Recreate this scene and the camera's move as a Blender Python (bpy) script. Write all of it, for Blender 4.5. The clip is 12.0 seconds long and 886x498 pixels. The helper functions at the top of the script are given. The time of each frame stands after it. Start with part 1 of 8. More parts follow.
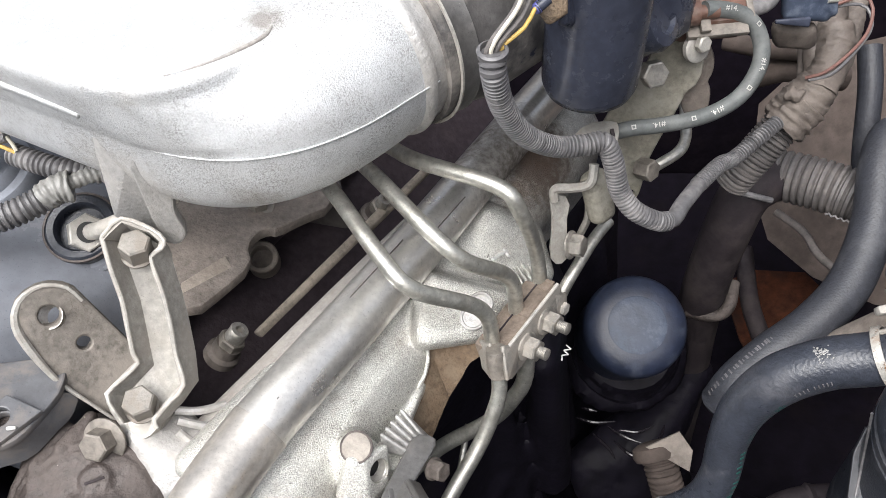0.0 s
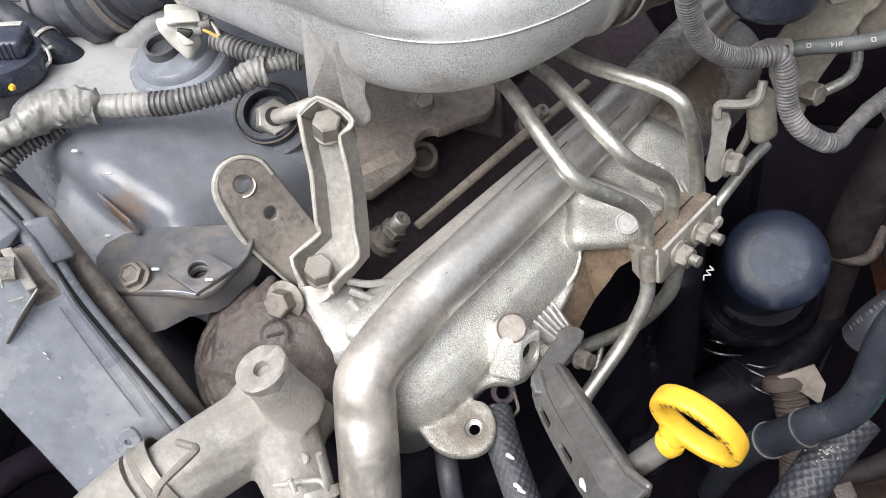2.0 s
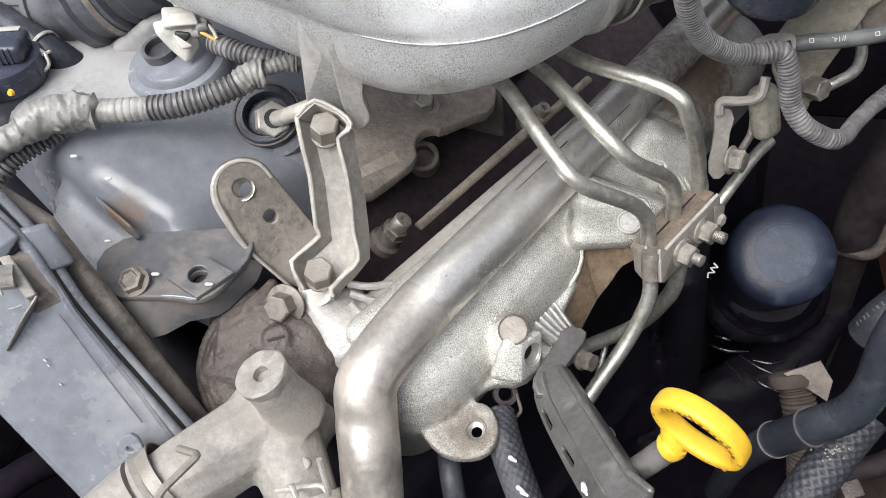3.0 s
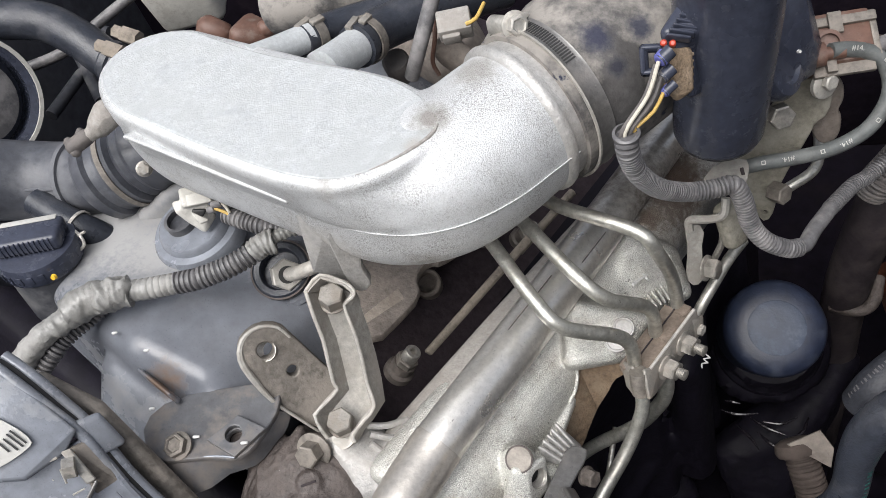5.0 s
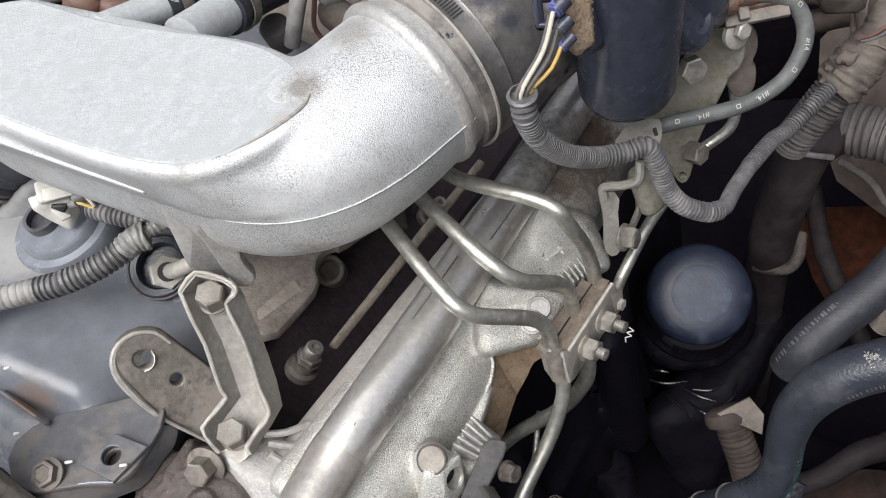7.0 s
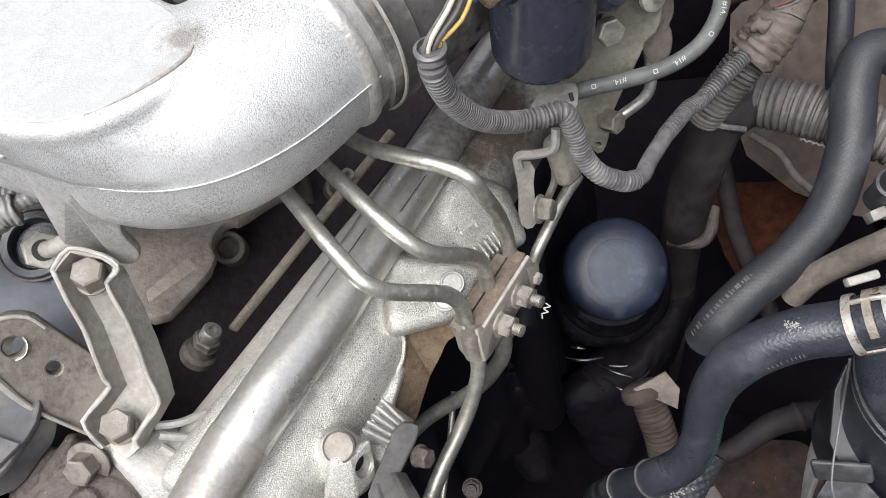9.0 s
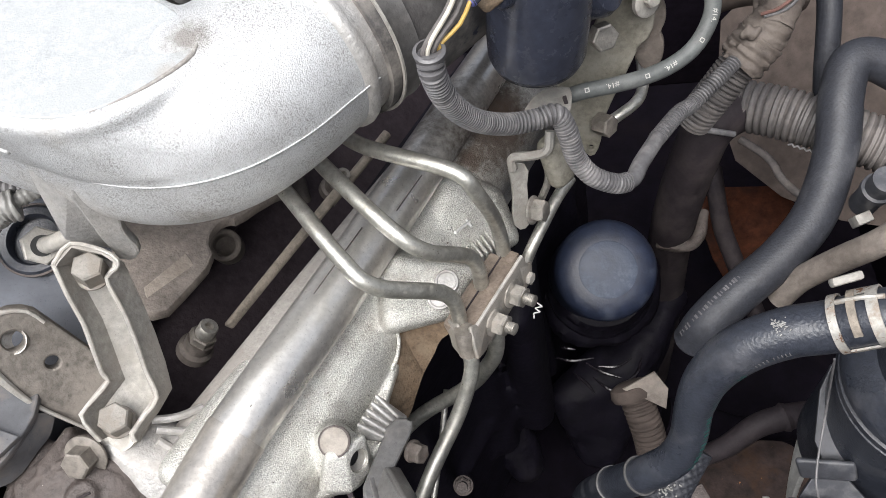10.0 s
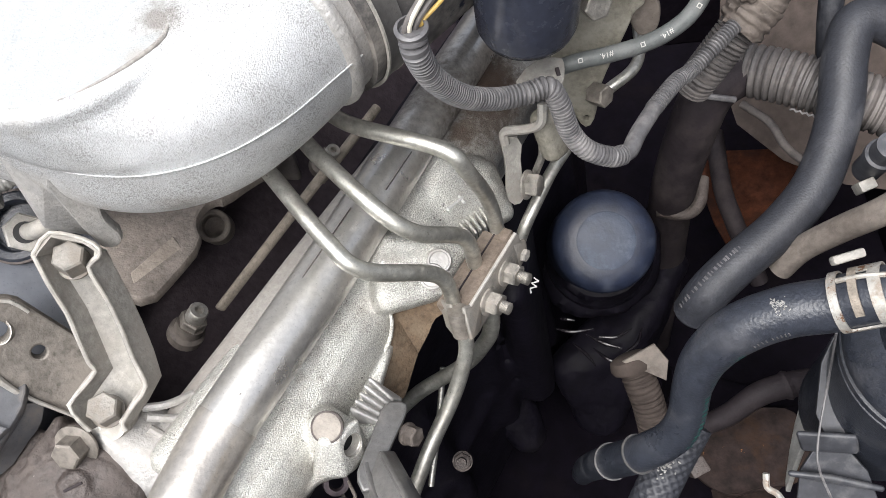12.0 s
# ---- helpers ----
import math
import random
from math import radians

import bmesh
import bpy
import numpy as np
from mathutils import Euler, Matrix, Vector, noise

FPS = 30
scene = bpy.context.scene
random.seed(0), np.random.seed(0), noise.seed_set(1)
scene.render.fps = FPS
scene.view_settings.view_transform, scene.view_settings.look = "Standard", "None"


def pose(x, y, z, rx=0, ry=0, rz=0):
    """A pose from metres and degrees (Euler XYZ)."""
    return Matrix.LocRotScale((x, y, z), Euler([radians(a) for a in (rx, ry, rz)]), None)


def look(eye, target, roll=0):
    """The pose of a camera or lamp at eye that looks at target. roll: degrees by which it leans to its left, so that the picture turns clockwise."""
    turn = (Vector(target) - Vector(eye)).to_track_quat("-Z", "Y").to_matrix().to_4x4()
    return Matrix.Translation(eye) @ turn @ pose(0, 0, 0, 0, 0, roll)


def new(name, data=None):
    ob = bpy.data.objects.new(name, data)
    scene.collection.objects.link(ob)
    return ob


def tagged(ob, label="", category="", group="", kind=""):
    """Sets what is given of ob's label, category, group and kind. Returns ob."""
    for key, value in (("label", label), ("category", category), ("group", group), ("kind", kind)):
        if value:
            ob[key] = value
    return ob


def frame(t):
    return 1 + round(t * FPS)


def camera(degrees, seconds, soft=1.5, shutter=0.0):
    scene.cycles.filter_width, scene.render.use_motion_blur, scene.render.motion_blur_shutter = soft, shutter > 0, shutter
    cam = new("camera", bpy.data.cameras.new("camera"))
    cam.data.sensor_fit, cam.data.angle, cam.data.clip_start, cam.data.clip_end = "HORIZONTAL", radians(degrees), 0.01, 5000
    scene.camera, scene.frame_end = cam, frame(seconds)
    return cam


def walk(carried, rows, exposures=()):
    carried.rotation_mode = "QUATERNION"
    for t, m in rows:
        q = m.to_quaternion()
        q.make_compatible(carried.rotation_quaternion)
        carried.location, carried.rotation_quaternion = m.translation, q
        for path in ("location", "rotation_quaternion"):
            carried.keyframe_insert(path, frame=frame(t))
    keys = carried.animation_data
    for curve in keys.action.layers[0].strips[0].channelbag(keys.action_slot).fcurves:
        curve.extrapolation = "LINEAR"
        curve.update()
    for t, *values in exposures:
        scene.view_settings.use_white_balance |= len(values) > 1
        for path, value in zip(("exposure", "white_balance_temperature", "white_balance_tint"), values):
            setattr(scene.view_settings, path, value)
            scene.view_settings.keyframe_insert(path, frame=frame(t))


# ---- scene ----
cam = camera(57.68, 12.0, soft=0.6)
PATH = [
    (0, (0.05505, -0.00345, 1.34783), (-0.1602, 1.3002, -0.1536), -6.35),
    (0.5, (0.05338, -0.01105, 1.35986), (-0.2063, 1.3077, -0.1211), -7.18),
    (0.7, (0.03783, -0.03149, 1.35306), (-0.2499, 1.2606, -0.1461), -7.15),
    (1, (0.02541, -0.04803, 1.34303), (-0.3346, 1.1752, -0.1978), -7.71),
    (1.5, (0.02703, -0.04965, 1.35112), (-0.4009, 1.1272, -0.2084), -9.61),
    (2, (0.02766, -0.04923, 1.34980), (-0.4331, 1.1212, -0.2051), -10.97),
    (2.5, (0.02815, -0.05097, 1.35322), (-0.4470, 1.1071, -0.2067), -11.84),
    (2.7, (0.02946, -0.04816, 1.34972), (-0.4479, 1.1074, -0.2113), -12.04),
    (4.3, (0.03432, -0.02986, 1.39463), (-0.4759, 1.1194, -0.1606), -16.19),
    (4.5, (0.04148, -0.02699, 1.41185), (-0.4852, 1.1256, -0.1355), -17.23),
    (5, (0.06098, -0.00753, 1.43371), (-0.4957, 1.1698, -0.0842), -20.66),
    (5.5, (0.05859, -0.00093, 1.41755), (-0.4747, 1.1831, -0.1035), -21.35),
    (6, (0.06728, 0.01489, 1.41328), (-0.4183, 1.1976, -0.1247), -20.82),
    (6.5, (0.06992, 0.02190, 1.40358), (-0.3658, 1.1918, -0.1589), -20.08),
    (7, (0.07167, 0.02820, 1.39385), (-0.3338, 1.1705, -0.1969), -19.51),
    (7.2, (0.06817, 0.02523, 1.38705), (-0.3305, 1.1499, -0.2180), -19.41),
    (8.8, (0.07308, 0.04333, 1.36250), (-0.1540, 1.1525, -0.2862), -13.34),
    (9, (0.07135, 0.04001, 1.36552), (-0.1357, 1.1556, -0.2815), -12.78),
    (9.5, (0.06929, 0.03524, 1.36965), (-0.1083, 1.1624, -0.2729), -11.17),
    (10, (0.06871, 0.03383, 1.37117), (-0.1113, 1.1552, -0.2751), -11.12),
    (10.5, (0.07162, 0.03985, 1.36506), (-0.1219, 1.1304, -0.3002), -12.11),
    (11, (0.07339, 0.04358, 1.36543), (-0.1187, 1.1048, -0.3189), -12.54),
    (11.5, (0.06818, 0.03864, 1.35593), (-0.1235, 1.0922, -0.3332), -12.98),
    (12, (0.07532, 0.04793, 1.36636), (-0.1209, 1.0906, -0.3290), -13.51),
]
walk(cam, [(t, look(eye, target, roll)) for t, eye, target, roll in PATH],
     exposures=[(0, 1.00), (0.6, 0.90), (1.2, 1.03), (1.8, 0.94), (2.7, 0.85), (4.3, 0.57), (5.0, 0.51), (6.5, 0.46), (7.2, 0.47), (8.8, 0.76), (10, 0.79), (11, 0.86), (12, 0.90)])

# ---- light: bright hazy daylight from above ----
world = bpy.data.worlds.new("sky")
scene.world = world
world.use_nodes = True
wn = world.node_tree.nodes
sky = wn.new("ShaderNodeTexSky")
sky.sky_type = "NISHITA"
sky.sun_disc = False
sky.sun_elevation, sky.sun_rotation = radians(62), radians(200)
sky.air_density, sky.dust_density, sky.ozone_density = 0.8, 6.0, 1.0
pale = wn.new("ShaderNodeHueSaturation")
pale.inputs["Saturation"].default_value = 0.5
world.node_tree.links.new(sky.outputs[0], pale.inputs["Color"])
world.node_tree.links.new(pale.outputs[0], wn["Background"].inputs[0])
wn["Background"].inputs[1].default_value = 0.11
sun_data = bpy.data.lights.new("sun", "SUN")
sun_data.energy, sun_data.angle, sun_data.color = 2.1, radians(60), (0.95, 0.975, 1.0)
sun = new("sun", sun_data)
sun.matrix_world = look((-0.9, -1.3, 4.2), (0, 0.3, 1.0))

# ---- materials ----
def mat(name, base, rough=0.5, metal=0.0, grain=300.0, vary=0.25, bump=0.15, bump_scale=None, dust=None, dust_amount=0.0,
        dust_scale=25.0, wear=None, wear_amount=0.0, wear_scale=60.0, coat=0.0, stains=(), relief=0.001, grit=0.5, grime=0.2, pebble=0, sheen=0.5):
    """Noise-driven surface: fine grain, broad dust, small worn specks, bump."""
    m = bpy.data.materials.new(name)
    m.use_nodes = True
    nt = m.node_tree
    n, l = nt.nodes, nt.links
    b = n["Principled BSDF"]
    b.inputs["Specular IOR Level"].default_value = sheen
    tc = n.new("ShaderNodeTexCoord")

    def noise_node(scale, detail=4.0, rough_=0.6):
        q = n.new("ShaderNodeTexNoise")
        q.inputs["Scale"].default_value, q.inputs["Detail"].default_value, q.inputs["Roughness"].default_value = scale, detail, rough_
        l.new(tc.outputs["Object"], q.inputs["Vector"])
        return q.outputs["Fac"]

    def ramp(src, lo, hi):
        q = n.new("ShaderNodeMapRange")
        q.inputs[1].default_value, q.inputs[2].default_value = lo, hi
        l.new(src, q.inputs[0])
        return q.outputs[0]

    def mix(fac, a, c):
        q = n.new("ShaderNodeMix")
        q.data_type = "RGBA"
        for s, v in ((q.inputs[0], fac), (q.inputs[6], a), (q.inputs[7], c)):
            if isinstance(v, bpy.types.NodeSocket):
                l.new(v, s)
            else:
                s.default_value = v
        return q.outputs[2]

    def mixf(fac, a, c):
        q = n.new("ShaderNodeMix")
        for s, v in ((q.inputs[0], fac), (q.inputs[2], a), (q.inputs[3], c)):
            if isinstance(v, bpy.types.NodeSocket):
                l.new(v, s)
            else:
                s.default_value = v
        return q.outputs[0]

    dark = (*[c * (1 - vary) for c in base], 1)
    light = (*[min(1, c * (1 + vary)) for c in base], 1)
    col = mix(ramp(noise_node(grain), 0.3, 0.7), dark, light)
    if grit:
        # sparse pinpoint dirt, and broad soft grime at hand size
        f = ramp(noise_node(820, 3.0, 0.8), 0.61, 0.68)
        k = n.new("ShaderNodeMath")
        k.operation = "MULTIPLY"
        k.inputs[1].default_value = grit
        l.new(f, k.inputs[0])
        col = mix(k.outputs[0], col, (*[c * 0.35 for c in base], 1))
        k = n.new("ShaderNodeMath")
        k.operation = "MULTIPLY"
        k.inputs[1].default_value = grime * 2
        l.new(ramp(noise_node(46, 7.0, 0.72), 0.45, 0.75), k.inputs[0])
        col = mix(k.outputs[0], col, (base[0] * 0.52, base[1] * 0.48, base[2] * 0.44, 1))
    met, rgh = metal, mixf(ramp(noise_node(grain * 0.13), 0.3, 0.7), rough * 0.85, min(1, rough * 1.15))
    if dust:
        f = ramp(noise_node(dust_scale, 6.0, 0.7), 0.62 - dust_amount * 0.42, 0.76 - dust_amount * 0.42)
        k = n.new("ShaderNodeMath")
        k.operation = "MULTIPLY"
        k.inputs[1].default_value = min(0.95, 0.35 + dust_amount)
        l.new(f, k.inputs[0])
        col = mix(k.outputs[0], col, (*dust, 1))
        rgh = mixf(k.outputs[0], rgh, 0.9)
        if metal:
            met = mixf(k.outputs[0], metal, 0.0)
    if wear:
        f = ramp(noise_node(wear_scale, 5.0, 0.75), 0.72 - wear_amount * 0.3, 0.76 - wear_amount * 0.3)
        col = mix(f, col, (*wear, 1))
        rgh = mixf(f, rgh, 0.6)
    for at, radius, tint in stains:
        q = n.new("ShaderNodeVectorMath")
        q.operation = "DISTANCE"
        q.inputs[1].default_value = at
        l.new(tc.outputs["Object"], q.inputs[0])
        k = n.new("ShaderNodeMath")
        k.operation = "MULTIPLY_ADD"
        k.inputs[1].default_value = radius * 1.4
        l.new(noise_node(180, 5.0, 0.7), k.inputs[0])
        l.new(q.outputs["Value"], k.inputs[2])
        f = n.new("ShaderNodeMapRange")
        f.inputs[1].default_value, f.inputs[2].default_value, f.inputs[3].default_value, f.inputs[4].default_value = radius * 1.1, radius * 1.9, 0.85, 0.0
        l.new(k.outputs[0], f.inputs[0])
        col = mix(f.outputs[0], col, (*tint, 1))
        rgh = mixf(f.outputs[0], rgh, 0.85)
    l.new(col, b.inputs["Base Color"])
    for src, key in ((rgh, "Roughness"), (met, "Metallic")):
        if isinstance(src, bpy.types.NodeSocket):
            l.new(src, b.inputs[key])
        else:
            b.inputs[key].default_value = src
    b.inputs["Coat Weight"].default_value = coat
    if bump:
        q = n.new("ShaderNodeBump")
        q.inputs["Strength"].default_value, q.inputs["Distance"].default_value = bump, relief
        if pebble:
            # rounded pebbles of the casting skin, broken by a finer grain
            w = n.new("ShaderNodeTexVoronoi")
            w.feature = "F1"
            w.inputs["Scale"].default_value = pebble
            j = n.new("ShaderNodeMix")
            j.data_type = "VECTOR"
            j.inputs[0].default_value = 0.0015
            nv = n.new("ShaderNodeTexNoise")
            nv.inputs["Scale"].default_value = pebble * 0.8
            l.new(tc.outputs["Object"], nv.inputs["Vector"])
            l.new(tc.outputs["Object"], j.inputs[4])
            l.new(nv.outputs["Color"], j.inputs[5])
            l.new(j.outputs[1], w.inputs["Vector"])
            # pit_dirt: grime caught between the pebbles, in patches
            k = n.new("ShaderNodeMath")
            k.operation = "MULTIPLY"
            l.new(ramp(w.outputs["Distance"], 0.42, 0.75), k.inputs[0])
            l.new(ramp(noise_node(30, 5.0, 0.7), 0.38, 0.62), k.inputs[1])
            k2 = n.new("ShaderNodeMath")
            k2.operation = "MULTIPLY"
            k2.inputs[1].default_value = 0.55
            l.new(k.outputs[0], k2.inputs[0])
            l.new(mix(k2.outputs[0], col, (0.10, 0.088, 0.078, 1)), b.inputs["Base Color"])
            h = mixf(0.3, w.outputs["Distance"], noise_node(bump_scale or grain, 3.0, 0.55))
            q.invert = True
            l.new(h, q.inputs["Height"])
        else:
            l.new(noise_node(bump_scale or grain, 3.0, 0.55), q.inputs["Height"])
        l.new(q.outputs[0], b.inputs["Normal"])
    return m


M = {
    "cast": mat("cast_aluminium", (0.73, 0.743, 0.75), 0.42, 0.36, 1000, 0.10, 0.7, 1150, (0.48, 0.465, 0.44), 0.18, 14, (0.17, 0.15, 0.13), 0.12, 260, relief=0.0005, grime=0.12, grit=0.5, pebble=1400, stains=[((-0.1409, 0.2664, 1.0762), 0.034, (0.47, 0.445, 0.415)), ((-0.1359, 0.2720, 1.0468), 0.024, (0.36, 0.335, 0.305)), ((-0.064, 0.298, 1.151), 0.0115, (0.27, 0.25, 0.225)), ((-0.044, 0.334, 1.152), 0.016, (0.36, 0.345, 0.325)), ((-0.075, 0.262, 1.085), 0.012, (0.40, 0.375, 0.34)), ((-0.115, 0.262, 1.147), 0.010, (0.42, 0.40, 0.375))]),
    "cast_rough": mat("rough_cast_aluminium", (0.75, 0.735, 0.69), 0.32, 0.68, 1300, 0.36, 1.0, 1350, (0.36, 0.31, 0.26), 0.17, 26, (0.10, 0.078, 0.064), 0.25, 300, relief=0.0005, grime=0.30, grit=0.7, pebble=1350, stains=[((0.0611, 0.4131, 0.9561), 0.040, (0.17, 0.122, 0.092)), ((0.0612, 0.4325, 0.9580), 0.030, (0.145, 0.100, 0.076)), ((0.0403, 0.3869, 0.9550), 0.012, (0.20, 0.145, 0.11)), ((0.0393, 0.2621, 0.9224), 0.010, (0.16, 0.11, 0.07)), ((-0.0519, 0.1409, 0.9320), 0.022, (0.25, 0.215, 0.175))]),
    "cast_dusty": mat("dusty_cast_aluminium", (0.345, 0.326, 0.302), 0.58, 0.12, 260, 0.18, 0.5, 420, (0.265, 0.242, 0.218), 0.40, 14, (0.56, 0.54, 0.51), 0.06, 70),
    "plate": mat("dusty_steel_plate", (0.55, 0.53, 0.49), 0.5, 0.55, 220, 0.2, 0.35, 420, (0.40, 0.37, 0.33), 0.38, 34, (0.72, 0.70, 0.66), 0.08, 130),
    "brown_plate": mat("brown_dusty_plate", (0.215, 0.195, 0.172), 0.52, 0.5, 240, 0.25, 0.4, 420, (0.27, 0.24, 0.21), 0.4, 30, (0.46, 0.43, 0.39), 0.07, 130),
    "brown_dust": mat("brown_caked_steel", (0.17, 0.135, 0.108), 0.8, 0.1, 300, 0.25, 0.7, 420, (0.225, 0.185, 0.15), 0.35, 60, (0.09, 0.065, 0.05), 0.12, 180),
    "ochre_dark": mat("worn_dark_lettering", (0.26, 0.145, 0.02), 0.6, 0.0, 300, 0.2, 0.1),
    "brown_steel": mat("soiled_brown_steel", (0.12, 0.103, 0.092), 0.55, 0.4, 240, 0.25, 0.5, 420, (0.175, 0.15, 0.132), 0.4, 30, (0.32, 0.30, 0.27), 0.07, 130),
    "jaw_steel": mat("soiled_pressed_steel", (0.29, 0.272, 0.245), 0.55, 0.35, 240, 0.22, 0.4, 420, (0.21, 0.18, 0.15), 0.36, 60, (0.52, 0.50, 0.47), 0.06, 150),
    # greyed down from the tan head so its colour holds the elbow's shade
    "head_grey": mat("grey_brown_casting", (0.120, 0.107, 0.102), 0.7, 0.1, 200, 0.25, 0.6, 300, (0.19, 0.165, 0.148), 0.3, 22, (0.06, 0.05, 0.047), 0.12, 60),
    "hose_grey": mat("grey_green_rubber", (0.115, 0.124, 0.122), 0.5, 0.0, 200, 0.2, 0.15, 500, (0.20, 0.205, 0.20), 0.26, 30, (0.05, 0.05, 0.052), 0.08, 200),
    "stay": mat("dark_steel_stay", (0.21, 0.205, 0.20), 0.40, 0.6, 240, 0.16, 0.2, 500, (0.22, 0.20, 0.185), 0.2, 30, (0.55, 0.53, 0.50), 0.07, 160),
    "cast_smooth": mat("smooth_cast_aluminium", (0.50, 0.49, 0.475), 0.45, 0.45, 300, 0.18, 0.5, 600, (0.36, 0.33, 0.30), 0.26, 24, (0.20, 0.165, 0.14), 0.10, 170),
    "cast_flat": mat("weathered_flat_aluminium", (0.575, 0.595, 0.602), 0.5, 0.35, 500, 0.12, 0.4, 900, (0.405, 0.42, 0.425), 0.44, 42, (0.26, 0.24, 0.22), 0.085, 300, stains=[((-0.0578, 0.2928, 1.1598), 0.012, (0.30, 0.275, 0.25)), ((-0.0691, 0.2791, 1.1518), 0.006, (0.40, 0.38, 0.36))], grime=0.08, grit=0.35),
    "loom_black": mat("blackened_loom", (0.026, 0.0205, 0.0235), 0.7, 0.0, 120, 0.3, 0.3, 300, (0.062, 0.050, 0.049), 0.32, 16, sheen=0.3),
    "wing_dust": mat("dust_caked_rubber", (0.12, 0.108, 0.105), 0.8, 0.0, 160, 0.25, 0.5, 300, (0.20, 0.175, 0.16), 0.4, 30),
    "wing": mat("dusty_wing_paint", (0.092, 0.073, 0.064), 0.9, 0.0, 60, 0.3, 0.3, 120, (0.042, 0.033, 0.029), 0.32, 9, sheen=0.25),
    # dark purple-brown puts the valley's shade into the casting colour
    "head_dark": mat("shade_dark_casting", (0.046, 0.0355, 0.0415), 0.6, 0.0, 160, 0.3, 0.7, 240, (0.075, 0.058, 0.062), 0.2, 22, sheen=0.2),
    "brown_cast": mat("brown_grimed_casting", (0.078, 0.064, 0.059), 0.55, 0.2, 240, 0.3, 0.9, 420, (0.128, 0.107, 0.097), 0.36, 24, (0.38, 0.35, 0.31), 0.08, 110),
    "plate_dusty": mat("dust_filmed_steel", (0.41, 0.395, 0.365), 0.58, 0.35, 220, 0.22, 0.4, 420, (0.30, 0.275, 0.245), 0.42, 34, (0.62, 0.60, 0.56), 0.06, 130),
    "soiled_steel": mat("soiled_spring_steel", (0.46, 0.445, 0.41), 0.45, 0.4, 220, 0.25, 0.4, 420, (0.25, 0.19, 0.14), 0.36, 90, (0.17, 0.085, 0.045), 0.46, 150),
    "rail": mat("grimed_rail", (0.030, 0.020, 0.018), 0.75, 0.0, 90, 0.5, 0.8, 110, (0.055, 0.030, 0.018), 0.3, 26, (0.30, 0.14, 0.05), 0.10, 120, sheen=0.25),
    "clay": mat("caked_brown_dust", (0.23, 0.17, 0.115), 0.95, 0.0, 500, 0.35, 1.0, 500, (0.30, 0.24, 0.18), 0.3, 60, relief=0.0015),
    "tape_dark": mat("grimed_harness_tape", (0.125, 0.104, 0.090), 0.6, 0.0, 120, 0.3, 0.6, 240, (0.19, 0.162, 0.14), 0.32, 40),
    # plain grey for the added walls that screen off low sky
    "screen_grey": mat("sky_screen_grey", (0.22, 0.21, 0.20), 0.9, 0.0, 30, 0.2, 0.5, 60, (0.16, 0.15, 0.14), 0.3, 1.5),
    "cover_grimy": mat("grimed_cover_paint", (0.115, 0.117, 0.125), 0.36, 0.0, 90, 0.2, 0.25, 220, (0.21, 0.185, 0.165), 0.36, 30, (0.05, 0.04, 0.035), 0.1, 190),
    "filter_dark": mat("blue_black_filter_paint", (0.0175, 0.0235, 0.045), 0.42, 0.0, 120, 0.25, 0.2, 300, (0.055, 0.066, 0.095), 0.2, 45),
    "rubber_grey": mat("greyed_rubber", (0.034, 0.036, 0.044), 0.5, 0.0, 300, 0.25, 0.3, 700, (0.115, 0.116, 0.125), 0.22, 20, (0.22, 0.22, 0.225), 0.05, 240),
    "tan_cast": mat("dusty_tan_casting", (0.215, 0.185, 0.162), 0.7, 0.1, 240, 0.25, 0.7, 420, (0.31, 0.27, 0.235), 0.32, 26, (0.13, 0.108, 0.092), 0.10, 90),
    "flange_tan": mat("pale_tan_dust", (0.31, 0.268, 0.225), 0.8, 0.0, 260, 0.2, 0.5, 420, (0.24, 0.205, 0.172), 0.3, 40),
    "gasket": mat("burnt_gasket_fibre", (0.15, 0.105, 0.068), 0.85, 0.0, 260, 0.35, 0.9, 420, (0.21, 0.16, 0.11), 0.3, 60, (0.10, 0.065, 0.045), 0.14, 120),
    "bolt": mat("zinc_bolt", (0.44, 0.42, 0.385), 0.42, 0.8, 350, 0.22, 0.25, 700, (0.30, 0.265, 0.23), 0.34, 90, (0.20, 0.15, 0.11), 0.10, 200),
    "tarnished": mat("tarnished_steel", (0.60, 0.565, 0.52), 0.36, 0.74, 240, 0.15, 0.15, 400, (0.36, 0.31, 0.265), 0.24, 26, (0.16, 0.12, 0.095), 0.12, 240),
    "tube": mat("zinc_tube", (0.54, 0.535, 0.49), 0.38, 0.8, 260, 0.22, 0.2, 500, (0.27, 0.235, 0.19), 0.16, 200, (0.10, 0.078, 0.06), 0.22, 420, grime=0.34),
    # far-end stain mixes brown dirt with painted shade from the canister
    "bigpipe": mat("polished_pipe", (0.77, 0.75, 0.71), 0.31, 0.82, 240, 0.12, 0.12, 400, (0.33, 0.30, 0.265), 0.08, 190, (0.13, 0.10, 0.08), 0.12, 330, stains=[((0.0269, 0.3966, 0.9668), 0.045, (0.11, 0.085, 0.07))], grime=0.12),
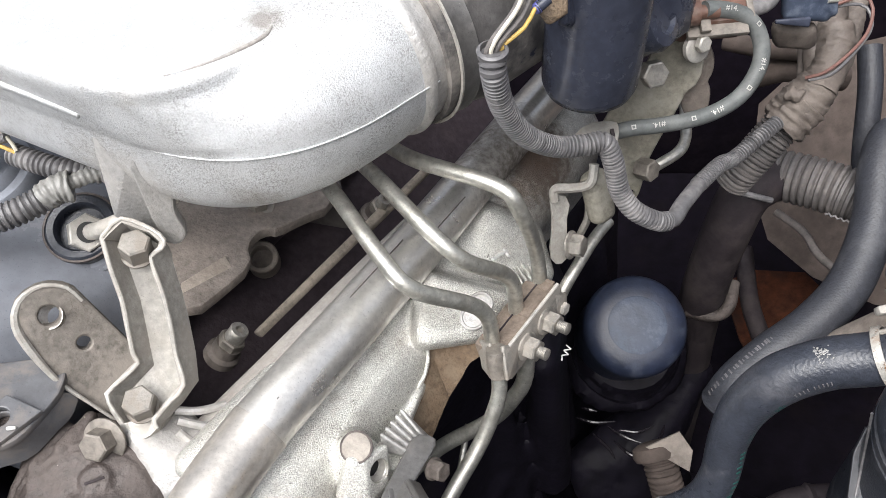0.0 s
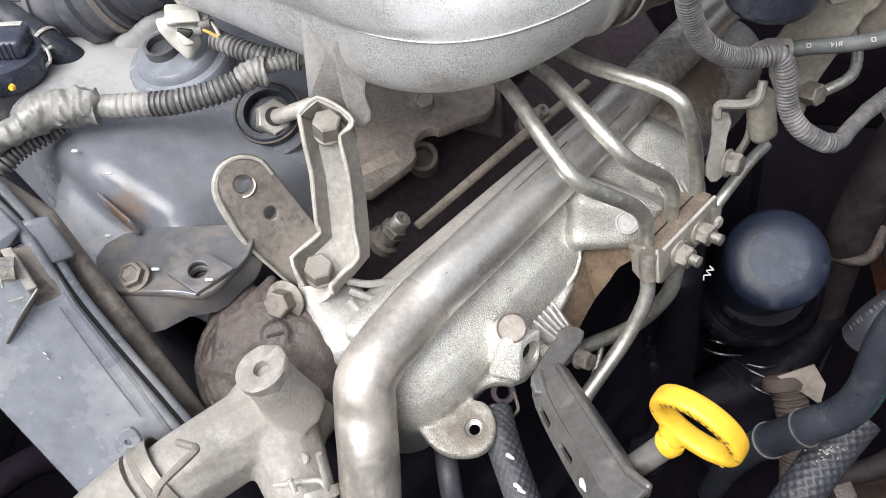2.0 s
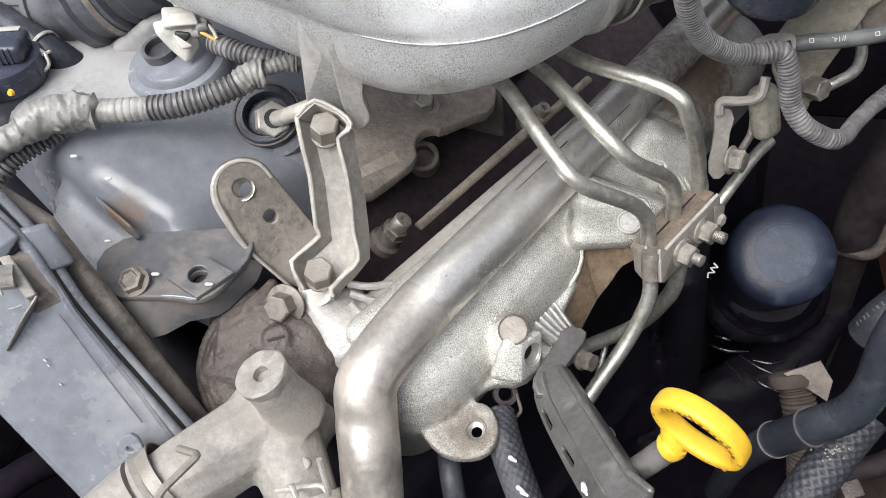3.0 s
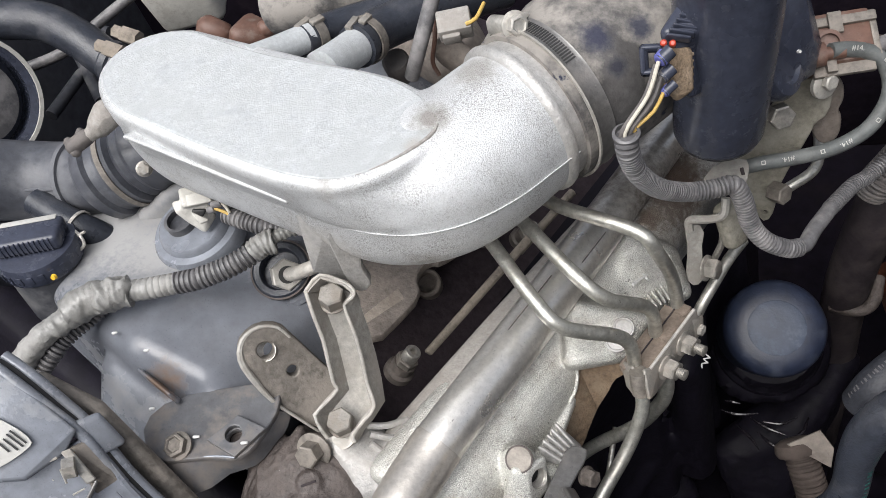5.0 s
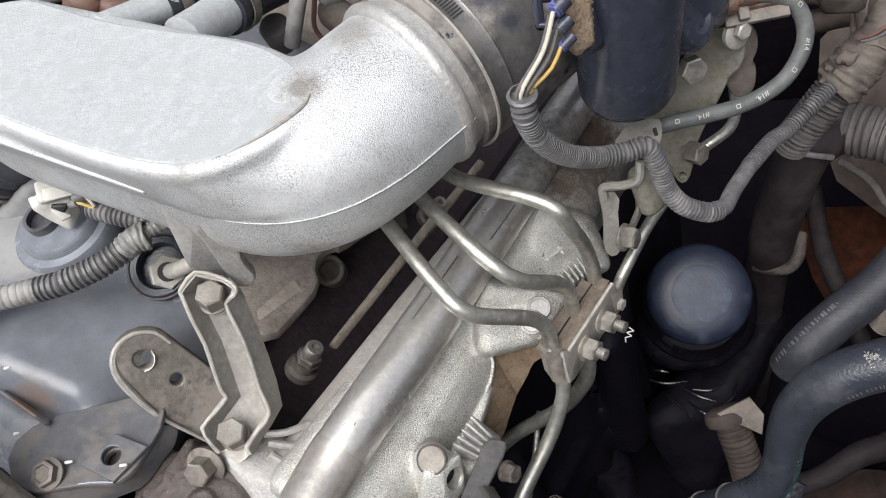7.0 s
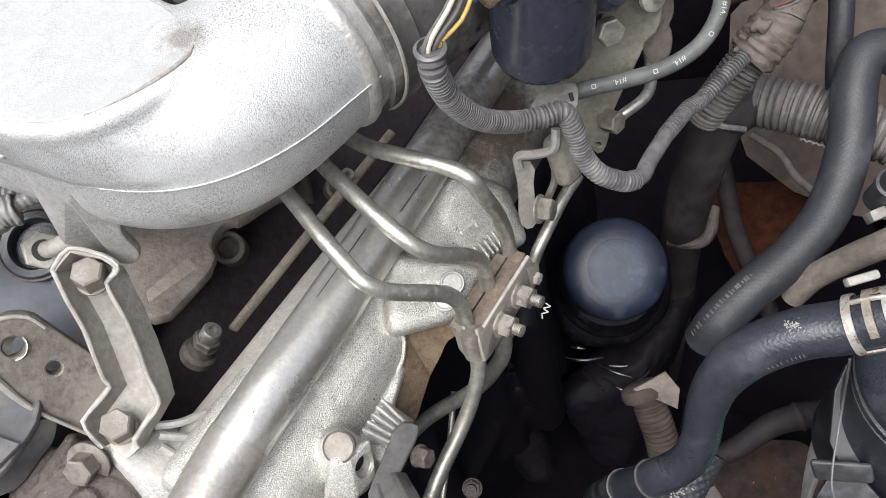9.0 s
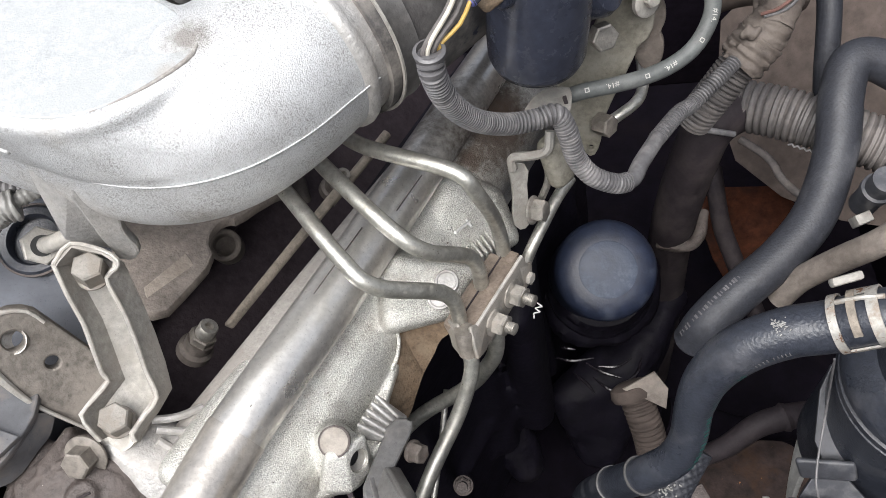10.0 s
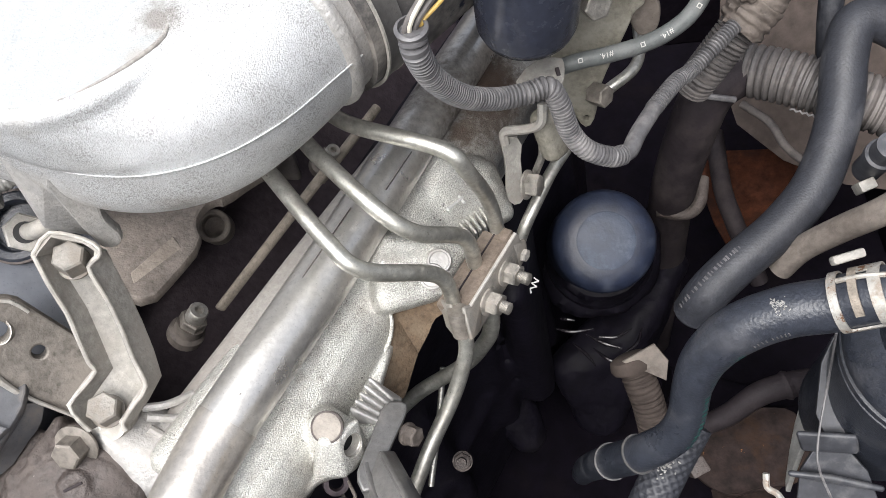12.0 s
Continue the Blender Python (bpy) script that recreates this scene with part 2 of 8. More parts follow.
    "cover": mat("dark_grey_cover_paint", (0.168, 0.178, 0.202), 0.23, 0.0, 60, 0.12, 0.15, 150, (0.30, 0.29, 0.28), 0.17, 14, (0.055, 0.047, 0.043), 0.13, 240, stains=[((-0.275, 0.209, 1.010), 0.016, (0.19, 0.12, 0.075)), ((-0.245, 0.178, 0.996), 0.016, (0.13, 0.112, 0.10)), ((-0.205, 0.172, 0.985), 0.018, (0.13, 0.11, 0.095)), ((-0.2190, 0.3396, 1.0197), 0.016, (0.16, 0.13, 0.11)), ((-0.275, 0.175, 0.985), 0.012, (0.15, 0.12, 0.10)), ((-0.37, 0.33, 1.02), 0.050, (0.42, 0.415, 0.41)), ((-0.315, 0.315, 1.02), 0.036, (0.37, 0.365, 0.36)), ((-0.33, 0.37, 1.02), 0.035, (0.28, 0.275, 0.27))], grime=0.15),
    "timing": mat("grey_timing_cover", (0.235, 0.252, 0.286), 0.25, 0.15, 120, 0.12, 0.12, 300, (0.45, 0.44, 0.43), 0.15, 12, (0.16, 0.13, 0.11), 0.07, 160),
    "rubber": mat("black_rubber", (0.032, 0.036, 0.047), 0.30, 0.0, 300, 0.25, 0.3, 700, (0.10, 0.10, 0.11), 0.16, 26, (0.17, 0.165, 0.16), 0.03, 260),
    "rubber_dusty": mat("dusty_rubber", (0.090, 0.086, 0.085), 0.5, 0.0, 200, 0.25, 0.3, 420, (0.34, 0.315, 0.285), 0.46, 22, (0.02, 0.025, 0.05), 0.30, 30, stains=[((0.0212, 0.3555, 1.1529), 0.010, (0.018, 0.022, 0.05)), ((0.032, 0.345, 1.139), 0.006, (0.018, 0.02, 0.035)), ((0.044, 0.368, 1.147), 0.008, (0.02, 0.025, 0.05))]),
    "loom": mat("grey_loom_plastic", (0.125, 0.122, 0.126), 0.40, 0.0, 200, 0.2, 0.1, 400, (0.33, 0.315, 0.31), 0.30, 24),
    "loom_dark": mat("dark_loom_plastic", (0.108, 0.100, 0.097), 0.55, 0.0, 200, 0.2, 0.1, 400, (0.20, 0.178, 0.165), 0.3, 30),
    "tape": mat("dusty_loom_tape", (0.265, 0.262, 0.25), 0.33, 0.0, 120, 0.28, 0.5, 240, (0.36, 0.35, 0.335), 0.3, 40, (0.09, 0.083, 0.078), 0.12, 90),
    "plastic": mat("black_plastic", (0.048, 0.054, 0.078), 0.26, 0.0, 200, 0.2, 0.12, 500, (0.13, 0.135, 0.155), 0.10, 60, (0.24, 0.24, 0.26), 0.03, 120),
    "duct_plastic": mat("grey_black_duct_plastic", (0.080, 0.084, 0.098), 0.34, 0.0, 160, 0.2, 0.12, 400, (0.185, 0.188, 0.198), 0.22, 16),
    "plastic_dusty": mat("dusty_black_plastic", (0.056, 0.058, 0.067), 0.38, 0.0, 160, 0.2, 0.12, 400, (0.17, 0.167, 0.165), 0.24, 20),
    "white_plastic": mat("soiled_white_plastic", (0.60, 0.585, 0.54), 0.4, 0.0, 150, 0.1, 0.1, 300, (0.32, 0.285, 0.25), 0.2, 70, (0.12, 0.10, 0.085), 0.06, 200),
    "brown_plastic": mat("brown_plastic", (0.14, 0.075, 0.055), 0.5, 0.0, 150, 0.2, 0.1, 300, (0.25, 0.2, 0.17), 0.25, 60),
    "blue_plastic": mat("blue_seal", (0.13, 0.14, 0.42), 0.4, 0.0, 150, 0.15, 0.1, 300),
    "red_plastic": mat("red_plastic", (0.55, 0.06, 0.03), 0.4, 0.0, 150, 0.15, 0.1, 300),
    "yellow": mat("yellow_plastic", (0.80, 0.485, 0.04), 0.42, 0.0, 120, 0.08, 0.08, 500, (0.40, 0.24, 0.05), 0.1, 60, (0.10, 0.07, 0.03), 0.05, 220),
    "filter": mat("blue_grey_filter_end", (0.046, 0.060, 0.094), 0.5, 0.0, 120, 0.25, 0.2, 300, (0.13, 0.152, 0.19), 0.30, 60, (0.02, 0.024, 0.035), 0.14, 90),
    "dirt": mat("dusty_head_casting", (0.19, 0.163, 0.142), 0.75, 0.1, 160, 0.25, 0.6, 240, (0.29, 0.255, 0.22), 0.3, 22, (0.08, 0.068, 0.062), 0.1, 60),
    "grime_crease": mat("grimy_aluminium_crease", (0.40, 0.385, 0.36), 0.7, 0.1, 300, 0.3, 0.6, 700, (0.27, 0.25, 0.225), 0.4, 60),
    "thread": mat("bright_worn_thread", (0.38, 0.365, 0.335), 0.35, 0.5, 300, 0.2, 0.1),
    "olive_cast": mat("olive_stained_casting", (0.235, 0.220, 0.180), 0.65, 0.1, 240, 0.25, 0.6, 420, (0.30, 0.285, 0.245), 0.34, 30, (0.12, 0.105, 0.085), 0.14, 90),
    "wing_blue": mat("dusty_blue_black_paint", (0.085, 0.088, 0.104), 0.55, 0.0, 60, 0.3, 0.3, 120, (0.095, 0.095, 0.102), 0.3, 7),
    "wet_oil": mat("wet_black_oil", (0.012, 0.010, 0.013), 0.16, 0.0, 200, 0.2, 0.3, 300, sheen=0.5),
    # oily black, deepened and purpled to carry the shade between the parts
    "block_dry": mat("oily_shaded_block", (0.007, 0.0058, 0.0105), 0.6, 0.0, 60, 0.4, 0.5, 160, (0.016, 0.0135, 0.015), 0.15, 14, sheen=0.2),
    # near-black base that stands in for shade deep in the bay
    "bay": mat("shade_dark_bay", (0.0050, 0.0037, 0.0070), 0.95, 0.0, 60, 0.4, 0.8, 70, (0.010, 0.0072, 0.009), 0.2, 12, sheen=0.1),
    "rust": mat("rust_primer", (0.060, 0.020, 0.010), 0.9, 0.0, 90, 0.5, 0.6, 160, (0.02, 0.011, 0.009), 0.4, 20, sheen=0.2),
    "rod": mat("rusty_rod", (0.27, 0.235, 0.195), 0.65, 0.3, 300, 0.3, 0.6, 500, (0.33, 0.285, 0.235), 0.4, 60, (0.13, 0.085, 0.06), 0.12, 160),
    "white": mat("white_marking", (0.78, 0.78, 0.76), 0.7, 0.0, 400, 0.1, 0.1, 600),
    "green": mat("green_print", (0.015, 0.095, 0.08), 0.6, 0.0, 400, 0.1, 0.0),
    "ochre_wire": mat("ochre_wire", (0.62, 0.42, 0.12), 0.5, 0.0, 300, 0.15, 0.05),
    "cream_wire": mat("cream_wire", (0.55, 0.52, 0.44), 0.5, 0.0, 300, 0.15, 0.05),
    "red_wire": mat("red_wire", (0.17, 0.085, 0.07), 0.5, 0.0, 300, 0.15, 0.05),
    # wing and bulkhead colour taken close to black to hold their shade
    "paint": mat("shade_dark_paint", (0.0090, 0.0064, 0.0115), 0.95, 0.0, 80, 0.3, 0.2, 120, (0.018, 0.0125, 0.016), 0.22, 10, sheen=0.1),
    "ground": mat("concrete_ground", (0.34, 0.33, 0.31), 0.9, 0.0, 40, 0.15, 0.4, 80, (0.25, 0.24, 0.22), 0.3, 1.2),
    "label": mat("white_label", (0.50, 0.495, 0.47), 0.5, 0.0, 200, 0.06, 0.0, None, (0.45, 0.42, 0.38), 0.1, 60),
    # black for print and joint lines, and for painted shade inside holes
    "ink": mat("ink_and_shade_black", (0.03, 0.03, 0.03), 0.6, 0.0, 200, 0.1, 0.0),
}

# ---- building helpers ----
def V(p):
    return Vector(p)


ORIGIN, ALONG, OUT = Vector((-0.09, 0.173, 0)), Vector((0.488, 0.873, 0)), Vector((0.873, -0.488, 0))


def E(a, b, z):
    """A place by the engine's own axes: along the crank, out to its manifold side, height."""
    return ORIGIN + ALONG * a + OUT * b + Vector((0, 0, z))


def basis(axis, hint=None):
    z = Vector(axis).normalized()
    h = Vector(hint) if hint is not None else (Vector((0, 0, 1)) if abs(z.z) < 0.9 else Vector((1, 0, 0)))
    x = h.cross(z).normalized()
    return x, z.cross(x), z


def spline(pts, step=0.004):
    """Points at even steps along a smooth curve through pts (Catmull-Rom)."""
    p = [Vector(q) for q in pts]
    if len(p) == 2:
        p.insert(1, (p[0] + p[1]) / 2)
    ext = [2 * p[0] - p[1], *p, 2 * p[-1] - p[-2]]
    out = []
    for i in range(1, len(ext) - 2):
        a, b, c, d = ext[i - 1:i + 3]
        n = max(2, int((c - b).length / step))
        for k in range(n):
            t = k / n
            out.append(0.5 * (2 * b + (c - a) * t + (2 * a - 5 * b + 4 * c - d) * t * t + (3 * b - a - 3 * c + d) * t ** 3))
    out.append(p[-1])
    return out


def bends(pts, radius=0.012, steps=6):
    """A polyline with its corners rounded, as a bent tube runs."""
    p = [Vector(q) for q in pts]
    out = [p[0]]
    for a, b, c in zip(p, p[1:], p[2:]):
        r = min(radius, (a - b).length * 0.49, (c - b).length * 0.49)
        s, e = b + (a - b).normalized() * r, b + (c - b).normalized() * r
        for k in range(steps + 1):
            t = k / steps
            out.append(s * (1 - t) ** 2 + b * 2 * t * (1 - t) + e * t * t)
    return [*out, p[-1]]


def sweep(line, radius, seg=16, shape=None, cap=True):
    """A tube along line. radius: a number or a function of (share, metres). shape: optional list of (x, y) for the section."""
    bm = bmesh.new()
    line = [Vector(q) for q in line]
    total = sum((b - a).length for a, b in zip(line, line[1:])) or 1
    x = None
    run, rings = 0.0, []
    for i, p in enumerate(line):
        d = (line[min(i + 1, len(line) - 1)] - line[max(i - 1, 0)]).normalized()
        if x is None:
            x = basis(d)[0]
        x = (x - d * x.dot(d)).normalized()
        y = d.cross(x)
        if i:
            run += (p - line[i - 1]).length
        r = radius(run / total, run) if callable(radius) else radius
        sec = shape or [(math.cos(2 * math.pi * k / seg), math.sin(2 * math.pi * k / seg)) for k in range(seg)]
        rings.append([bm.verts.new(p + (x * u + y * v) * r) for u, v in sec])
    n = len(rings[0])
    for a, b in zip(rings, rings[1:]):
        for k in range(n):
            bm.faces.new((a[k], a[(k + 1) % n], b[(k + 1) % n], b[k]))
    if cap:
        bm.faces.new(rings[0][::-1])
        bm.faces.new(rings[-1])
    return bm


def tube(pts, r, seg=16, step=0.004):
    return sweep(spline(pts, step), r, seg)


def knurled(pts, radius, turns=22, pitch=0.0052, depth=0.0002, seg=96, step=0.0007):
    """A hose whose woven cover shows as fine crossing ridges."""
    line = spline(pts, step)
    bm = bmesh.new()
    total = sum((b - a).length for a, b in zip(line, line[1:]))
    x, run, rings = None, 0.0, []
    for i, p in enumerate(line):
        d = (line[min(i + 1, len(line) - 1)] - line[max(i - 1, 0)]).normalized()
        x = basis(d)[0] if x is None else (x - d * x.dot(d)).normalized()
        y = d.cross(x)
        run += (p - line[i - 1]).length if i else 0.0
        r0 = radius(run / total) if callable(radius) else radius
        row = []
        for k in range(seg):
            a = 2 * math.pi * k / seg
            w = 2 * math.pi * run / pitch
            r = r0 + depth * max(math.sin(turns * a + w), math.sin(turns * a - w))
            row.append(bm.verts.new(p + (x * math.cos(a) + y * math.sin(a)) * r))
        rings.append(row)
    for a, b in zip(rings, rings[1:]):
        for k in range(seg):
            bm.faces.new((a[k], a[(k + 1) % seg], b[(k + 1) % seg], b[k]))
    bm.faces.new(rings[0][::-1])
    bm.faces.new(rings[-1])
    return bm


def corrugated(pts, r, pitch=0.003, depth=0.25, seg=20):
    """Split loom: ridges round a smooth run."""
    line = spline(pts, pitch / 5)
    return sweep(line, lambda s, m: r * (1 - 1.5 * depth * max(0.0, -0.25 - math.cos(2 * math.pi * m / pitch)) ** 0.6), seg)


def lathe(profile, at, axis, seg=32, hint=None):
    """profile: (radius, height) pairs from the bottom up, turned about axis through at."""
    bm = bmesh.new()
    x, y, z = basis(axis, hint)
    at = Vector(at)
    rings = []
    for r, h in profile:
        rings.append([bm.verts.new(at + z * h + (x * math.cos(2 * math.pi * k / seg) + y * math.sin(2 * math.pi * k / seg)) * max(r, 1e-5)) for k in range(seg)])
    for a, b in zip(rings, rings[1:]):
        for k in range(seg):
            bm.faces.new((a[k], a[(k + 1) % seg], b[(k + 1) % seg], b[k]))
    if tuple(profile[0]) != tuple(profile[-1]):
        bm.faces.new(rings[0][::-1])
        bm.faces.new(rings[-1])
    return bm


def hull(balls, seg=10):
    """The rounded body that wraps a set of (place, radius) balls."""
    bm = bmesh.new()
    for p, r in balls:
        p = Vector(p)
        for i in range(1, seg // 2):
            th = math.pi * i / (seg // 2)
            for k in range(seg):
                ph = 2 * math.pi * k / seg
                bm.verts.new(p + Vector((math.sin(th) * math.cos(ph), math.sin(th) * math.sin(ph), math.cos(th))) * r)
        bm.verts.new(p + Vector((0, 0, r)))
        bm.verts.new(p - Vector((0, 0, r)))
    got = bmesh.ops.convex_hull(bm, input=bm.verts[:])
    junk = {g for g in got["geom_interior"] + got["geom_unused"] if isinstance(g, bmesh.types.BMVert) and g.is_valid}
    bmesh.ops.delete(bm, geom=list(junk), context="VERTS")
    bmesh.ops.recalc_face_normals(bm, faces=bm.faces[:])
    return bm


def box(at, size, axis_x=(1, 0, 0), axis_z=(0, 0, 1), bevel=0.001, seg=2):
    bm = bmesh.new()
    z = Vector(axis_z).normalized()
    x = Vector(axis_x)
    x = (x - z * x.dot(z)).normalized()
    y = z.cross(x)
    bmesh.ops.create_cube(bm, size=1)
    for v in bm.verts:
        c = v.co.copy()
        v.co = Vector(at) + x * c.x * size[0] + y * c.y * size[1] + z * c.z * size[2]
    if bevel:
        bmesh.ops.bevel(bm, geom=bm.edges[:] + bm.verts[:], offset=bevel, segments=seg, affect="EDGES", profile=0.5)
    return bm


def crumple(bm, amount, scale):
    """Uneven, hand-wrapped surface."""
    bm.normal_update()
    for v in bm.verts:
        v.co += v.normal * amount * noise.noise(v.co * scale)
    return bm


def join(*bms):
    out = bmesh.new()
    for b in bms:
        me = bpy.data.meshes.new("tmp")
        b.to_mesh(me)
        b.free()
        out.from_mesh(me)
        bpy.data.meshes.remove(me)
    return out


def baked(ob):
    """The mesh of a helper object with its modifiers; the helper is thrown away."""
    dg = bpy.context.evaluated_depsgraph_get()
    me = bpy.data.meshes.new_from_object(ob.evaluated_get(dg))
    data = ob.data
    bpy.data.objects.remove(ob)
    (bpy.data.curves if isinstance(data, bpy.types.Curve) else bpy.data.meshes).remove(data)
    return me


def cast(bm, voxel=0.0016, smooth=6, bores=()):
    """Melts overlapping bodies into one casting with soft fillets."""
    me = bpy.data.meshes.new("tmp")
    bm.to_mesh(me)
    bm.free()
    ob = new("tmp", me)
    r = ob.modifiers.new("r", "REMESH")
    r.mode, r.voxel_size, r.use_smooth_shade = "VOXEL", voxel, True
    s = ob.modifiers.new("s", "SMOOTH")
    s.factor, s.iterations = 0.5, smooth
    drills = []
    for at, axis, r in bores:
        me = bpy.data.meshes.new("tmp")
        bit = lathe([(r, -0.02), (r, 0.02)], at, axis, 24)
        bmesh.ops.recalc_face_normals(bit, faces=bit.faces[:])
        bit.to_mesh(me)
        bit.free()
        drills.append(new("tmp", me))
        k = ob.modifiers.new("b", "BOOLEAN")
        k.operation, k.object = "DIFFERENCE", drills[-1]
    got = baked(ob)
    for d in drills:
        me = d.data
        bpy.data.objects.remove(d)
        bpy.data.meshes.remove(me)
    return got


def melted(me):
    """A mesh back as a bmesh, for further shaping."""
    bm = bmesh.new()
    bm.from_mesh(me)
    bpy.data.meshes.remove(me)
    return bm


def rounded(pts, rounds):
    for _ in range(rounds):
        out = []
        for a, b in zip(pts, pts[1:] + pts[:1]):
            out += [a * 0.75 + b * 0.25, a * 0.25 + b * 0.75]
        pts = out
    return pts


def sheet(outline, thick=0.003, holes=(), rounds=2, bevel=0.0006, towards=(0, 0, 1)):
    """A flat plate on the best plane through outline, with round holes [(place, radius)]; thickness goes away from `towards`."""
    pts = [Vector(p) for p in outline]
    c = sum(pts, Vector()) / len(pts)
    _, _, vt = np.linalg.svd(np.array([tuple(p - c) for p in pts]))
    z = Vector(vt[2])
    if z.dot(Vector(towards)) < 0:
        z = -z
    x = Vector(vt[0])
    y = z.cross(x)
    flat = lambda p: Vector(((p - c).dot(x), (p - c).dot(y)))
    cu = bpy.data.curves.new("tmp", "CURVE")
    cu.dimensions, cu.fill_mode = "2D", "BOTH"
    cu.extrude, cu.bevel_depth, cu.bevel_resolution = max(thick / 2 - bevel, 1e-4), bevel, 1
    loops = [rounded([flat(p) for p in pts], rounds)]
    for h in holes:
        # a round hole (place, radius) or a slot (place, place, radius)
        a, b, r = flat(Vector(h[0])), flat(Vector(h[-2])), h[-1]
        w = math.atan2(b.y - a.y, b.x - a.x)
        loops.append([(b if k < 10 else a) + Vector((math.cos(w - math.pi / 2 + math.pi * k / 9.5), math.sin(w - math.pi / 2 + math.pi * k / 9.5))) * r for k in range(20)])
    for lp in loops:
        sp = cu.splines.new("POLY")
        sp.points.add(len(lp) - 1)
        sp.use_cyclic_u = True
        for q, pt in zip(lp, sp.points):
            pt.co = (q.x, q.y, 0, 1)
    ob = new("tmp", cu)
    me = baked(ob)
    me.transform(Matrix(((x.x, y.x, z.x, c.x - z.x * thick / 2), (x.y, y.y, z.y, c.y - z.y * thick / 2), (x.z, y.z, z.z, c.z - z.z * thick / 2), (0, 0, 0, 1))))
    bm = bmesh.new()
    bm.from_mesh(me)
    bpy.data.meshes.remove(me)
    return bm


def hexagon(at, axis, flats, height, chamfer=0.0008, hint=None):
    r = flats / math.sqrt(3)
    bm = lathe([(r, 0), (r, height - chamfer), (r - chamfer * 1.3, height)], at, axis, 6, hint)
    return bm


def thing(name, at, label, category, group="", kind=""):
    ob = new(name)
    ob.location = at
    ob.empty_display_size = 0.01
    return tagged(ob, label, category, group, kind)


def part(name, bm, material, parent=None, label="", smooth=True, angle=40):
    """One mesh object, under a thing or under a part."""
    if isinstance(bm, bpy.types.Mesh):
        me = bm
        me.name = name
        me.materials.clear()
    else:
        bmesh.ops.recalc_face_normals(bm, faces=bm.faces[:])
        me = bpy.data.meshes.new(name)
        bm.to_mesh(me)
        bm.free()
    me.materials.append(M[material])
    if smooth:
        me.polygons.foreach_set("use_smooth", [True] * len(me.polygons))
        if angle < 180:
            me.set_sharp_from_angle(angle=radians(angle))
    ob = new(name, me)
    if parent is not None:
        ob.parent = parent
        if parent.type == "EMPTY":
            ob.matrix_parent_inverse = Matrix.Translation(-Vector(parent.location))
    if label:
        ob["label"] = label
    return ob


def single(name, bm, material, label, category, group="", kind="", **more):
    return tagged(part(name, bm, material, **more), label, category, group, kind)


def bolt(parent, at, axis, flats=0.012, height=0.006, flange=0.0, material="bolt", name="bolt", stud=0.0, dish=False, hint=None):
    """Hex head with an optional flange or washer and a stud end."""
    z = Vector(axis).normalized()
    at = Vector(at)
    bms = []
    if flange:
        bms.append(lathe([(flange, 0), (flange, 0.0012), (flange * 0.8, 0.002)], at, z, 24))
        at = at + z * 0.0018
    if dish:
        r = flats / math.sqrt(3)
        bms.append(lathe([(r, 0), (r, height - 0.0006), (r - 0.0012, height), (r * 0.72, height), (r * 0.6, height - 0.001), (0.0001, height - 0.0012)], at, z, 6, hint))
    else:
        bms.append(hexagon(at, z, flats, height, hint=hint))
    if stud:
        pr = []
        h = height
        while h < height + stud:
            pr += [(flats * 0.27, h), (flats * 0.31, h + 0.0005)]
            h += 0.001
        bms.append(lathe([(flats * 0.29, 0), *pr, (flats * 0.2, h)], at, z, 16))
    return part(name, join(*bms), material, parent, angle=30)


def ring(at, axis, r, width, thick, material, parent, name="ring", label=""):
    return part(name, lathe([(r, 0), (r + thick, 0), (r + thick, width), (r, width), (r, 0)], Vector(at) - Vector(axis).normalized() * width / 2, axis, 40), material, parent, label)

# ---- ground, bay shell and engine masses ----
def slab(name, at, size, material, label, category, ax=(1, 0, 0), az=(0, 0, 1), bevel=0.004):
    return single(name, box(at, size, ax, az, bevel), material, label, category, kind="structure")


slab("ground", (0, 0, -0.05), (60, 60, 0.1), "ground", "pale concrete yard under the car", "ground", bevel=0)
# four unseen walls added round the car to cut low sky light
for at, size in (((0, 4.2, 1.4), (9, 0.2, 2.8)), ((0, -3.2, 1.4), (9, 0.2, 2.8)), ((-4.4, 0.5, 1.4), (0.2, 7.2, 2.8)), ((4.4, 0.5, 1.4), (0.2, 7.2, 2.8))):
    slab("sky_screen_wall", at, size, "screen_grey", "unseen grey wall added to block low sky light", "wall", bevel=0)
# bay shell: set close and near black, shade put into the colour
slab("bay_floor", (0.0, 0.38, 0.40), (1.7, 1.62, 0.02), "bay", "near-black bay floor with shade put into its colour", "tray")
slab("bay_wall_rear", (-0.1, 1.00, 0.74), (1.5, 0.04, 0.66), "paint", "near-black bulkhead behind the engine, shade in its colour", "bulkhead")
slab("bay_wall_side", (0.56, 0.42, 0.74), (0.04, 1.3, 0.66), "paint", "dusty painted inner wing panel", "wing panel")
slab("bay_wall_far", (-0.78, 0.42, 0.80), (0.04, 1.3, 0.78), "wing_blue", "dusty painted inner wing panel", "wing panel")
# added front wall, out of view; shuts light out of the bay
slab("bay_wall_front", (-0.1, -0.24, 0.68), (1.5, 0.04, 0.56), "plastic_dusty", "unseen dark front wall added to close the bay off", "front panel")

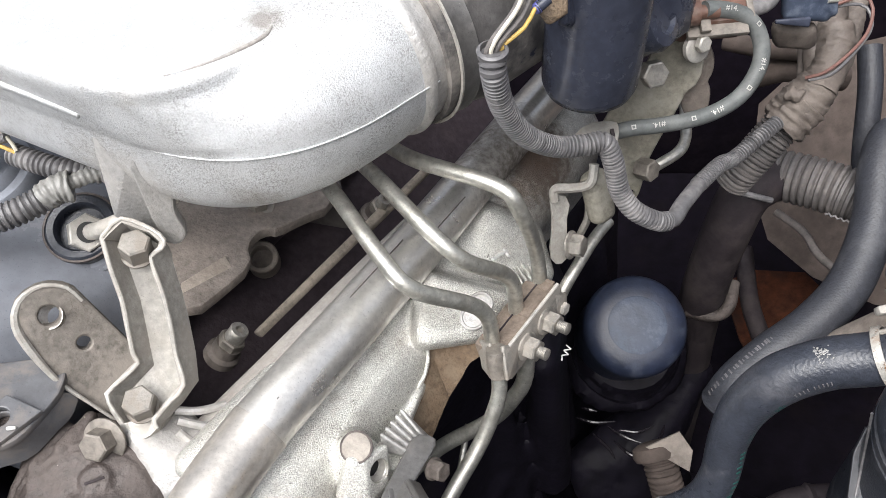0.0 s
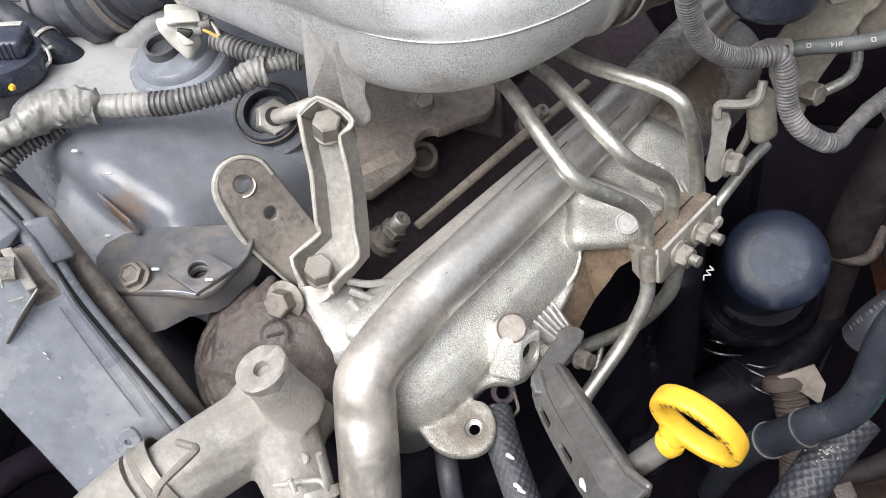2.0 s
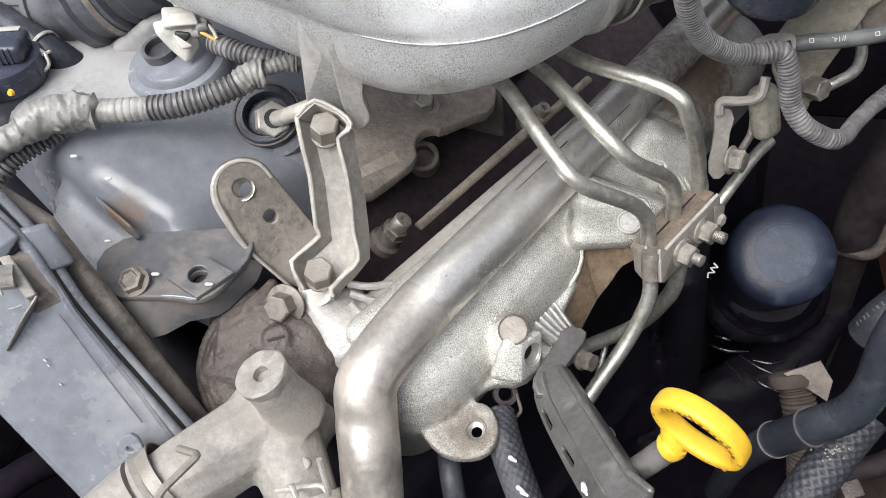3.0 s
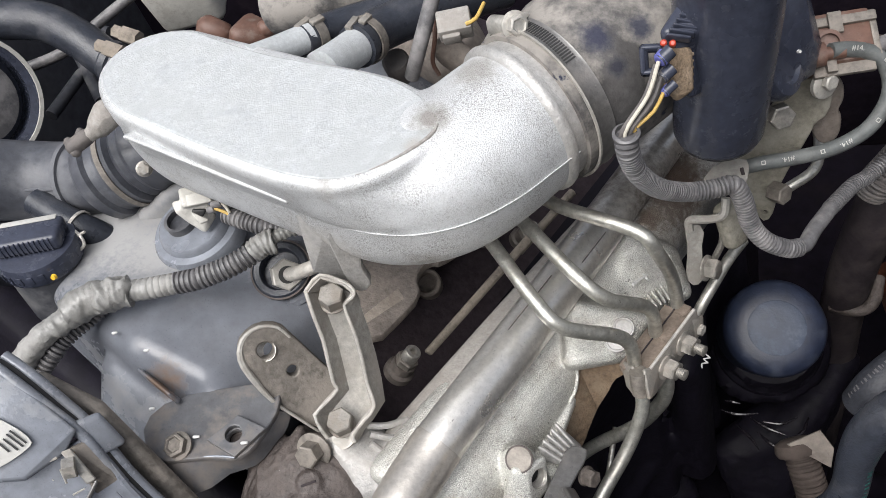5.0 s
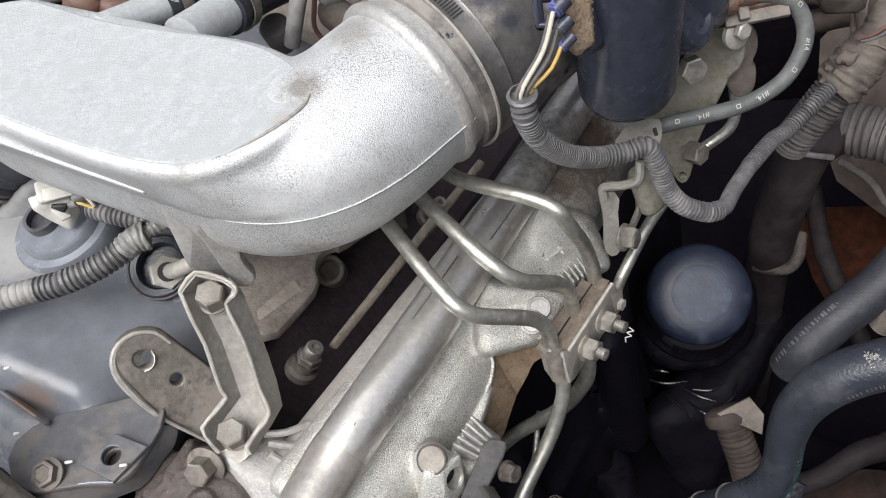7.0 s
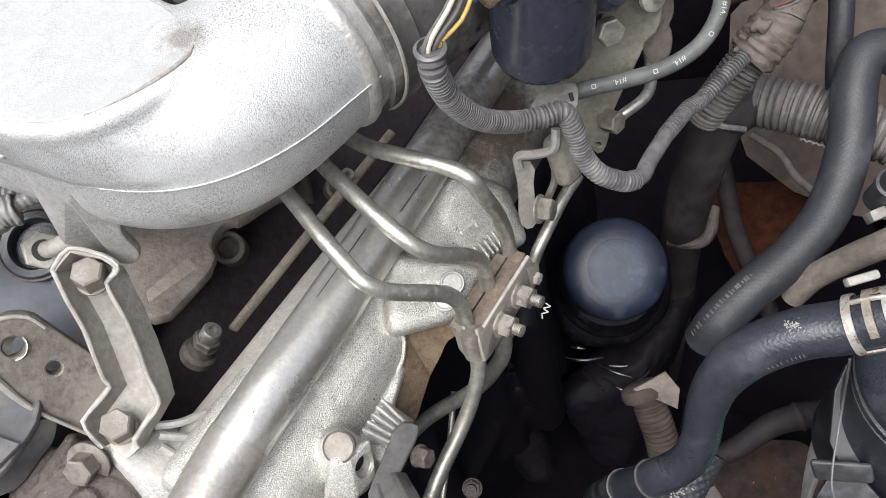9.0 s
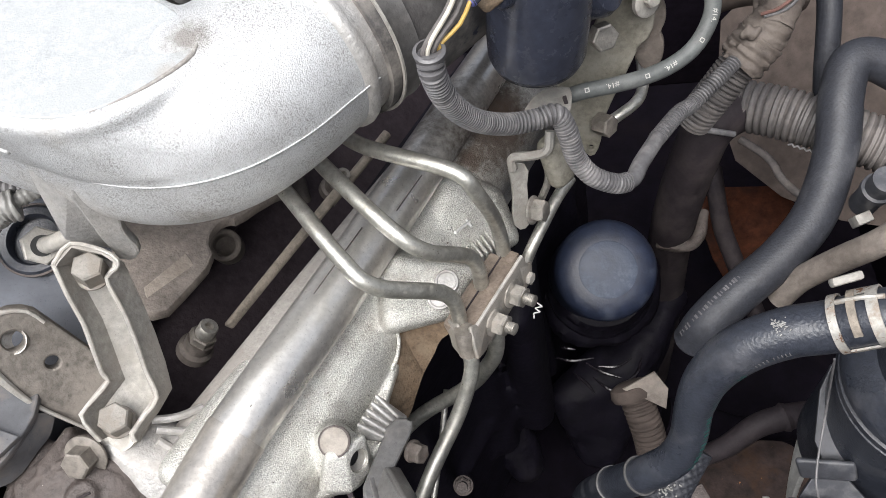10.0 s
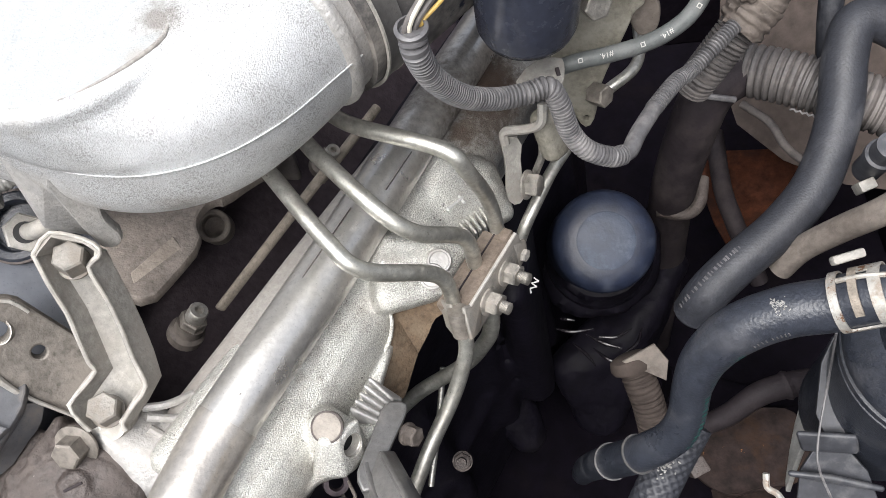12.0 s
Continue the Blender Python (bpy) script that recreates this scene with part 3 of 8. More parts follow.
# engine block and cylinder head, seen as dark or dusty masses between the parts
blk = thing("engine_block", E(0.1, -0.1, 0.42), "oily engine block, darkened to hold the shade of the bay", "engine block")
# the block's own oily black also carries painted shade
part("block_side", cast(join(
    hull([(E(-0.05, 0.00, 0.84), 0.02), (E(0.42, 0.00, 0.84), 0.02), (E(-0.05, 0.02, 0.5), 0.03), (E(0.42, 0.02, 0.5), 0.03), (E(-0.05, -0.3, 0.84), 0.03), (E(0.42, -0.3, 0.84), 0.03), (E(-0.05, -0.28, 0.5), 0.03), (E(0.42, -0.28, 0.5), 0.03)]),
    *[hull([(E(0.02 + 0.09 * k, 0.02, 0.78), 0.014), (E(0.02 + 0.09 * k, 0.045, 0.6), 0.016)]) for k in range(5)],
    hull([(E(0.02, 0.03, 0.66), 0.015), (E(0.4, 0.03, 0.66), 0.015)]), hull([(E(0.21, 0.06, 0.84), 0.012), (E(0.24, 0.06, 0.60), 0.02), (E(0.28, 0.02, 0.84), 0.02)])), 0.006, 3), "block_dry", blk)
head = thing("cylinder_head", E(0.1, -0.12, 0.86), "dusty tan cylinder head casting with lobed bolt pockets", "cylinder head")
HB = [
    hull([(E(-0.02, -0.10, 0.85), 0.012), (E(0.42, -0.10, 0.85), 0.012), (E(-0.02, -0.30, 0.90), 0.03), (E(0.42, -0.30, 0.90), 0.03), (E(-0.02, -0.14, 0.89), 0.012), (E(0.42, -0.14, 0.89), 0.012)]),
    hull([(E(0.09, -0.145, 0.92), 0.012), (E(0.42, -0.145, 0.92), 0.012), (E(0.09, -0.22, 0.93), 0.016), (E(0.42, -0.22, 0.93), 0.016)]),
    hull([((-0.1887, 0.4053, 0.9566), 0.012), ((-0.0976, 0.4462, 0.9336), 0.012), ((-0.1355, 0.3889, 0.9347), 0.012), ((-0.1057, 0.4128, 0.9241), 0.010)]),
    lathe([(0.011, -0.02), (0.0125, 0.0), (0.011, 0.004)], (-0.1386, 0.3842, 0.9514), (0.05, -0.25, 0.95), 24),
]
# head sides wear the colour that holds the valley's shade
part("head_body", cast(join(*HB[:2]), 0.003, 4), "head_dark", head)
part("bolt_boss", cast(join(*HB[2:]), 0.0025, 4), "brown_cast", head)
part("open_socket", lathe([(0.0115, -0.022), (0.0115, -0.001), (0.0105, 0.0), (0.0085, 0.0), (0.0075, -0.001), (0.0075, -0.012), (0.0001, -0.0125)], (-0.1290, 0.3440, 0.9375), (0.2, -0.45, 0.85), 28), "dirt", head)
PLATE = [(-0.1413, 0.2683, 0.985), (-0.1311, 0.288, 0.979), (-0.1215, 0.3109, 0.968), (-0.1287, 0.3256, 0.966), (-0.1255, 0.3403, 0.963), (-0.1182, 0.3468, 0.962), (-0.1131, 0.3459, 0.959), (-0.0986, 0.363, 0.957), (-0.0827, 0.3766, 0.957), (-0.0847, 0.4031, 0.958), (-0.0959, 0.4359, 0.96), (-0.1483, 0.434, 0.966), (-0.1980, 0.4122, 0.975), (-0.1900, 0.3393, 0.98), (-0.1620, 0.2760, 0.986)]
part("upper_ledge", sheet(PLATE, 0.009, rounds=1, bevel=0.002), "tan_cast", head, "tan dusty head flange")
part("flange_step", sheet([(-0.1538, 0.2856, 0.9805), (-0.1360, 0.3120, 0.9745), (-0.1291, 0.3035, 0.9725), (-0.1293, 0.2943, 0.9720), (-0.1495, 0.2721, 0.9785)], 0.003, rounds=0, bevel=0.0008), "flange_tan", head, "paler tan step on the flange")
part("ledge_web", hull([(V(q) - V((0, 0, 0.016)), 0.004) for q in PLATE[9:13]] + [(V(q) - V((0, 0, 0.050)), 0.004) for q in PLATE[9:13]]), "head_grey", head)
bolt(head, (-0.1285, 0.3646, 0.9665), (0.15, -0.25, 0.95), 0.0130, 0.0090, 0.0110, "jaw_steel", dish=True)

# unseen panel added ahead of the engine to keep sky light off it
shroud = thing("front_light_block", (-0.08, -0.115, 0.41), "unseen black panel added before the engine to darken the bay", "fan shroud")
part("wall", box((-0.08, -0.115, 0.66), (1.15, 0.03, 0.50), (1, 0.05, 0), (0, 0, 1), 0.006), "plastic_dusty", shroud)
part("rail", box((-0.08, -0.115, 0.92), (1.17, 0.05, 0.03), (1, 0.05, 0), (0, 0, 1), 0.008), "plastic_dusty", shroud)
# dark filler mass under the timing cover; near-black stands for shade
front = thing("front_dark_mass", E(-0.09, -0.2, 0.42), "plain mass under the timing cover, its shade painted near black", "front case")
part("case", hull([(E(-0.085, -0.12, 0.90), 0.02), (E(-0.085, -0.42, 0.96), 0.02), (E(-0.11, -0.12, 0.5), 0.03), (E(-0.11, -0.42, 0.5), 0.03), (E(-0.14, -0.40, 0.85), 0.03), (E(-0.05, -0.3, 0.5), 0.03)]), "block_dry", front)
single("frame_tube", tube([(-0.5070, 0.0869, 0.7210), (-0.4767, 0.1177, 0.7347), (-0.4540, 0.1474, 0.7242), (-0.4289, 0.1704, 0.6951)], 0.014, 16), "paint", "dusty grey frame tube low before the engine", "tube")

# ---- valve cover ----
vc = thing("valve_cover", E(0.1, -0.2, 0.95), "dark grey painted valve cover with dusty ledges", "valve cover")
def cvz(a, b, r=0.0):
    """Height of the cover's top at a place along and across the engine."""
    return 1.008 - 0.2 * (a + 0.057) - 0.15 * (b + 0.18) - r
def top(a, b, r):
    return (E(a, b, cvz(a, b, r)), r)
def deck(a, b, z, r):
    return (E(a, b, z - r), r)
part("cover_body", cast(join(
    # deck with a rolled front edge, falling to the manifold side
    hull([deck(-0.042, -0.215, 1.026, 0.020), deck(-0.040, -0.40, 1.030, 0.020), deck(0.05, -0.235, 1.012, 0.018), deck(0.05, -0.40, 1.020, 0.018), deck(-0.032, -0.17, 1.006, 0.016), deck(0.03, -0.160, 0.985, 0.014), deck(0.09, -0.165, 0.970, 0.014),
        deck(0.38, -0.205, 0.930, 0.014), deck(0.38, -0.285, 0.94, 0.014), (E(-0.062, -0.235, 0.95), 0.014), (E(-0.062, -0.40, 0.95), 0.014), (E(-0.05, -0.13, 0.945), 0.014), (E(0.03, -0.15, 0.93), 0.012), (E(0.4, -0.20, 0.90), 0.016), (E(0.4, -0.31, 0.90), 0.016)], 16),
    # lower skirt that runs out into the flange
    hull([(E(-0.064, -0.236, 0.992), 0.014), (E(-0.062, -0.170, 0.977), 0.010), (E(-0.045, -0.130, 0.974), 0.009), (E(-0.030, -0.20, 1.001), 0.012), (E(-0.085, -0.238, 0.965), 0.012), (E(-0.086, -0.165, 0.955), 0.012), (E(-0.05, -0.13, 0.95), 0.010)], 16),
    # broad shoulder that rises at the back
    hull([top(0.075, -0.235, 0.02), top(0.38, -0.235, 0.02), (E(0.07, -0.30, 1.01), 0.02), (E(0.38, -0.32, 0.96), 0.02), (E(0.08, -0.355, 0.995), 0.02), (E(0.38, -0.37, 0.94), 0.02), (E(0.08, -0.36, 0.92), 0.02), (E(0.38, -0.37, 0.90), 0.02)], 16)), 0.0022, 12), "cover", vc)
part("raised_step", cast(hull([((-0.3449, 0.3546, 1.0160), 0.007), ((-0.3186, 0.3613, 1.0160), 0.007), ((-0.3190, 0.3625, 1.0300), 0.007), ((-0.3080, 0.3714, 1.0300), 0.007), ((-0.3080, 0.3800, 1.0100), 0.007)], 14), 0.002, 4), "cover", vc, "dust-pale raised step")
# front flange with a bolt and a hole
part("front_flange", sheet([(-0.2720, 0.1660, 0.9985), (-0.2595, 0.1615, 0.9970), (-0.2473, 0.1640, 0.9962), (-0.2281, 0.1680, 0.9950), (-0.2119, 0.1684, 0.9935), (-0.2038, 0.1760, 0.9925), (-0.1985, 0.1915, 0.9905), (-0.1950, 0.2060, 0.9880), (-0.2000, 0.2250, 0.9875), (-0.2300, 0.2180, 0.9940), (-0.2700, 0.2050, 0.9990), (-0.2830, 0.1860, 1.0010)], 0.005, holes=[((-0.2162, 0.1829, 0.9950), 0.0064)], rounds=1, bevel=0.0012), "cover_grimy", vc)
FT = [(-0.2830, 0.1800, 0.9960), (-0.2700, 0.1660, 0.9955), (-0.2595, 0.1618, 0.9945), (-0.2473, 0.1646, 0.9935), (-0.2281, 0.1688, 0.9925), (-0.2125, 0.1692, 0.9910), (-0.2045, 0.1764, 0.9900), (-0.1990, 0.1915, 0.9880), (-0.1955, 0.2055, 0.9855)]
FB = [(-0.2790, 0.1740, 0.9740), (-0.2640, 0.1560, 0.9760), (-0.2529, 0.1479, 0.9720), (-0.2358, 0.1557, 0.9700), (-0.2253, 0.1661, 0.9700), (-0.2098, 0.1731, 0.9690), (-0.1984, 0.1908, 0.9700), (-0.1931, 0.2004, 0.9720), (-0.1915, 0.2094, 0.9760)]
def curtain(a, b, thick, cuts=2):
    """A pressed sheet hanging between two edge lines."""
    bm = bmesh.new()
    a, b = spline(a, 0.006), spline(b, 0.006)
    n = max(len(a), len(b)) - 1
    at = lambda q, k: q[min(len(q) - 1, round(k * (len(q) - 1) / n))]
    rows = [[bm.verts.new(at(a, k).lerp(at(b, k), j / (cuts + 1))) for j in range(cuts + 2)] for k in range(n + 1)]
    for p, q in zip(rows, rows[1:]):
        for j in range(cuts + 1):
            bm.faces.new((p[j], q[j], q[j + 1], p[j + 1]))
    bmesh.ops.recalc_face_normals(bm, faces=bm.faces[:])
    bmesh.ops.solidify(bm, geom=bm.faces[:], thickness=thick)
    return bm
part("flange_drop", crumple(curtain(FT, FB, 0.003), 0.0012, 70), "cover_grimy", vc, "sooty turned-down lip")
part("flange_edge", sweep(spline([(-0.2560, 0.1622, 0.9958), (-0.2418, 0.1655, 0.9948), (-0.2244, 0.1683, 0.9938), (-0.2119, 0.1684, 0.9930)]), 0.0008, 8), "timing", vc, "worn bright flange edge")
part("hole_pad", sheet([(-0.2313, 0.1770, 0.9985), (-0.2166, 0.1950, 0.9980), (-0.1975, 0.1887, 0.9940), (-0.2112, 0.1690, 0.9955)], 0.004, holes=[((-0.2162, 0.1829, 0.9968), 0.0064)], rounds=0, bevel=0.0008), "cover_grimy", vc, "raised square pad")
part("hole_floor", lathe([(0.0068, -0.020), (0.0068, -0.0075)], (-0.2165, 0.1832, 0.9945), (0, 0, 1)), "brown_cast", vc)
bolt(vc, (-0.2512, 0.1715, 0.9985), (0.0, -0.3, 0.95), 0.0135, 0.005, 0.0095, "brown_plate", dish=True)
for q in ((-0.313, 0.238, 1.0285), (-0.278, 0.194, 1.0045), (-0.2886, 0.2296, 1.0200)):
    part("paint_fleck", hull([(V(q) - V((0.0012, 0, 0.0004)), 0.0011), (V(q) + V((0.0012, 0.0005, -0.0004)), 0.0009)]), "white", vc)
for q in ((-0.2409, 0.1783, 0.9985), (-0.2064, 0.1769, 0.9965)):
    part("paint_fleck", hull([(V(q) - V((0.0016, 0, 0)), 0.0011), (V(q) + V((0.0016, 0.0005, 0)), 0.0009)]), "white", vc)
part("rib", hull([((-0.293, 0.218, 1.0138), 0.0010), ((-0.264, 0.202, 1.0108), 0.0010), ((-0.2925, 0.2185, 1.004), 0.0022), ((-0.2635, 0.2025, 1.001), 0.0022)]), "cover", vc)
# grommet, nut and leak-off pipe
NUT = (-0.2184, 0.3110, 0.9983)
part("grommet", lathe([(0.022, -0.012), (0.022, 0.001), (0.020, 0.003), (0.016, 0.003), (0.0145, 0.001), (0.0145, -0.004)], V(NUT) + V((0, -0.001, 0.004)), (0.15, -0.38, 0.91), 40), "rubber", vc)
part("grommet_rim", lathe([(0.0215, 0.0), (0.0228, 0.0), (0.0228, 0.002), (0.0215, 0.002), (0.0215, 0.0)], V(NUT) + V((0, -0.001, 0.004)), (0.15, -0.38, 0.91), 40), "brown_cast", vc, "rust-tinged rim")
part("collar", lathe([(0.027, -0.014), (0.027, -0.006), (0.024, -0.003), (0.021, -0.003)], NUT, (0.1, -0.35, 0.93), 40), "cover", vc)
bolt(vc, V(NUT) + V((0.0035, -0.0045, 0.003)), (0.60, -0.47, 0.62), 0.0205, 0.010, 0.0, "plate", "nut")
# black disc on the nut face stands in for shade in its bore
part("nut_shade_disc", lathe([(0.0064, -0.002), (0.0064, 0.0104)], V(NUT) + V((0.0035, -0.0045, 0.003)), (0.60, -0.47, 0.62), 24), "ink", vc, "black disc for the shade inside the nut")
# round boss for the sensor
BOSS = (-0.2861, 0.3338, 1.0256)
part("sensor_boss", lathe([(0.036, -0.012), (0.036, -0.002), (0.034, 0.001), (0.029, 0.002), (0.028, 0.006), (0.026, 0.008), (0.0001, 0.008)], BOSS, (0.0, -0.1, 1.0), 48), "timing", vc)
part("sensor_cup", lathe([(0.012, 0.006), (0.012, 0.014), (0.0095, 0.014), (0.0095, 0.009)], V(BOSS) + V((-0.007, -0.002, 0)), (0.0, -0.1, 1.0), 32), "plastic_dusty", vc)
random.seed(5)
single("leak_off_pipe", sweep(bends([(-0.2158, 0.3080, 1.0003), (-0.2023, 0.2997, 1.0106), (-0.1805, 0.2997, 1.0206), (-0.1568, 0.3217, 1.0195)], 0.008), 0.0052), "plate", "short bright steel leak-off pipe out of the cover nut", "pipe")

# pale connector on the boss
cn = thing("sensor_connector", BOSS, "soiled white plug on a round boss of the valve cover", "connector")
part("shell", cast(join(hull([((-0.2777, 0.3338, 1.0654), 0.0025), ((-0.2590, 0.3446, 1.0593), 0.0025), ((-0.2532, 0.3342, 1.0573), 0.0025), ((-0.2726, 0.3235, 1.0625), 0.0025), ((-0.2841, 0.3403, 1.0531), 0.003), ((-0.2655, 0.3510, 1.0482), 0.003)]),
    hull([((-0.2838, 0.3272, 1.0599), 0.002), ((-0.2802, 0.3220, 1.0574), 0.002), ((-0.2719, 0.3270, 1.0623), 0.002), ((-0.2757, 0.3215, 1.0478), 0.002)]),
    hull([((-0.2716, 0.3268, 1.0581), 0.002), ((-0.2757, 0.3215, 1.0478), 0.002), ((-0.2687, 0.3221, 1.0381), 0.003), ((-0.2611, 0.3292, 1.0434), 0.002), ((-0.2601, 0.3289, 1.0532), 0.002)]),
    hull([((-0.2779, 0.3459, 1.0641), 0.002), ((-0.2646, 0.3506, 1.0579), 0.002), ((-0.2688, 0.3398, 1.0591), 0.002)])), 0.0009, 2), "white_plastic", cn)
part("locking_tab", hull([((-0.2696, 0.3272, 1.0674), 0.0012), ((-0.2576, 0.3330, 1.0650), 0.0012), ((-0.2542, 0.3279, 1.0614), 0.0012), ((-0.2680, 0.3218, 1.0642), 0.0012)]), "white_plastic", cn)
part("side_arm", hull([((-0.2673, 0.3197, 1.0565), 0.0012), ((-0.2636, 0.3168, 1.0505), 0.0012), ((-0.2602, 0.3202, 1.0493), 0.0012)]), "white_plastic", cn)
part("opening", hull([((-0.2669, 0.3220, 1.0574), 0.0018), ((-0.2633, 0.3216, 1.0534), 0.0018), ((-0.2606, 0.3239, 1.0555), 0.0014)]), "ink", cn, "dark opening in the plug")
for a, b, w, mm in (((-0.2523, 0.3254, 1.0595), (-0.2440, 0.3253, 1.0618), (-0.2390, 0.3208, 1.0555), "cream_wire"), ((-0.2568, 0.3236, 1.0559), (-0.2507, 0.3235, 1.0576), (-0.2392, 0.3210, 1.0531), "ochre_wire")):
    part("seal", sweep([a, b], 0.0027, 12), "loom", cn)
    part("wire", tube([a, b, w], 0.0012, 8), mm, cn)

# oil filler cap
CAP = V((-0.4017, 0.3030, 1.0481))
cap = thing("oil_filler_cap", CAP - V((0, 0, 0.06)), "black ribbed oil filler cap with a yellow dab", "filler cap")
CAPZ = V((0.10, 0.10, 0.99)).normalized()
part("skirt", lathe([(0.029, -0.06), (0.029, -0.014), (0.028, -0.012)], CAP, CAPZ, 48), "plastic_dusty", cap)
part("rim", lathe([(0.0305, -0.016), (0.0315, -0.012), (0.0315, -0.004), (0.030, 0.0), (0.026, 0.001), (0.0001, 0.001)], CAP, CAPZ, 48), "plastic", cap)
cx, cy, _ = basis(CAPZ, (0.9, 0.3, 0))
part("grip", box(CAP + CAPZ * 0.007, (0.026, 0.050, 0.014), cx, CAPZ, 0.004, 3), "plastic", cap)
part("legend_band", box(CAP + CAPZ * 0.0145 - cx * 0.0095, (0.005, 0.042, 0.0008), cx, CAPZ, 0.0003), "label", cap, "worn white legend band")
for k in range(-5, 6):
    part("grip_rib", box(CAP + CAPZ * 0.0075 + cy * (0.0036 * k) + cx * 0.0125, (0.0024, 0.0015, 0.011), cx, CAPZ, 0.0004), "plastic", cap)
for k in range(24):
    a = math.pi * 2 * k / 24
    part("rim_rib", box(CAP - CAPZ * 0.008 + (cx * math.cos(a) + cy * math.sin(a)) * 0.0315, (0.0012, 0.004, 0.007), cx * math.cos(a) + cy * math.sin(a), CAPZ, 0.0003), "plastic", cap)
part("paint_dab", lathe([(0.0024, -0.001), (0.0018, 0.0012)], (-0.3745, 0.2762, 1.0418), (0.1, -0.8, 0.3), 12), "yellow", cap)

# loom across the valve cover
lm = thing("cover_loom", (-0.2699, 0.2789, 1.0350), "grey corrugated wiring loom with taped joints lying across the valve cover", "wiring loom")
part("conduit", corrugated([(-0.2708, 0.2723, 1.0394), (-0.2550, 0.2766, 1.0390), (-0.2356, 0.2862, 1.0389), (-0.2203, 0.2973, 1.0400), (-0.2116, 0.3058, 1.0411)], 0.0080, 0.0036, 0.15), "loom", lm)
part("tape_joint", corrugated([(-0.3064, 0.2627, 1.0430), (-0.2905, 0.2659, 1.0418), (-0.2708, 0.2723, 1.0394)], 0.0078, 0.0042, 0.06), "tape", lm)
part("torn_tape", crumple(crumple(sweep(spline([(-0.3213, 0.2511, 1.0486), (-0.3097, 0.2588, 1.0482), (-0.2979, 0.2646, 1.0457)], 0.0009), lambda s, m: 0.0098 * (0.55 + 0.6 * math.sin(math.pi * min(1, s + 0.1)) ** 0.5), 28), 0.0035, 120), 0.0016, 330), "tape", lm, "torn creased tape")
def wrap(pts, r, pitch=0.0036, ridge=0.055):
    """Tape wound over a corrugated core: shallow ridges, small creases."""
    line = spline(pts, 0.0006)
    ph = random.random() * 6
    return crumple(crumple(sweep(line, lambda s, m: r * (1 + ridge * math.sin(2 * math.pi * m / pitch + ph) + 0.025 * math.sin(m * 190 + ph)), 28), r * 0.10, 90), r * 0.09, 330)
part("tape_wrap", wrap([(-0.3405, 0.2410, 1.0476), (-0.3265, 0.2522, 1.0478), (-0.3146, 0.2579, 1.0458), (-0.3024, 0.2628, 1.0432)], 0.0115, 0.013, 0.035), "tape", lm)
part("tape_knot", wrap([(-0.2189, 0.2958, 1.0423), (-0.2119, 0.3014, 1.0443), (-0.2047, 0.3050, 1.0435)], 0.0085), "tape", lm)
part("branch", corrugated([(-0.3274, 0.2554, 1.0351), (-0.3382, 0.2435, 1.0334), (-0.3481, 0.2311, 1.0323), (-0.3565, 0.2170, 1.0282), (-0.3731, 0.1962, 1.0178)], 0.0072, 0.0034), "loom", lm)
part("branch", wrap([(-0.3339, 0.2434, 1.0473), (-0.3482, 0.2307, 1.0449), (-0.3583, 0.2192, 1.0432), (-0.3731, 0.2005, 1.0338)], 0.0085, 0.011, 0.04), "tape", lm)
part("connector_lead", corrugated([(-0.2463, 0.3252, 1.0493), (-0.2309, 0.3204, 1.0475), (-0.2105, 0.3163, 1.0447), (-0.1877, 0.3196, 1.0402)], 0.0068, 0.0036, 0.15), "loom", lm)
part("lead_sleeve", wrap([(-0.2065, 0.3057, 1.0446), (-0.1980, 0.3130, 1.0436), (-0.1829, 0.3236, 1.0417)], 0.0045), "tape", lm)

# ---- lifting plate with two holes ----
lp = thing("lifting_eye", (-0.1760, 0.2138, 0.9581), "brown dusty steel lifting plate with a threaded hole", "lifting plate")
part("plate", sheet([(-0.2158, 0.2298, 1.0231), (-0.2134, 0.2371, 1.0278), (-0.2031, 0.2451, 1.0293), (-0.1912, 0.2478, 1.0239), (-0.1852, 0.2446, 1.0157), (-0.1609, 0.2347, 0.9690), (-0.1581, 0.2182, 0.9431), (-0.1732, 0.2043, 0.9566), (-0.1999, 0.2114, 0.9892), (-0.2108, 0.2194, 1.0100)], 0.009,
    holes=[((-0.2000, 0.2328, 1.0167), 0.0068), ((-0.1883, 0.2305, 0.9960), 0.0050)], rounds=1, bevel=0.0012, towards=(0, -0.5, 0.5)), "brown_plate", lp)

def thread_rings(at, axis, r, parent, depth=0.008):
    """Bright thread turns inside a bore."""
    pr, h = [(r * 1.02, 0.0)], 0.0
    while h > -depth:
        pr += [(r * 0.86, h - 0.0006), (r * 1.02, h - 0.0012)]
        h -= 0.0012
    part("thread", lathe([*pr, (r * 1.1, h), (r * 1.1, 0.0), (r * 1.02, 0.0)], at, axis, 24), "bolt", parent, "bright worn thread", angle=60)
thread_rings((-0.2017, 0.2349, 1.0142), (0.05, -0.55, 0.83), 0.0066, lp)
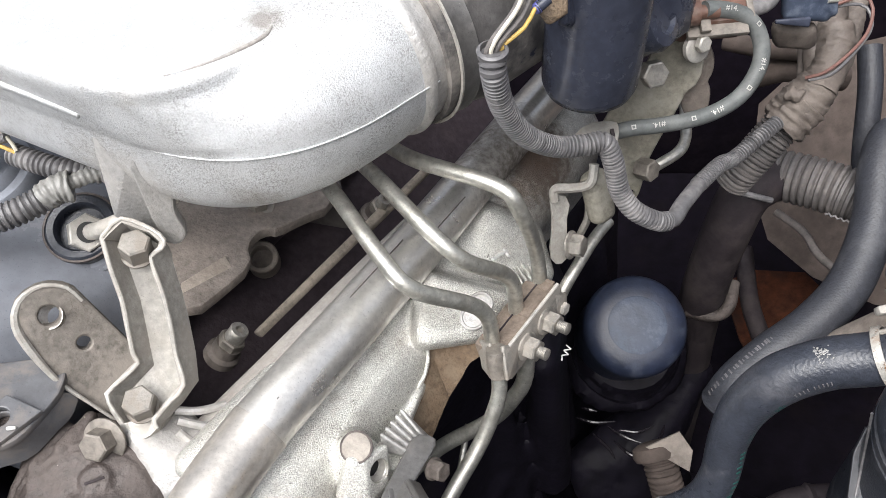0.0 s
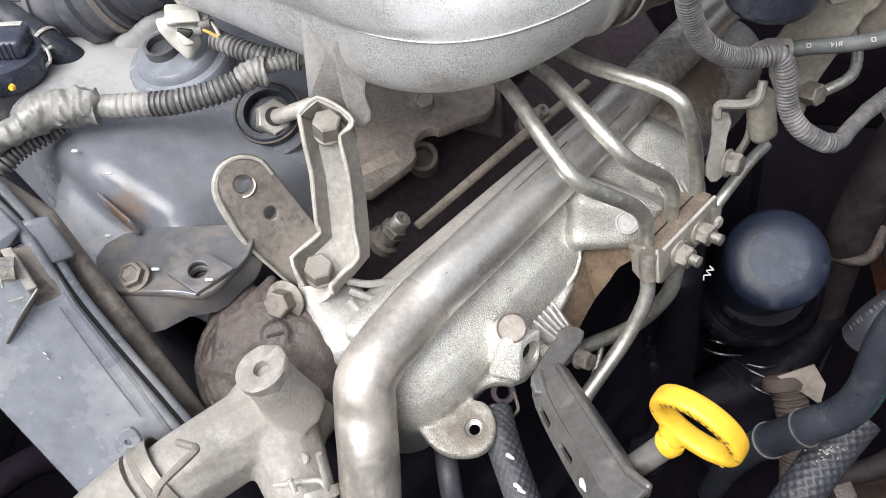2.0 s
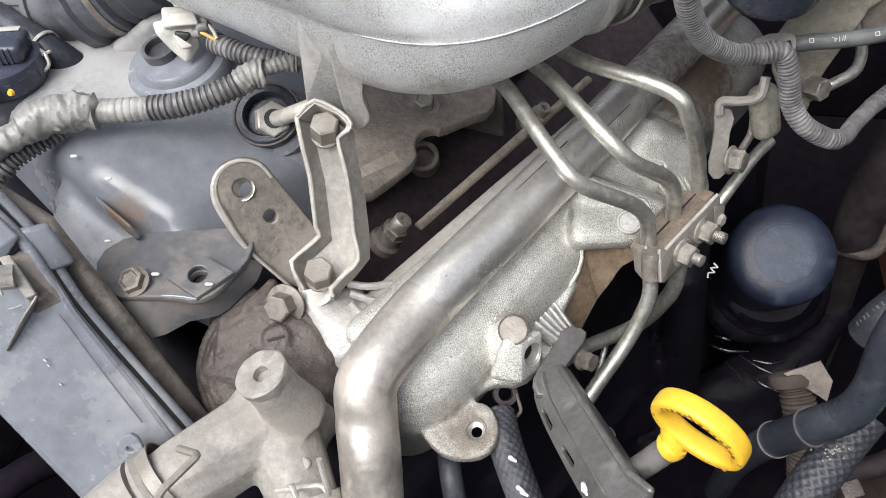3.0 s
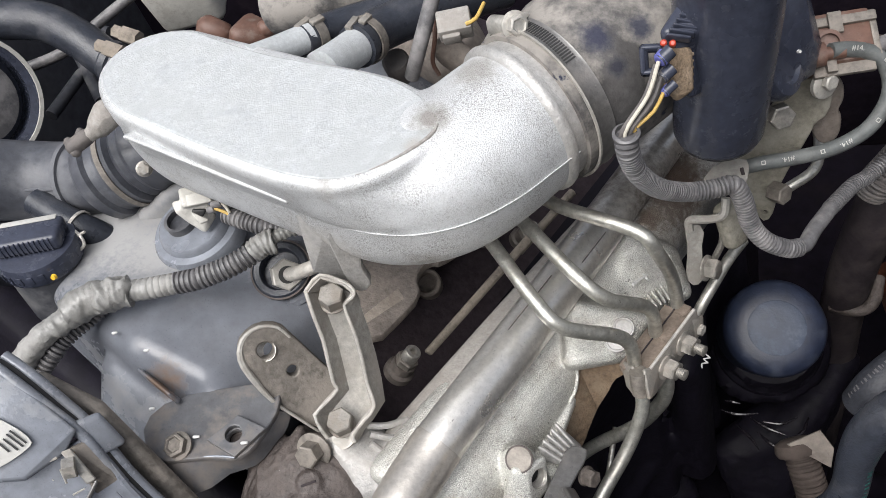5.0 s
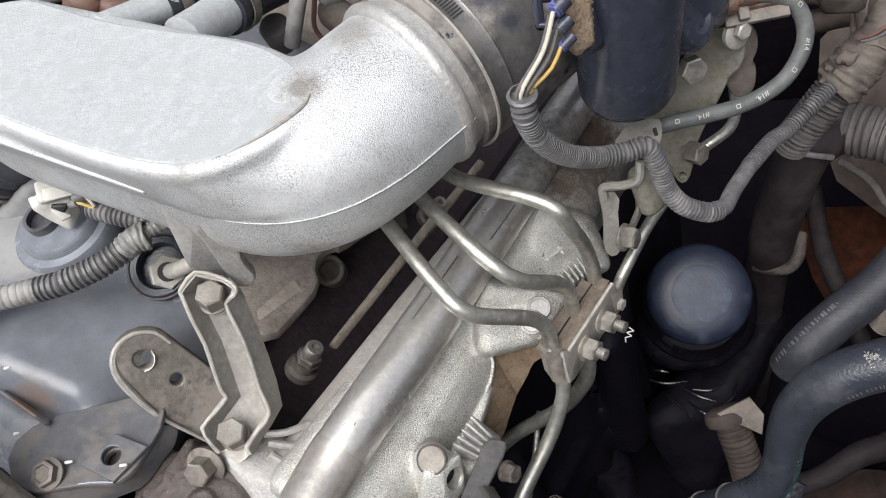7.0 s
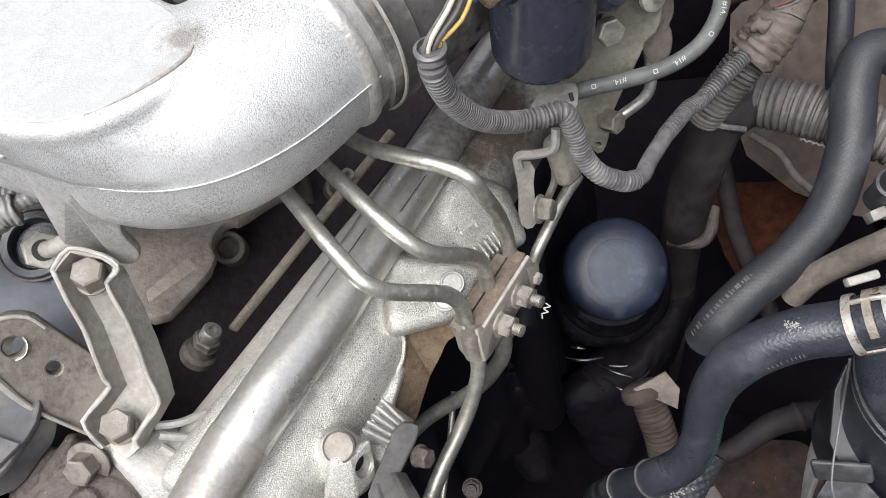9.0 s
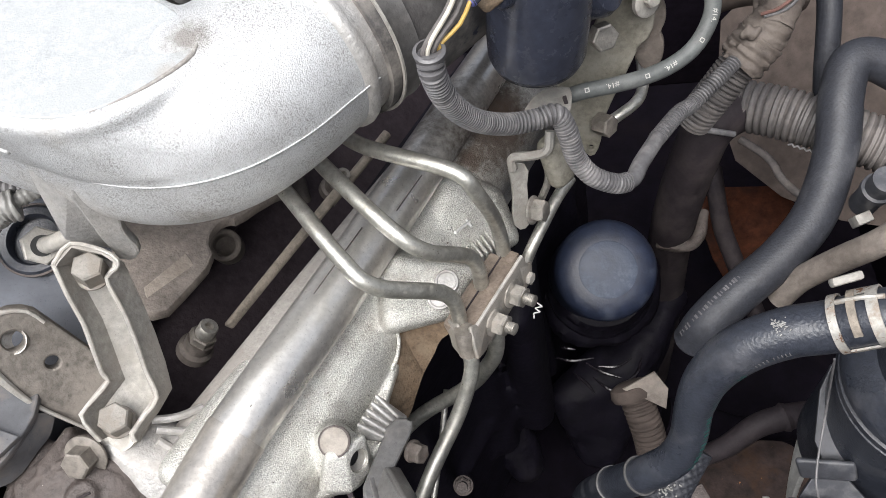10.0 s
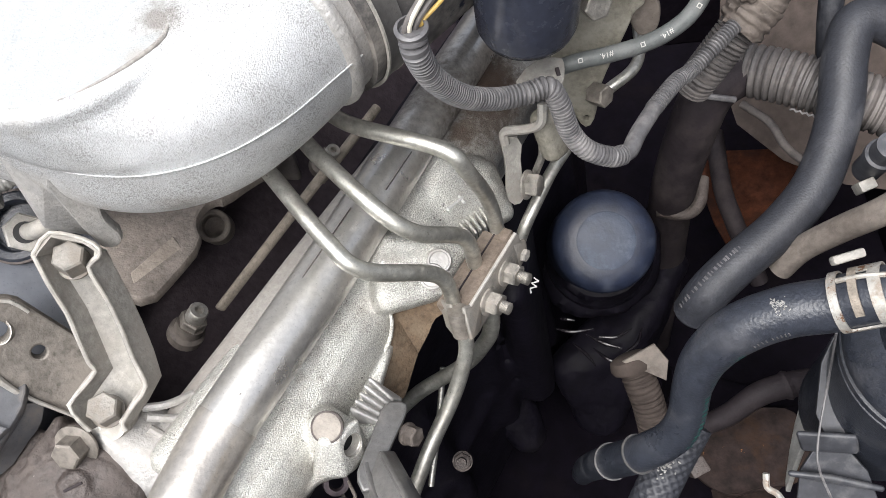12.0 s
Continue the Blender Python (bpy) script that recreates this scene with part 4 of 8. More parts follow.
part("worn_rim", sweep(spline([(-0.1729, 0.2035, 0.9565), (-0.1862, 0.2066, 0.9731), (-0.1996, 0.2108, 0.9893), (-0.2106, 0.2190, 1.0090), (-0.2147, 0.2250, 1.0185), (-0.2145, 0.2316, 1.0247), (-0.2109, 0.2379, 1.0282), (-0.2028, 0.2440, 1.0290), (-0.1926, 0.2469, 1.0242), (-0.1864, 0.2446, 1.0155)]), lambda s, m: 0.0010 + 0.0016 * math.exp(-((s - 0.55) / 0.22) ** 2), 8), "plate_dusty", lp, "worn pale rim")

# ---- front timing cover ----
tcv = thing("timing_cover", (-0.2757, 0.1180, 1.0071), "grey timing cover with a ribbed bolt ear and light scuffs", "timing cover")
part("face", sheet([(-0.3277, 0.1144, 1.0664), (-0.3021, 0.1226, 1.0560), (-0.2854, 0.1380, 1.0540), (-0.2752, 0.1498, 1.0529), (-0.2571, 0.1322, 1.0233), (-0.2289, 0.1120, 0.9831), (-0.2031, 0.0905, 0.9453), (-0.2332, 0.0526, 0.9468), (-0.2943, 0.0899, 1.0290), (-0.3088, 0.1005, 1.0496)], 0.012, rounds=0, bevel=0.003, towards=(0, -0.5, 0.8)), "timing", tcv)
part("upper_block", hull([((-0.3338, 0.1748, 1.1082), 0.002), ((-0.3097, 0.1662, 1.0910), 0.002), ((-0.2790, 0.1506, 1.0625), 0.002), ((-0.2828, 0.1404, 1.0588), 0.002), ((-0.2976, 0.1221, 1.0618), 0.002), ((-0.3228, 0.1138, 1.0720), 0.002), ((-0.3221, 0.1730, 1.0797), 0.002), ((-0.2895, 0.1564, 1.0511), 0.002), ((-0.2935, 0.1394, 1.0488), 0.002), ((-0.3066, 0.1243, 1.0510), 0.002)]), "timing", tcv)
part("block_step", sweep(spline([(-0.3109, 0.1580, 1.0890), (-0.2969, 0.1513, 1.0763), (-0.2841, 0.1457, 1.0652)]), 0.0009, 6), "loom_black", tcv, "dark step line")
label = part("label", sheet([(-0.3189, 0.1460, 1.0936), (-0.3032, 0.1436, 1.0823), (-0.2928, 0.1388, 1.0733), (-0.2940, 0.1346, 1.0719), (-0.3049, 0.1225, 1.0729), (-0.3139, 0.1162, 1.0755)], 0.0012, rounds=1, bevel=0.0002, towards=(0, -0.5, 0.8)), "label", tcv, "cream printed label")
for a, b in (((-0.3029, 0.1402, 1.0819), (-0.2947, 0.1365, 1.0747)), ((-0.3041, 0.1381, 1.0817), (-0.2959, 0.1344, 1.0744)), ((-0.3053, 0.1355, 1.0810), (-0.2980, 0.1320, 1.0746)), ((-0.3074, 0.1331, 1.0812), (-0.3018, 0.1301, 1.0761))):
    part("print_bar", sweep([a, b], 0.0005, 6), "ink", label)
part("edge_outer", sweep(spline([(-0.3230, 0.1735, 1.1010), (-0.3105, 0.1679, 1.0913), (-0.2926, 0.1593, 1.0724), (-0.2775, 0.1512, 1.0534), (-0.2594, 0.1340, 1.0208), (-0.2197, 0.1087, 0.9672), (-0.1999, 0.0962, 0.9395)]), 0.0034, 10), "timing", tcv)
part("joint_groove", sweep(spline([(-0.3224, 0.1768, 1.0942), (-0.3109, 0.1723, 1.0870), (-0.2939, 0.1634, 1.0681), (-0.2781, 0.1547, 1.0491), (-0.2594, 0.1379, 1.0166), (-0.2184, 0.1120, 0.9627), (-0.1990, 0.0996, 0.9352)]), 0.0028, 8), "ink", tcv, "dark joint line")
part("edge_inner", sweep(spline([(-0.3222, 0.1816, 1.0932), (-0.3086, 0.1761, 1.0845), (-0.2924, 0.1675, 1.0667), (-0.2764, 0.1577, 1.0469), (-0.2580, 0.1406, 1.0143), (-0.2167, 0.1146, 0.9602), (-0.1970, 0.1024, 0.9328)]), 0.0036, 10), "timing", tcv)
part("flange_boss", hull([((-0.2815, 0.1559, 1.0583), 0.003), ((-0.2727, 0.1629, 1.0553), 0.003), ((-0.2637, 0.1556, 1.0390), 0.003), ((-0.2718, 0.1488, 1.0406), 0.003), ((-0.2887, 0.1619, 1.0445), 0.003), ((-0.2769, 0.1593, 1.0256), 0.003)]), "timing", tcv)
part("face_seam", sweep(spline([(-0.2599, 0.1284, 1.0285), (-0.2427, 0.1145, 1.0032), (-0.2223, 0.0989, 0.9737)]), 0.0005, 6), "cover", tcv, "dark seam line")
part("rust_corner", hull([((-0.2806, 0.1428, 1.0547), 0.0015), ((-0.2749, 0.1491, 1.0509), 0.0015), ((-0.2631, 0.1359, 1.0294), 0.0015), ((-0.2713, 0.1272, 1.0308), 0.0015)]), "brown_plate", tcv, "rust-stained corner")
part("washer_plate", hull([((-0.2791, 0.1373, 1.0617), 0.001), ((-0.2762, 0.1394, 1.0610), 0.001), ((-0.2668, 0.1303, 1.0433), 0.001), ((-0.2698, 0.1277, 1.0436), 0.001), ((-0.2811, 0.1399, 1.0539), 0.001), ((-0.2727, 0.1305, 1.0376), 0.001)]), "plate_dusty", tcv)
bolt(tcv, (-0.2735, 0.1327, 1.0538), (-0.62, -0.35, 0.25), 0.0115, 0.007, 0.0, "bolt")
part("bolt_ear", hull([((-0.2642, 0.1284, 1.0435), 0.001), ((-0.2706, 0.1183, 1.0369), 0.001), ((-0.2789, 0.1054, 1.0262), 0.0008), ((-0.2740, 0.1294, 1.0308), 0.001), ((-0.2825, 0.1079, 1.0203), 0.0008)]), "stay", tcv, "rust-edged fin")
for a, b, r in (((-0.3033, 0.1212, 1.0638), (-0.2845, 0.1354, 1.0589), 0.0012), ((-0.2803, 0.1292, 1.0567), (-0.2797, 0.1246, 1.0479), 0.0007), ((-0.2785, 0.1206, 1.0406), (-0.2735, 0.1253, 1.0392), 0.0006)):
    part("scuff", sweep([a, b], r, 6), "plate", tcv, "pale scrape")
part("flange_inner", hull([((-0.3184, 0.1840, 1.0627), 0.004), ((-0.2843, 0.1730, 1.0441), 0.006), ((-0.2704, 0.1636, 1.0303), 0.004), ((-0.2135, 0.1239, 0.9310), 0.004), ((-0.2199, 0.1146, 0.9286), 0.003), ((-0.2775, 0.1562, 1.0232), 0.003)]), "brown_plate", tcv)
for q, r in (((-0.2650, 0.1080, 1.0150), 0.0020), ((-0.2635, 0.1065, 1.0124), 0.0016), ((-0.2586, 0.1012, 1.0032), 0.0016), ((-0.2448, 0.1115, 1.0004), 0.0011), ((-0.2900, 0.1258, 1.0484), 0.0010)):
    part("scuff", hull([(q, r * 0.28), (V(q) + V((r, -r * 0.4, 0)), r * 0.22)], 8), "plate", tcv, "pale scuff fleck")

# ---- water outlet in front of the head ----
wo = thing("water_outlet", (-0.1525, 0.1166, 0.9685), "dusty pale cast water outlet with two hose necks", "water outlet")
HX = V((0.18, -0.48, 0.86)).normalized()
HC = V((-0.1734, 0.1518, 0.9520))
part("housing", crumple(melted(cast(join(
    hull([((-0.1972, 0.1731, 0.9400), 0.020), ((-0.2110, 0.1850, 0.9400), 0.020), ((-0.1755, 0.1809, 0.9440), 0.016), ((-0.2050, 0.1520, 0.9400), 0.018), ((-0.1650, 0.1500, 0.9440), 0.018), ((-0.1439, 0.1458, 0.9363), 0.016), ((-0.1540, 0.1597, 0.9432), 0.014)]),
    hull([((-0.1469, 0.1722, 0.9440), 0.012), ((-0.1592, 0.1918, 0.9430), 0.012), ((-0.1395, 0.1520, 0.9331), 0.010)]),
    hull([((-0.1790, 0.1930, 0.9500), 0.014), ((-0.1720, 0.1850, 0.9480), 0.013), ((-0.1900, 0.2050, 0.9420), 0.012)]),
    lathe([(0.049, -0.050), (0.049, -0.013), (0.047, -0.0105), (0.0440, -0.0105), (0.0425, -0.0055), (0.0395, -0.0055), (0.0380, -0.0010), (0.0345, -0.0010), (0.0335, 0.0010), (0.030, 0.0020), (0.0001, 0.0020)], HC, HX, 72),
    hull([((-0.1371, 0.1382, 0.9330), 0.0075), ((-0.1420, 0.1500, 0.9400), 0.006), ((-0.1500, 0.1400, 0.9350), 0.010)]),
    hull([((-0.1990, 0.1960, 0.9640), 0.0035), ((-0.2065, 0.1720, 0.9650), 0.0035), ((-0.2040, 0.1540, 0.9600), 0.003)]),
    hull([((-0.1860, 0.2000, 0.9660), 0.0045), ((-0.1935, 0.1800, 0.9680), 0.0045)]),
    lathe([(0.0085, -0.02), (0.0085, 0.0012), (0.0070, 0.0022), (0.0001, 0.0022)], (-0.1711, 0.1665, 0.9625), HX, 24)), 0.0013, 2)), 0.0008, 160), "brown_cast", wo)
part("boss_slot", box(V((-0.1711, 0.1665, 0.9625)) + HX * 0.0022, (0.0105, 0.0016, 0.0016), (0.9, 0.35, 0.1), HX, 0.0003), "loom_black", wo, "dark slot")
part("casting", cast(join(
    hull([((-0.1620, 0.1230, 0.9600), 0.022), ((-0.1640, 0.1350, 0.9500), 0.018), ((-0.1439, 0.1300, 0.9363), 0.016)]),
    hull([((-0.1621, 0.1140, 0.9567), 0.024), ((-0.1917, 0.0805, 0.9600), 0.022), ((-0.2160, 0.0533, 0.9536), 0.022)]),
    hull([((-0.1572, 0.1187, 0.9561), 0.024), ((-0.1321, 0.0889, 0.9417), 0.0165), ((-0.1219, 0.0695, 0.9306), 0.0165)]),
    lathe([(0.0170, -0.044), (0.0138, -0.022), (0.0132, -0.006), (0.0001, -0.006)], (-0.1505, 0.1226, 1.0060), (-0.20, 0.02, 0.95), 32),
    hull([((-0.1400, 0.1250, 0.9381), 0.010), ((-0.1376, 0.1065, 0.9373), 0.008), ((-0.1500, 0.1250, 0.9400), 0.010)])), 0.0016, 4), "cast_dusty", wo)
part("tower", crumple(lathe([(0.0126, -0.012), (0.0130, -0.008), (0.0140, -0.0050), (0.0143, -0.0008), (0.0134, 0.0), (0.0062, 0.0), (0.0046, -0.0012), (0.0046, -0.0055), (0.0001, -0.0055)], (-0.1505, 0.1226, 1.0060), (-0.20, 0.02, 0.95), 56), 0.0009, 170), "cast_dusty", wo, "chipped sensor tower")
for q in ((-0.1384, 0.1109, 0.9672), (-0.1306, 0.0959, 0.9605)):
    part("cast_boss", lathe([(0.0042, -0.010), (0.0040, 0.0002), (0.0032, 0.0011), (0.0001, 0.0012)], q, (0.1, -0.45, 0.9), 20), "cast_dusty", wo)
part("hose_bead", lathe([(0.0235, -0.003), (0.0255, 0.0), (0.0235, 0.003)], (-0.2039, 0.0690, 0.9591), V((-0.2160, 0.0533, 0.9536)) - V((-0.1917, 0.0805, 0.9600)), 40), "cast_dusty", wo)
bolt(wo, (-0.1700, 0.1862, 0.9700), (-0.1, -0.75, 0.6), 0.0145, 0.010, 0.0125, "brown_plate")

def spring_clamp(name, at, axis, r, label, group="spring clamps", wire=0.0012, ears=None, mtl="plate", width=0.006):
    """A wire-and-band hose clamp with two turned-up ears."""
    c = thing(name, at, label, "hose clamp", group)
    x, y, z = basis(axis)
    part("band", lathe([(r, -width / 2), (r + 0.0011, -width / 2), (r + 0.0011, width / 2), (r, width / 2), (r, -width / 2)], at, axis, 40), mtl, c)
    for e in ears or ():
        part("ear", sweep(bends([V(q) for q in e], 0.003), wire, 8), mtl, c)
    return c

NA = V((-0.2160, 0.0533, 0.9536)) - V((-0.1917, 0.0805, 0.9600))
spring_clamp("hose_clamp", (-0.2010, 0.0735, 0.9590), NA, 0.0232, "flat spring clamp on the dusty outlet neck", wire=0.0021, mtl="jaw_steel", width=0.010,
    ears=[[(-0.1820, 0.0805, 0.9955), (-0.1671, 0.0772, 1.0014), (-0.1774, 0.0567, 1.0022), (-0.1794, 0.0530, 0.9987)]])
single("lock_tab", sheet([(-0.2281, 0.0822, 0.9788), (-0.2190, 0.0868, 0.9859), (-0.2138, 0.0856, 0.9834), (-0.2120, 0.0810, 0.9730), (-0.2260, 0.0750, 0.9664)], 0.0025, holes=[((-0.2195, 0.0810, 0.9780), 0.0026)], rounds=1), "timing", "small grey eyelet tab beside the outlet neck", "tab")
single("outlet_hose", sweep(spline([(-0.2071, 0.0663, 0.9567), (-0.2293, 0.0404, 0.9482), (-0.2618, 0.0090, 0.9219)]), 0.0248, 24), "cast_dusty", "dust-coated rubber hose on the water outlet", "hose")
NB = V((-0.1219, 0.0695, 0.9306)) - V((-0.1321, 0.0889, 0.9417))
spring_clamp("hose_clamp", (-0.1299, 0.0839, 0.9373), NB, 0.0172, "wire spring clamp on the lower outlet neck", wire=0.0016,
    ears=[[(-0.1411, 0.0808, 0.9577), (-0.1131, 0.0835, 0.9704), (-0.1089, 0.0799, 0.9664), (-0.1123, 0.0899, 0.9877)], [(-0.1285, 0.0804, 0.9728), (-0.1250, 0.0757, 0.9682)]])

# ---- intake elbow ----
elb = thing("intake_elbow", (-0.14, 0.31, 1.06), "pale cast aluminium intake elbow with a flat plateau and pebbled skin", "intake elbow")
RIM, RN = V((-0.022, 0.348, 1.107)), V((0.68, 0.73, 0.0)).normalized()

def duct(stations):
    """Sections (x, y, z, half width, half height, squareness) swept in plan."""
    bm = bmesh.new()
    fine = []
    for p, a, b, q in zip([stations[0], *stations], stations, stations[1:], [*stations[2:], stations[-1]]):
        for k in range(5):
            t = k / 5
            fine.append([0.5 * (2 * a[i] + (b[i] - p[i]) * t + (2 * p[i] - 5 * a[i] + 4 * b[i] - q[i]) * t * t + (3 * a[i] - p[i] - 3 * b[i] + q[i]) * t ** 3) for i in range(6)])
    stations = [*fine, list(stations[-1])]
    ctr = [V(s[:3]) for s in stations]
    rings = []
    for i, s in enumerate(stations):
        d = (ctr[min(i + 1, len(ctr) - 1)] - ctr[max(i - 1, 0)]).normalized()
        w = d.cross(V((0, 0, 1))).normalized()
        row = []
        for k in range(48):
            a = 2 * math.pi * k / 48
            c, q = math.cos(a), math.sin(a)
            row.append(bm.verts.new(ctr[i] + w * math.copysign(abs(c) ** (2 / s[5]), c) * s[3] + V((0, 0, math.copysign(abs(q) ** (2 / s[5]), q) * s[4]))))
        rings.append(row)
    for a, b in zip(rings, rings[1:]):
        for k in range(48):
            bm.faces.new((a[k], a[(k + 1) % 48], b[(k + 1) % 48], b[k]))
    bm.faces.new(rings[0][::-1])
    bm.faces.new(rings[-1])
    bmesh.ops.recalc_face_normals(bm, faces=bm.faces[:])
    return bm

body = duct([(-0.297, 0.379, 1.112, 0.014, 0.018, 2), (-0.290, 0.376, 1.111, 0.030, 0.030, 2.2), (-0.278, 0.371, 1.109, 0.038, 0.036, 2.6), (-0.255, 0.362, 1.108, 0.0425, 0.040, 3.3), (-0.20, 0.340, 1.107, 0.044, 0.041, 3.4),
    (-0.135, 0.313, 1.106, 0.045, 0.0425, 3.3), (-0.105, 0.302, 1.106, 0.0465, 0.0455, 3.0), (-0.085, 0.299, 1.106, 0.047, 0.0465, 2.6), (-0.068, 0.302, 1.107, 0.0475, 0.0468, 2.25), (-0.052, 0.313, 1.107, 0.0475, 0.0470, 2), (-0.037, 0.330, 1.107, 0.047, 0.047, 2), tuple(RIM) + (0.046, 0.046, 2)])
PAD = [(-0.303, 0.356), (-0.3065, 0.379), (-0.289, 0.400), (-0.2545, 0.403), (-0.228, 0.388), (-0.1854, 0.367), (-0.1523, 0.3554), (-0.1139, 0.3428), (-0.0916, 0.3333), (-0.072, 0.319), (-0.0575, 0.301), (-0.0565, 0.288), (-0.0670, 0.2755), (-0.0817, 0.2646), (-0.0952, 0.2580), (-0.1115, 0.2560), (-0.1327, 0.2603), (-0.162, 0.2714), (-0.2032, 0.2903), (-0.2501, 0.3139), (-0.2813, 0.3299)]
pad_c = V((-0.18, 0.33, 0))
pad_at = lambda k, z: [tuple(pad_c + (V((x, y, 0)) - pad_c) * k + V((0, 0, z))) for x, y in PAD]
plateau = sheet(pad_at(0.985, 1.1522), 0.012, rounds=2, bevel=0.005)
SIDES = [(-0.272, 0.326), (-0.215, 0.3035), (-0.151, 0.2755), (-0.118, 0.2590), (-0.100, 0.2555), (-0.082, 0.2550), (-0.062, 0.2590), (-0.045, 0.2700), (-0.250, 0.402), (-0.190, 0.378)]
shoulder = hull([(V(q) - V((0, 0, 0.0075)), 0.0065) for q in pad_at(0.955, 1.1522)] + [((x, y, 1.118), 0.004) for x, y in SIDES], 12)
part("casting", cast(join(body, plateau, shoulder), 0.0016, 10), "cast", elb)
part("plateau_face", sheet(pad_at(0.968, 1.1527), 0.004, rounds=2, bevel=0.0012), "cast_flat", elb, "smooth mottled plateau")
part("plateau_crease", sweep(spline(pad_at(0.972, 1.1521)[9:15]), lambda u, m: 0.0011 * max(0.25, math.sin(math.pi * min(1, u)))), "grime_crease", elb, "grimy crease at the plateau edge")
part("leg_plate", hull([((-0.1500, 0.2730, 1.1080), 0.0028), ((-0.1335, 0.2690, 1.1030), 0.0024), ((-0.1383, 0.2690, 1.0490), 0.0020), ((-0.1590, 0.2705, 1.0570), 0.0020), ((-0.148, 0.280, 1.108), 0.004), ((-0.132, 0.276, 1.103), 0.004), ((-0.1400, 0.2740, 1.0490), 0.002), ((-0.1570, 0.2750, 1.0570), 0.002)]), "cast_smooth", elb, "flat cast leg")
part("leg_web", sheet([(-0.1318, 0.2600, 1.1140), (-0.1120, 0.2640, 1.0880), (-0.1205, 0.2640, 1.0790), (-0.1240, 0.2655, 1.0700), (-0.1254, 0.2660, 1.0620), (-0.1238, 0.2645, 1.0480), (-0.1300, 0.2610, 1.0400), (-0.1370, 0.2660, 1.0440)], 0.006, rounds=1, bevel=0.0014, towards=(0, -1, 0.3)), "cast_smooth", elb, "thin cast web")
part("outlet_lip", lathe([(0.0460, -0.0135), (0.0478, -0.0125), (0.0496, -0.0100), (0.0500, -0.0080), (0.0494, -0.0060), (0.0474, -0.0050), (0.0470, -0.001), (0.0468, 0.004), (0.046, 0.006)], RIM, RN, 72), "cast_smooth", elb, "raised bead at the outlet")
SEAM = [(-0.128, 0.3105), (-0.105, 0.302), (-0.085, 0.299), (-0.068, 0.302), (-0.052, 0.313), (-0.037, 0.330), (-0.026, 0.343)]
seam, mid = [], spline([(x, y, 1.1145 - 0.001 * i) for i, (x, y) in enumerate(SEAM)], 0.004)
for i, p in enumerate(mid):
    d = mid[min(i + 1, len(mid) - 1)] - mid[max(i - 1, 0)]
    d = V((d.x, d.y, 0)).normalized()
    seam.append(p + d.cross(V((0, 0, 1))) * (0.0449 + 0.0028 * min(1, i / (0.4 * len(mid)))))
part("parting_seam", sweep(spline(seam), 0.00045, 8), "cast", elb)
part("side_rib", hull([((-0.2655, 0.3102, 1.1428), 0.0014), ((-0.1484, 0.2656, 1.1275), 0.0014), ((-0.2706, 0.3145, 1.1385), 0.0014), ((-0.1514, 0.2696, 1.1228), 0.0014), ((-0.2600, 0.3280, 1.1320), 0.003), ((-0.1500, 0.2850, 1.1170), 0.003)]), "cast", elb, "bright worn casting rib")
for a, b, r in (((-0.1996, 0.3742, 1.1426), (-0.1745, 0.4112, 1.1298), 0.0095), ((-0.1516, 0.3684, 1.1344), (-0.1390, 0.4089, 1.1221), 0.0125)):
    d = (V(b) - V(a)).normalized()
    L = (V(b) - V(a)).length
    part("stub_pipe", lathe([(r * 1.06, 0), (r, L * 0.4), (r, L - 0.006), (r * 1.06, L - 0.004), (r * 1.06, L)], a, d, 32), "cast_flat", elb)
for q in (((-0.3178, 0.4199, 1.1407)), ((-0.3261, 0.4062, 1.1396))):
    part("end_stud", lathe([(0.006, -0.012), (0.006, 0.002), (0.0048, 0.003), (0.0048, 0.009)], q, (-0.85, 0.2, 0.25), 6), "rod", elb)
part("end_flange", hull([((-0.3070, 0.3655, 1.1420), 0.0014), ((-0.3050, 0.3531, 1.1380), 0.0014), ((-0.3075, 0.3760, 1.1430), 0.0014), ((-0.3040, 0.3560, 1.1300), 0.002)]), "cast", elb)

# rubber coupling with its worm clamp
hs = thing("intake_coupling", RIM + RN * 0.05, "dust-stained black rubber intake coupling", "hose")
part("sleeve", sweep(spline([RIM + RN * 0.002, RIM + RN * 0.05, RIM + RN * 0.10, RIM + RN * 0.16 + V((0.0, 0.0, -0.004)), RIM + RN * 0.26 + V((-0.02, 0.02, -0.02))]), lambda s, m: 0.0500 if m < 0.024 else (0.0530 if m > 0.036 else 0.0500 + 0.003 * (m - 0.024) / 0.012), 64), "rubber_dusty", hs)
part("bead", lathe([(0.052, -0.002), (0.0555, 0.0), (0.052, 0.002)], RIM + RN * 0.105, RN, 64), "rubber_dusty", hs)
part("far_band", lathe([(0.0535, -0.004), (0.0548, -0.004), (0.0548, 0.004), (0.0535, 0.004), (0.0535, -0.004)], RIM + RN * 0.115, RN, 64), "plate", hs)
wc = thing("worm_clamp", RIM + RN * 0.03, "steel worm-drive clamp on the intake coupling", "hose clamp")
CB = RIM + RN * 0.0145
part("band", lathe([(0.0503, -0.006), (0.0518, -0.006), (0.0512, -0.0048), (0.0512, 0.0048), (0.0518, 0.006), (0.0503, 0.006), (0.0503, -0.006)], CB, RN, 72), "stay", wc)
part("band_edge", lathe([(0.0505, -0.0068), (0.0521, -0.0068), (0.0521, -0.0056), (0.0505, -0.0056), (0.0505, -0.0068)], CB, RN, 72), "plate", wc)
wx, wy, _ = basis(RN)
def on_band(deg, r):
    return CB + (wx * math.cos(radians(deg)) + wy * math.sin(radians(deg))) * r
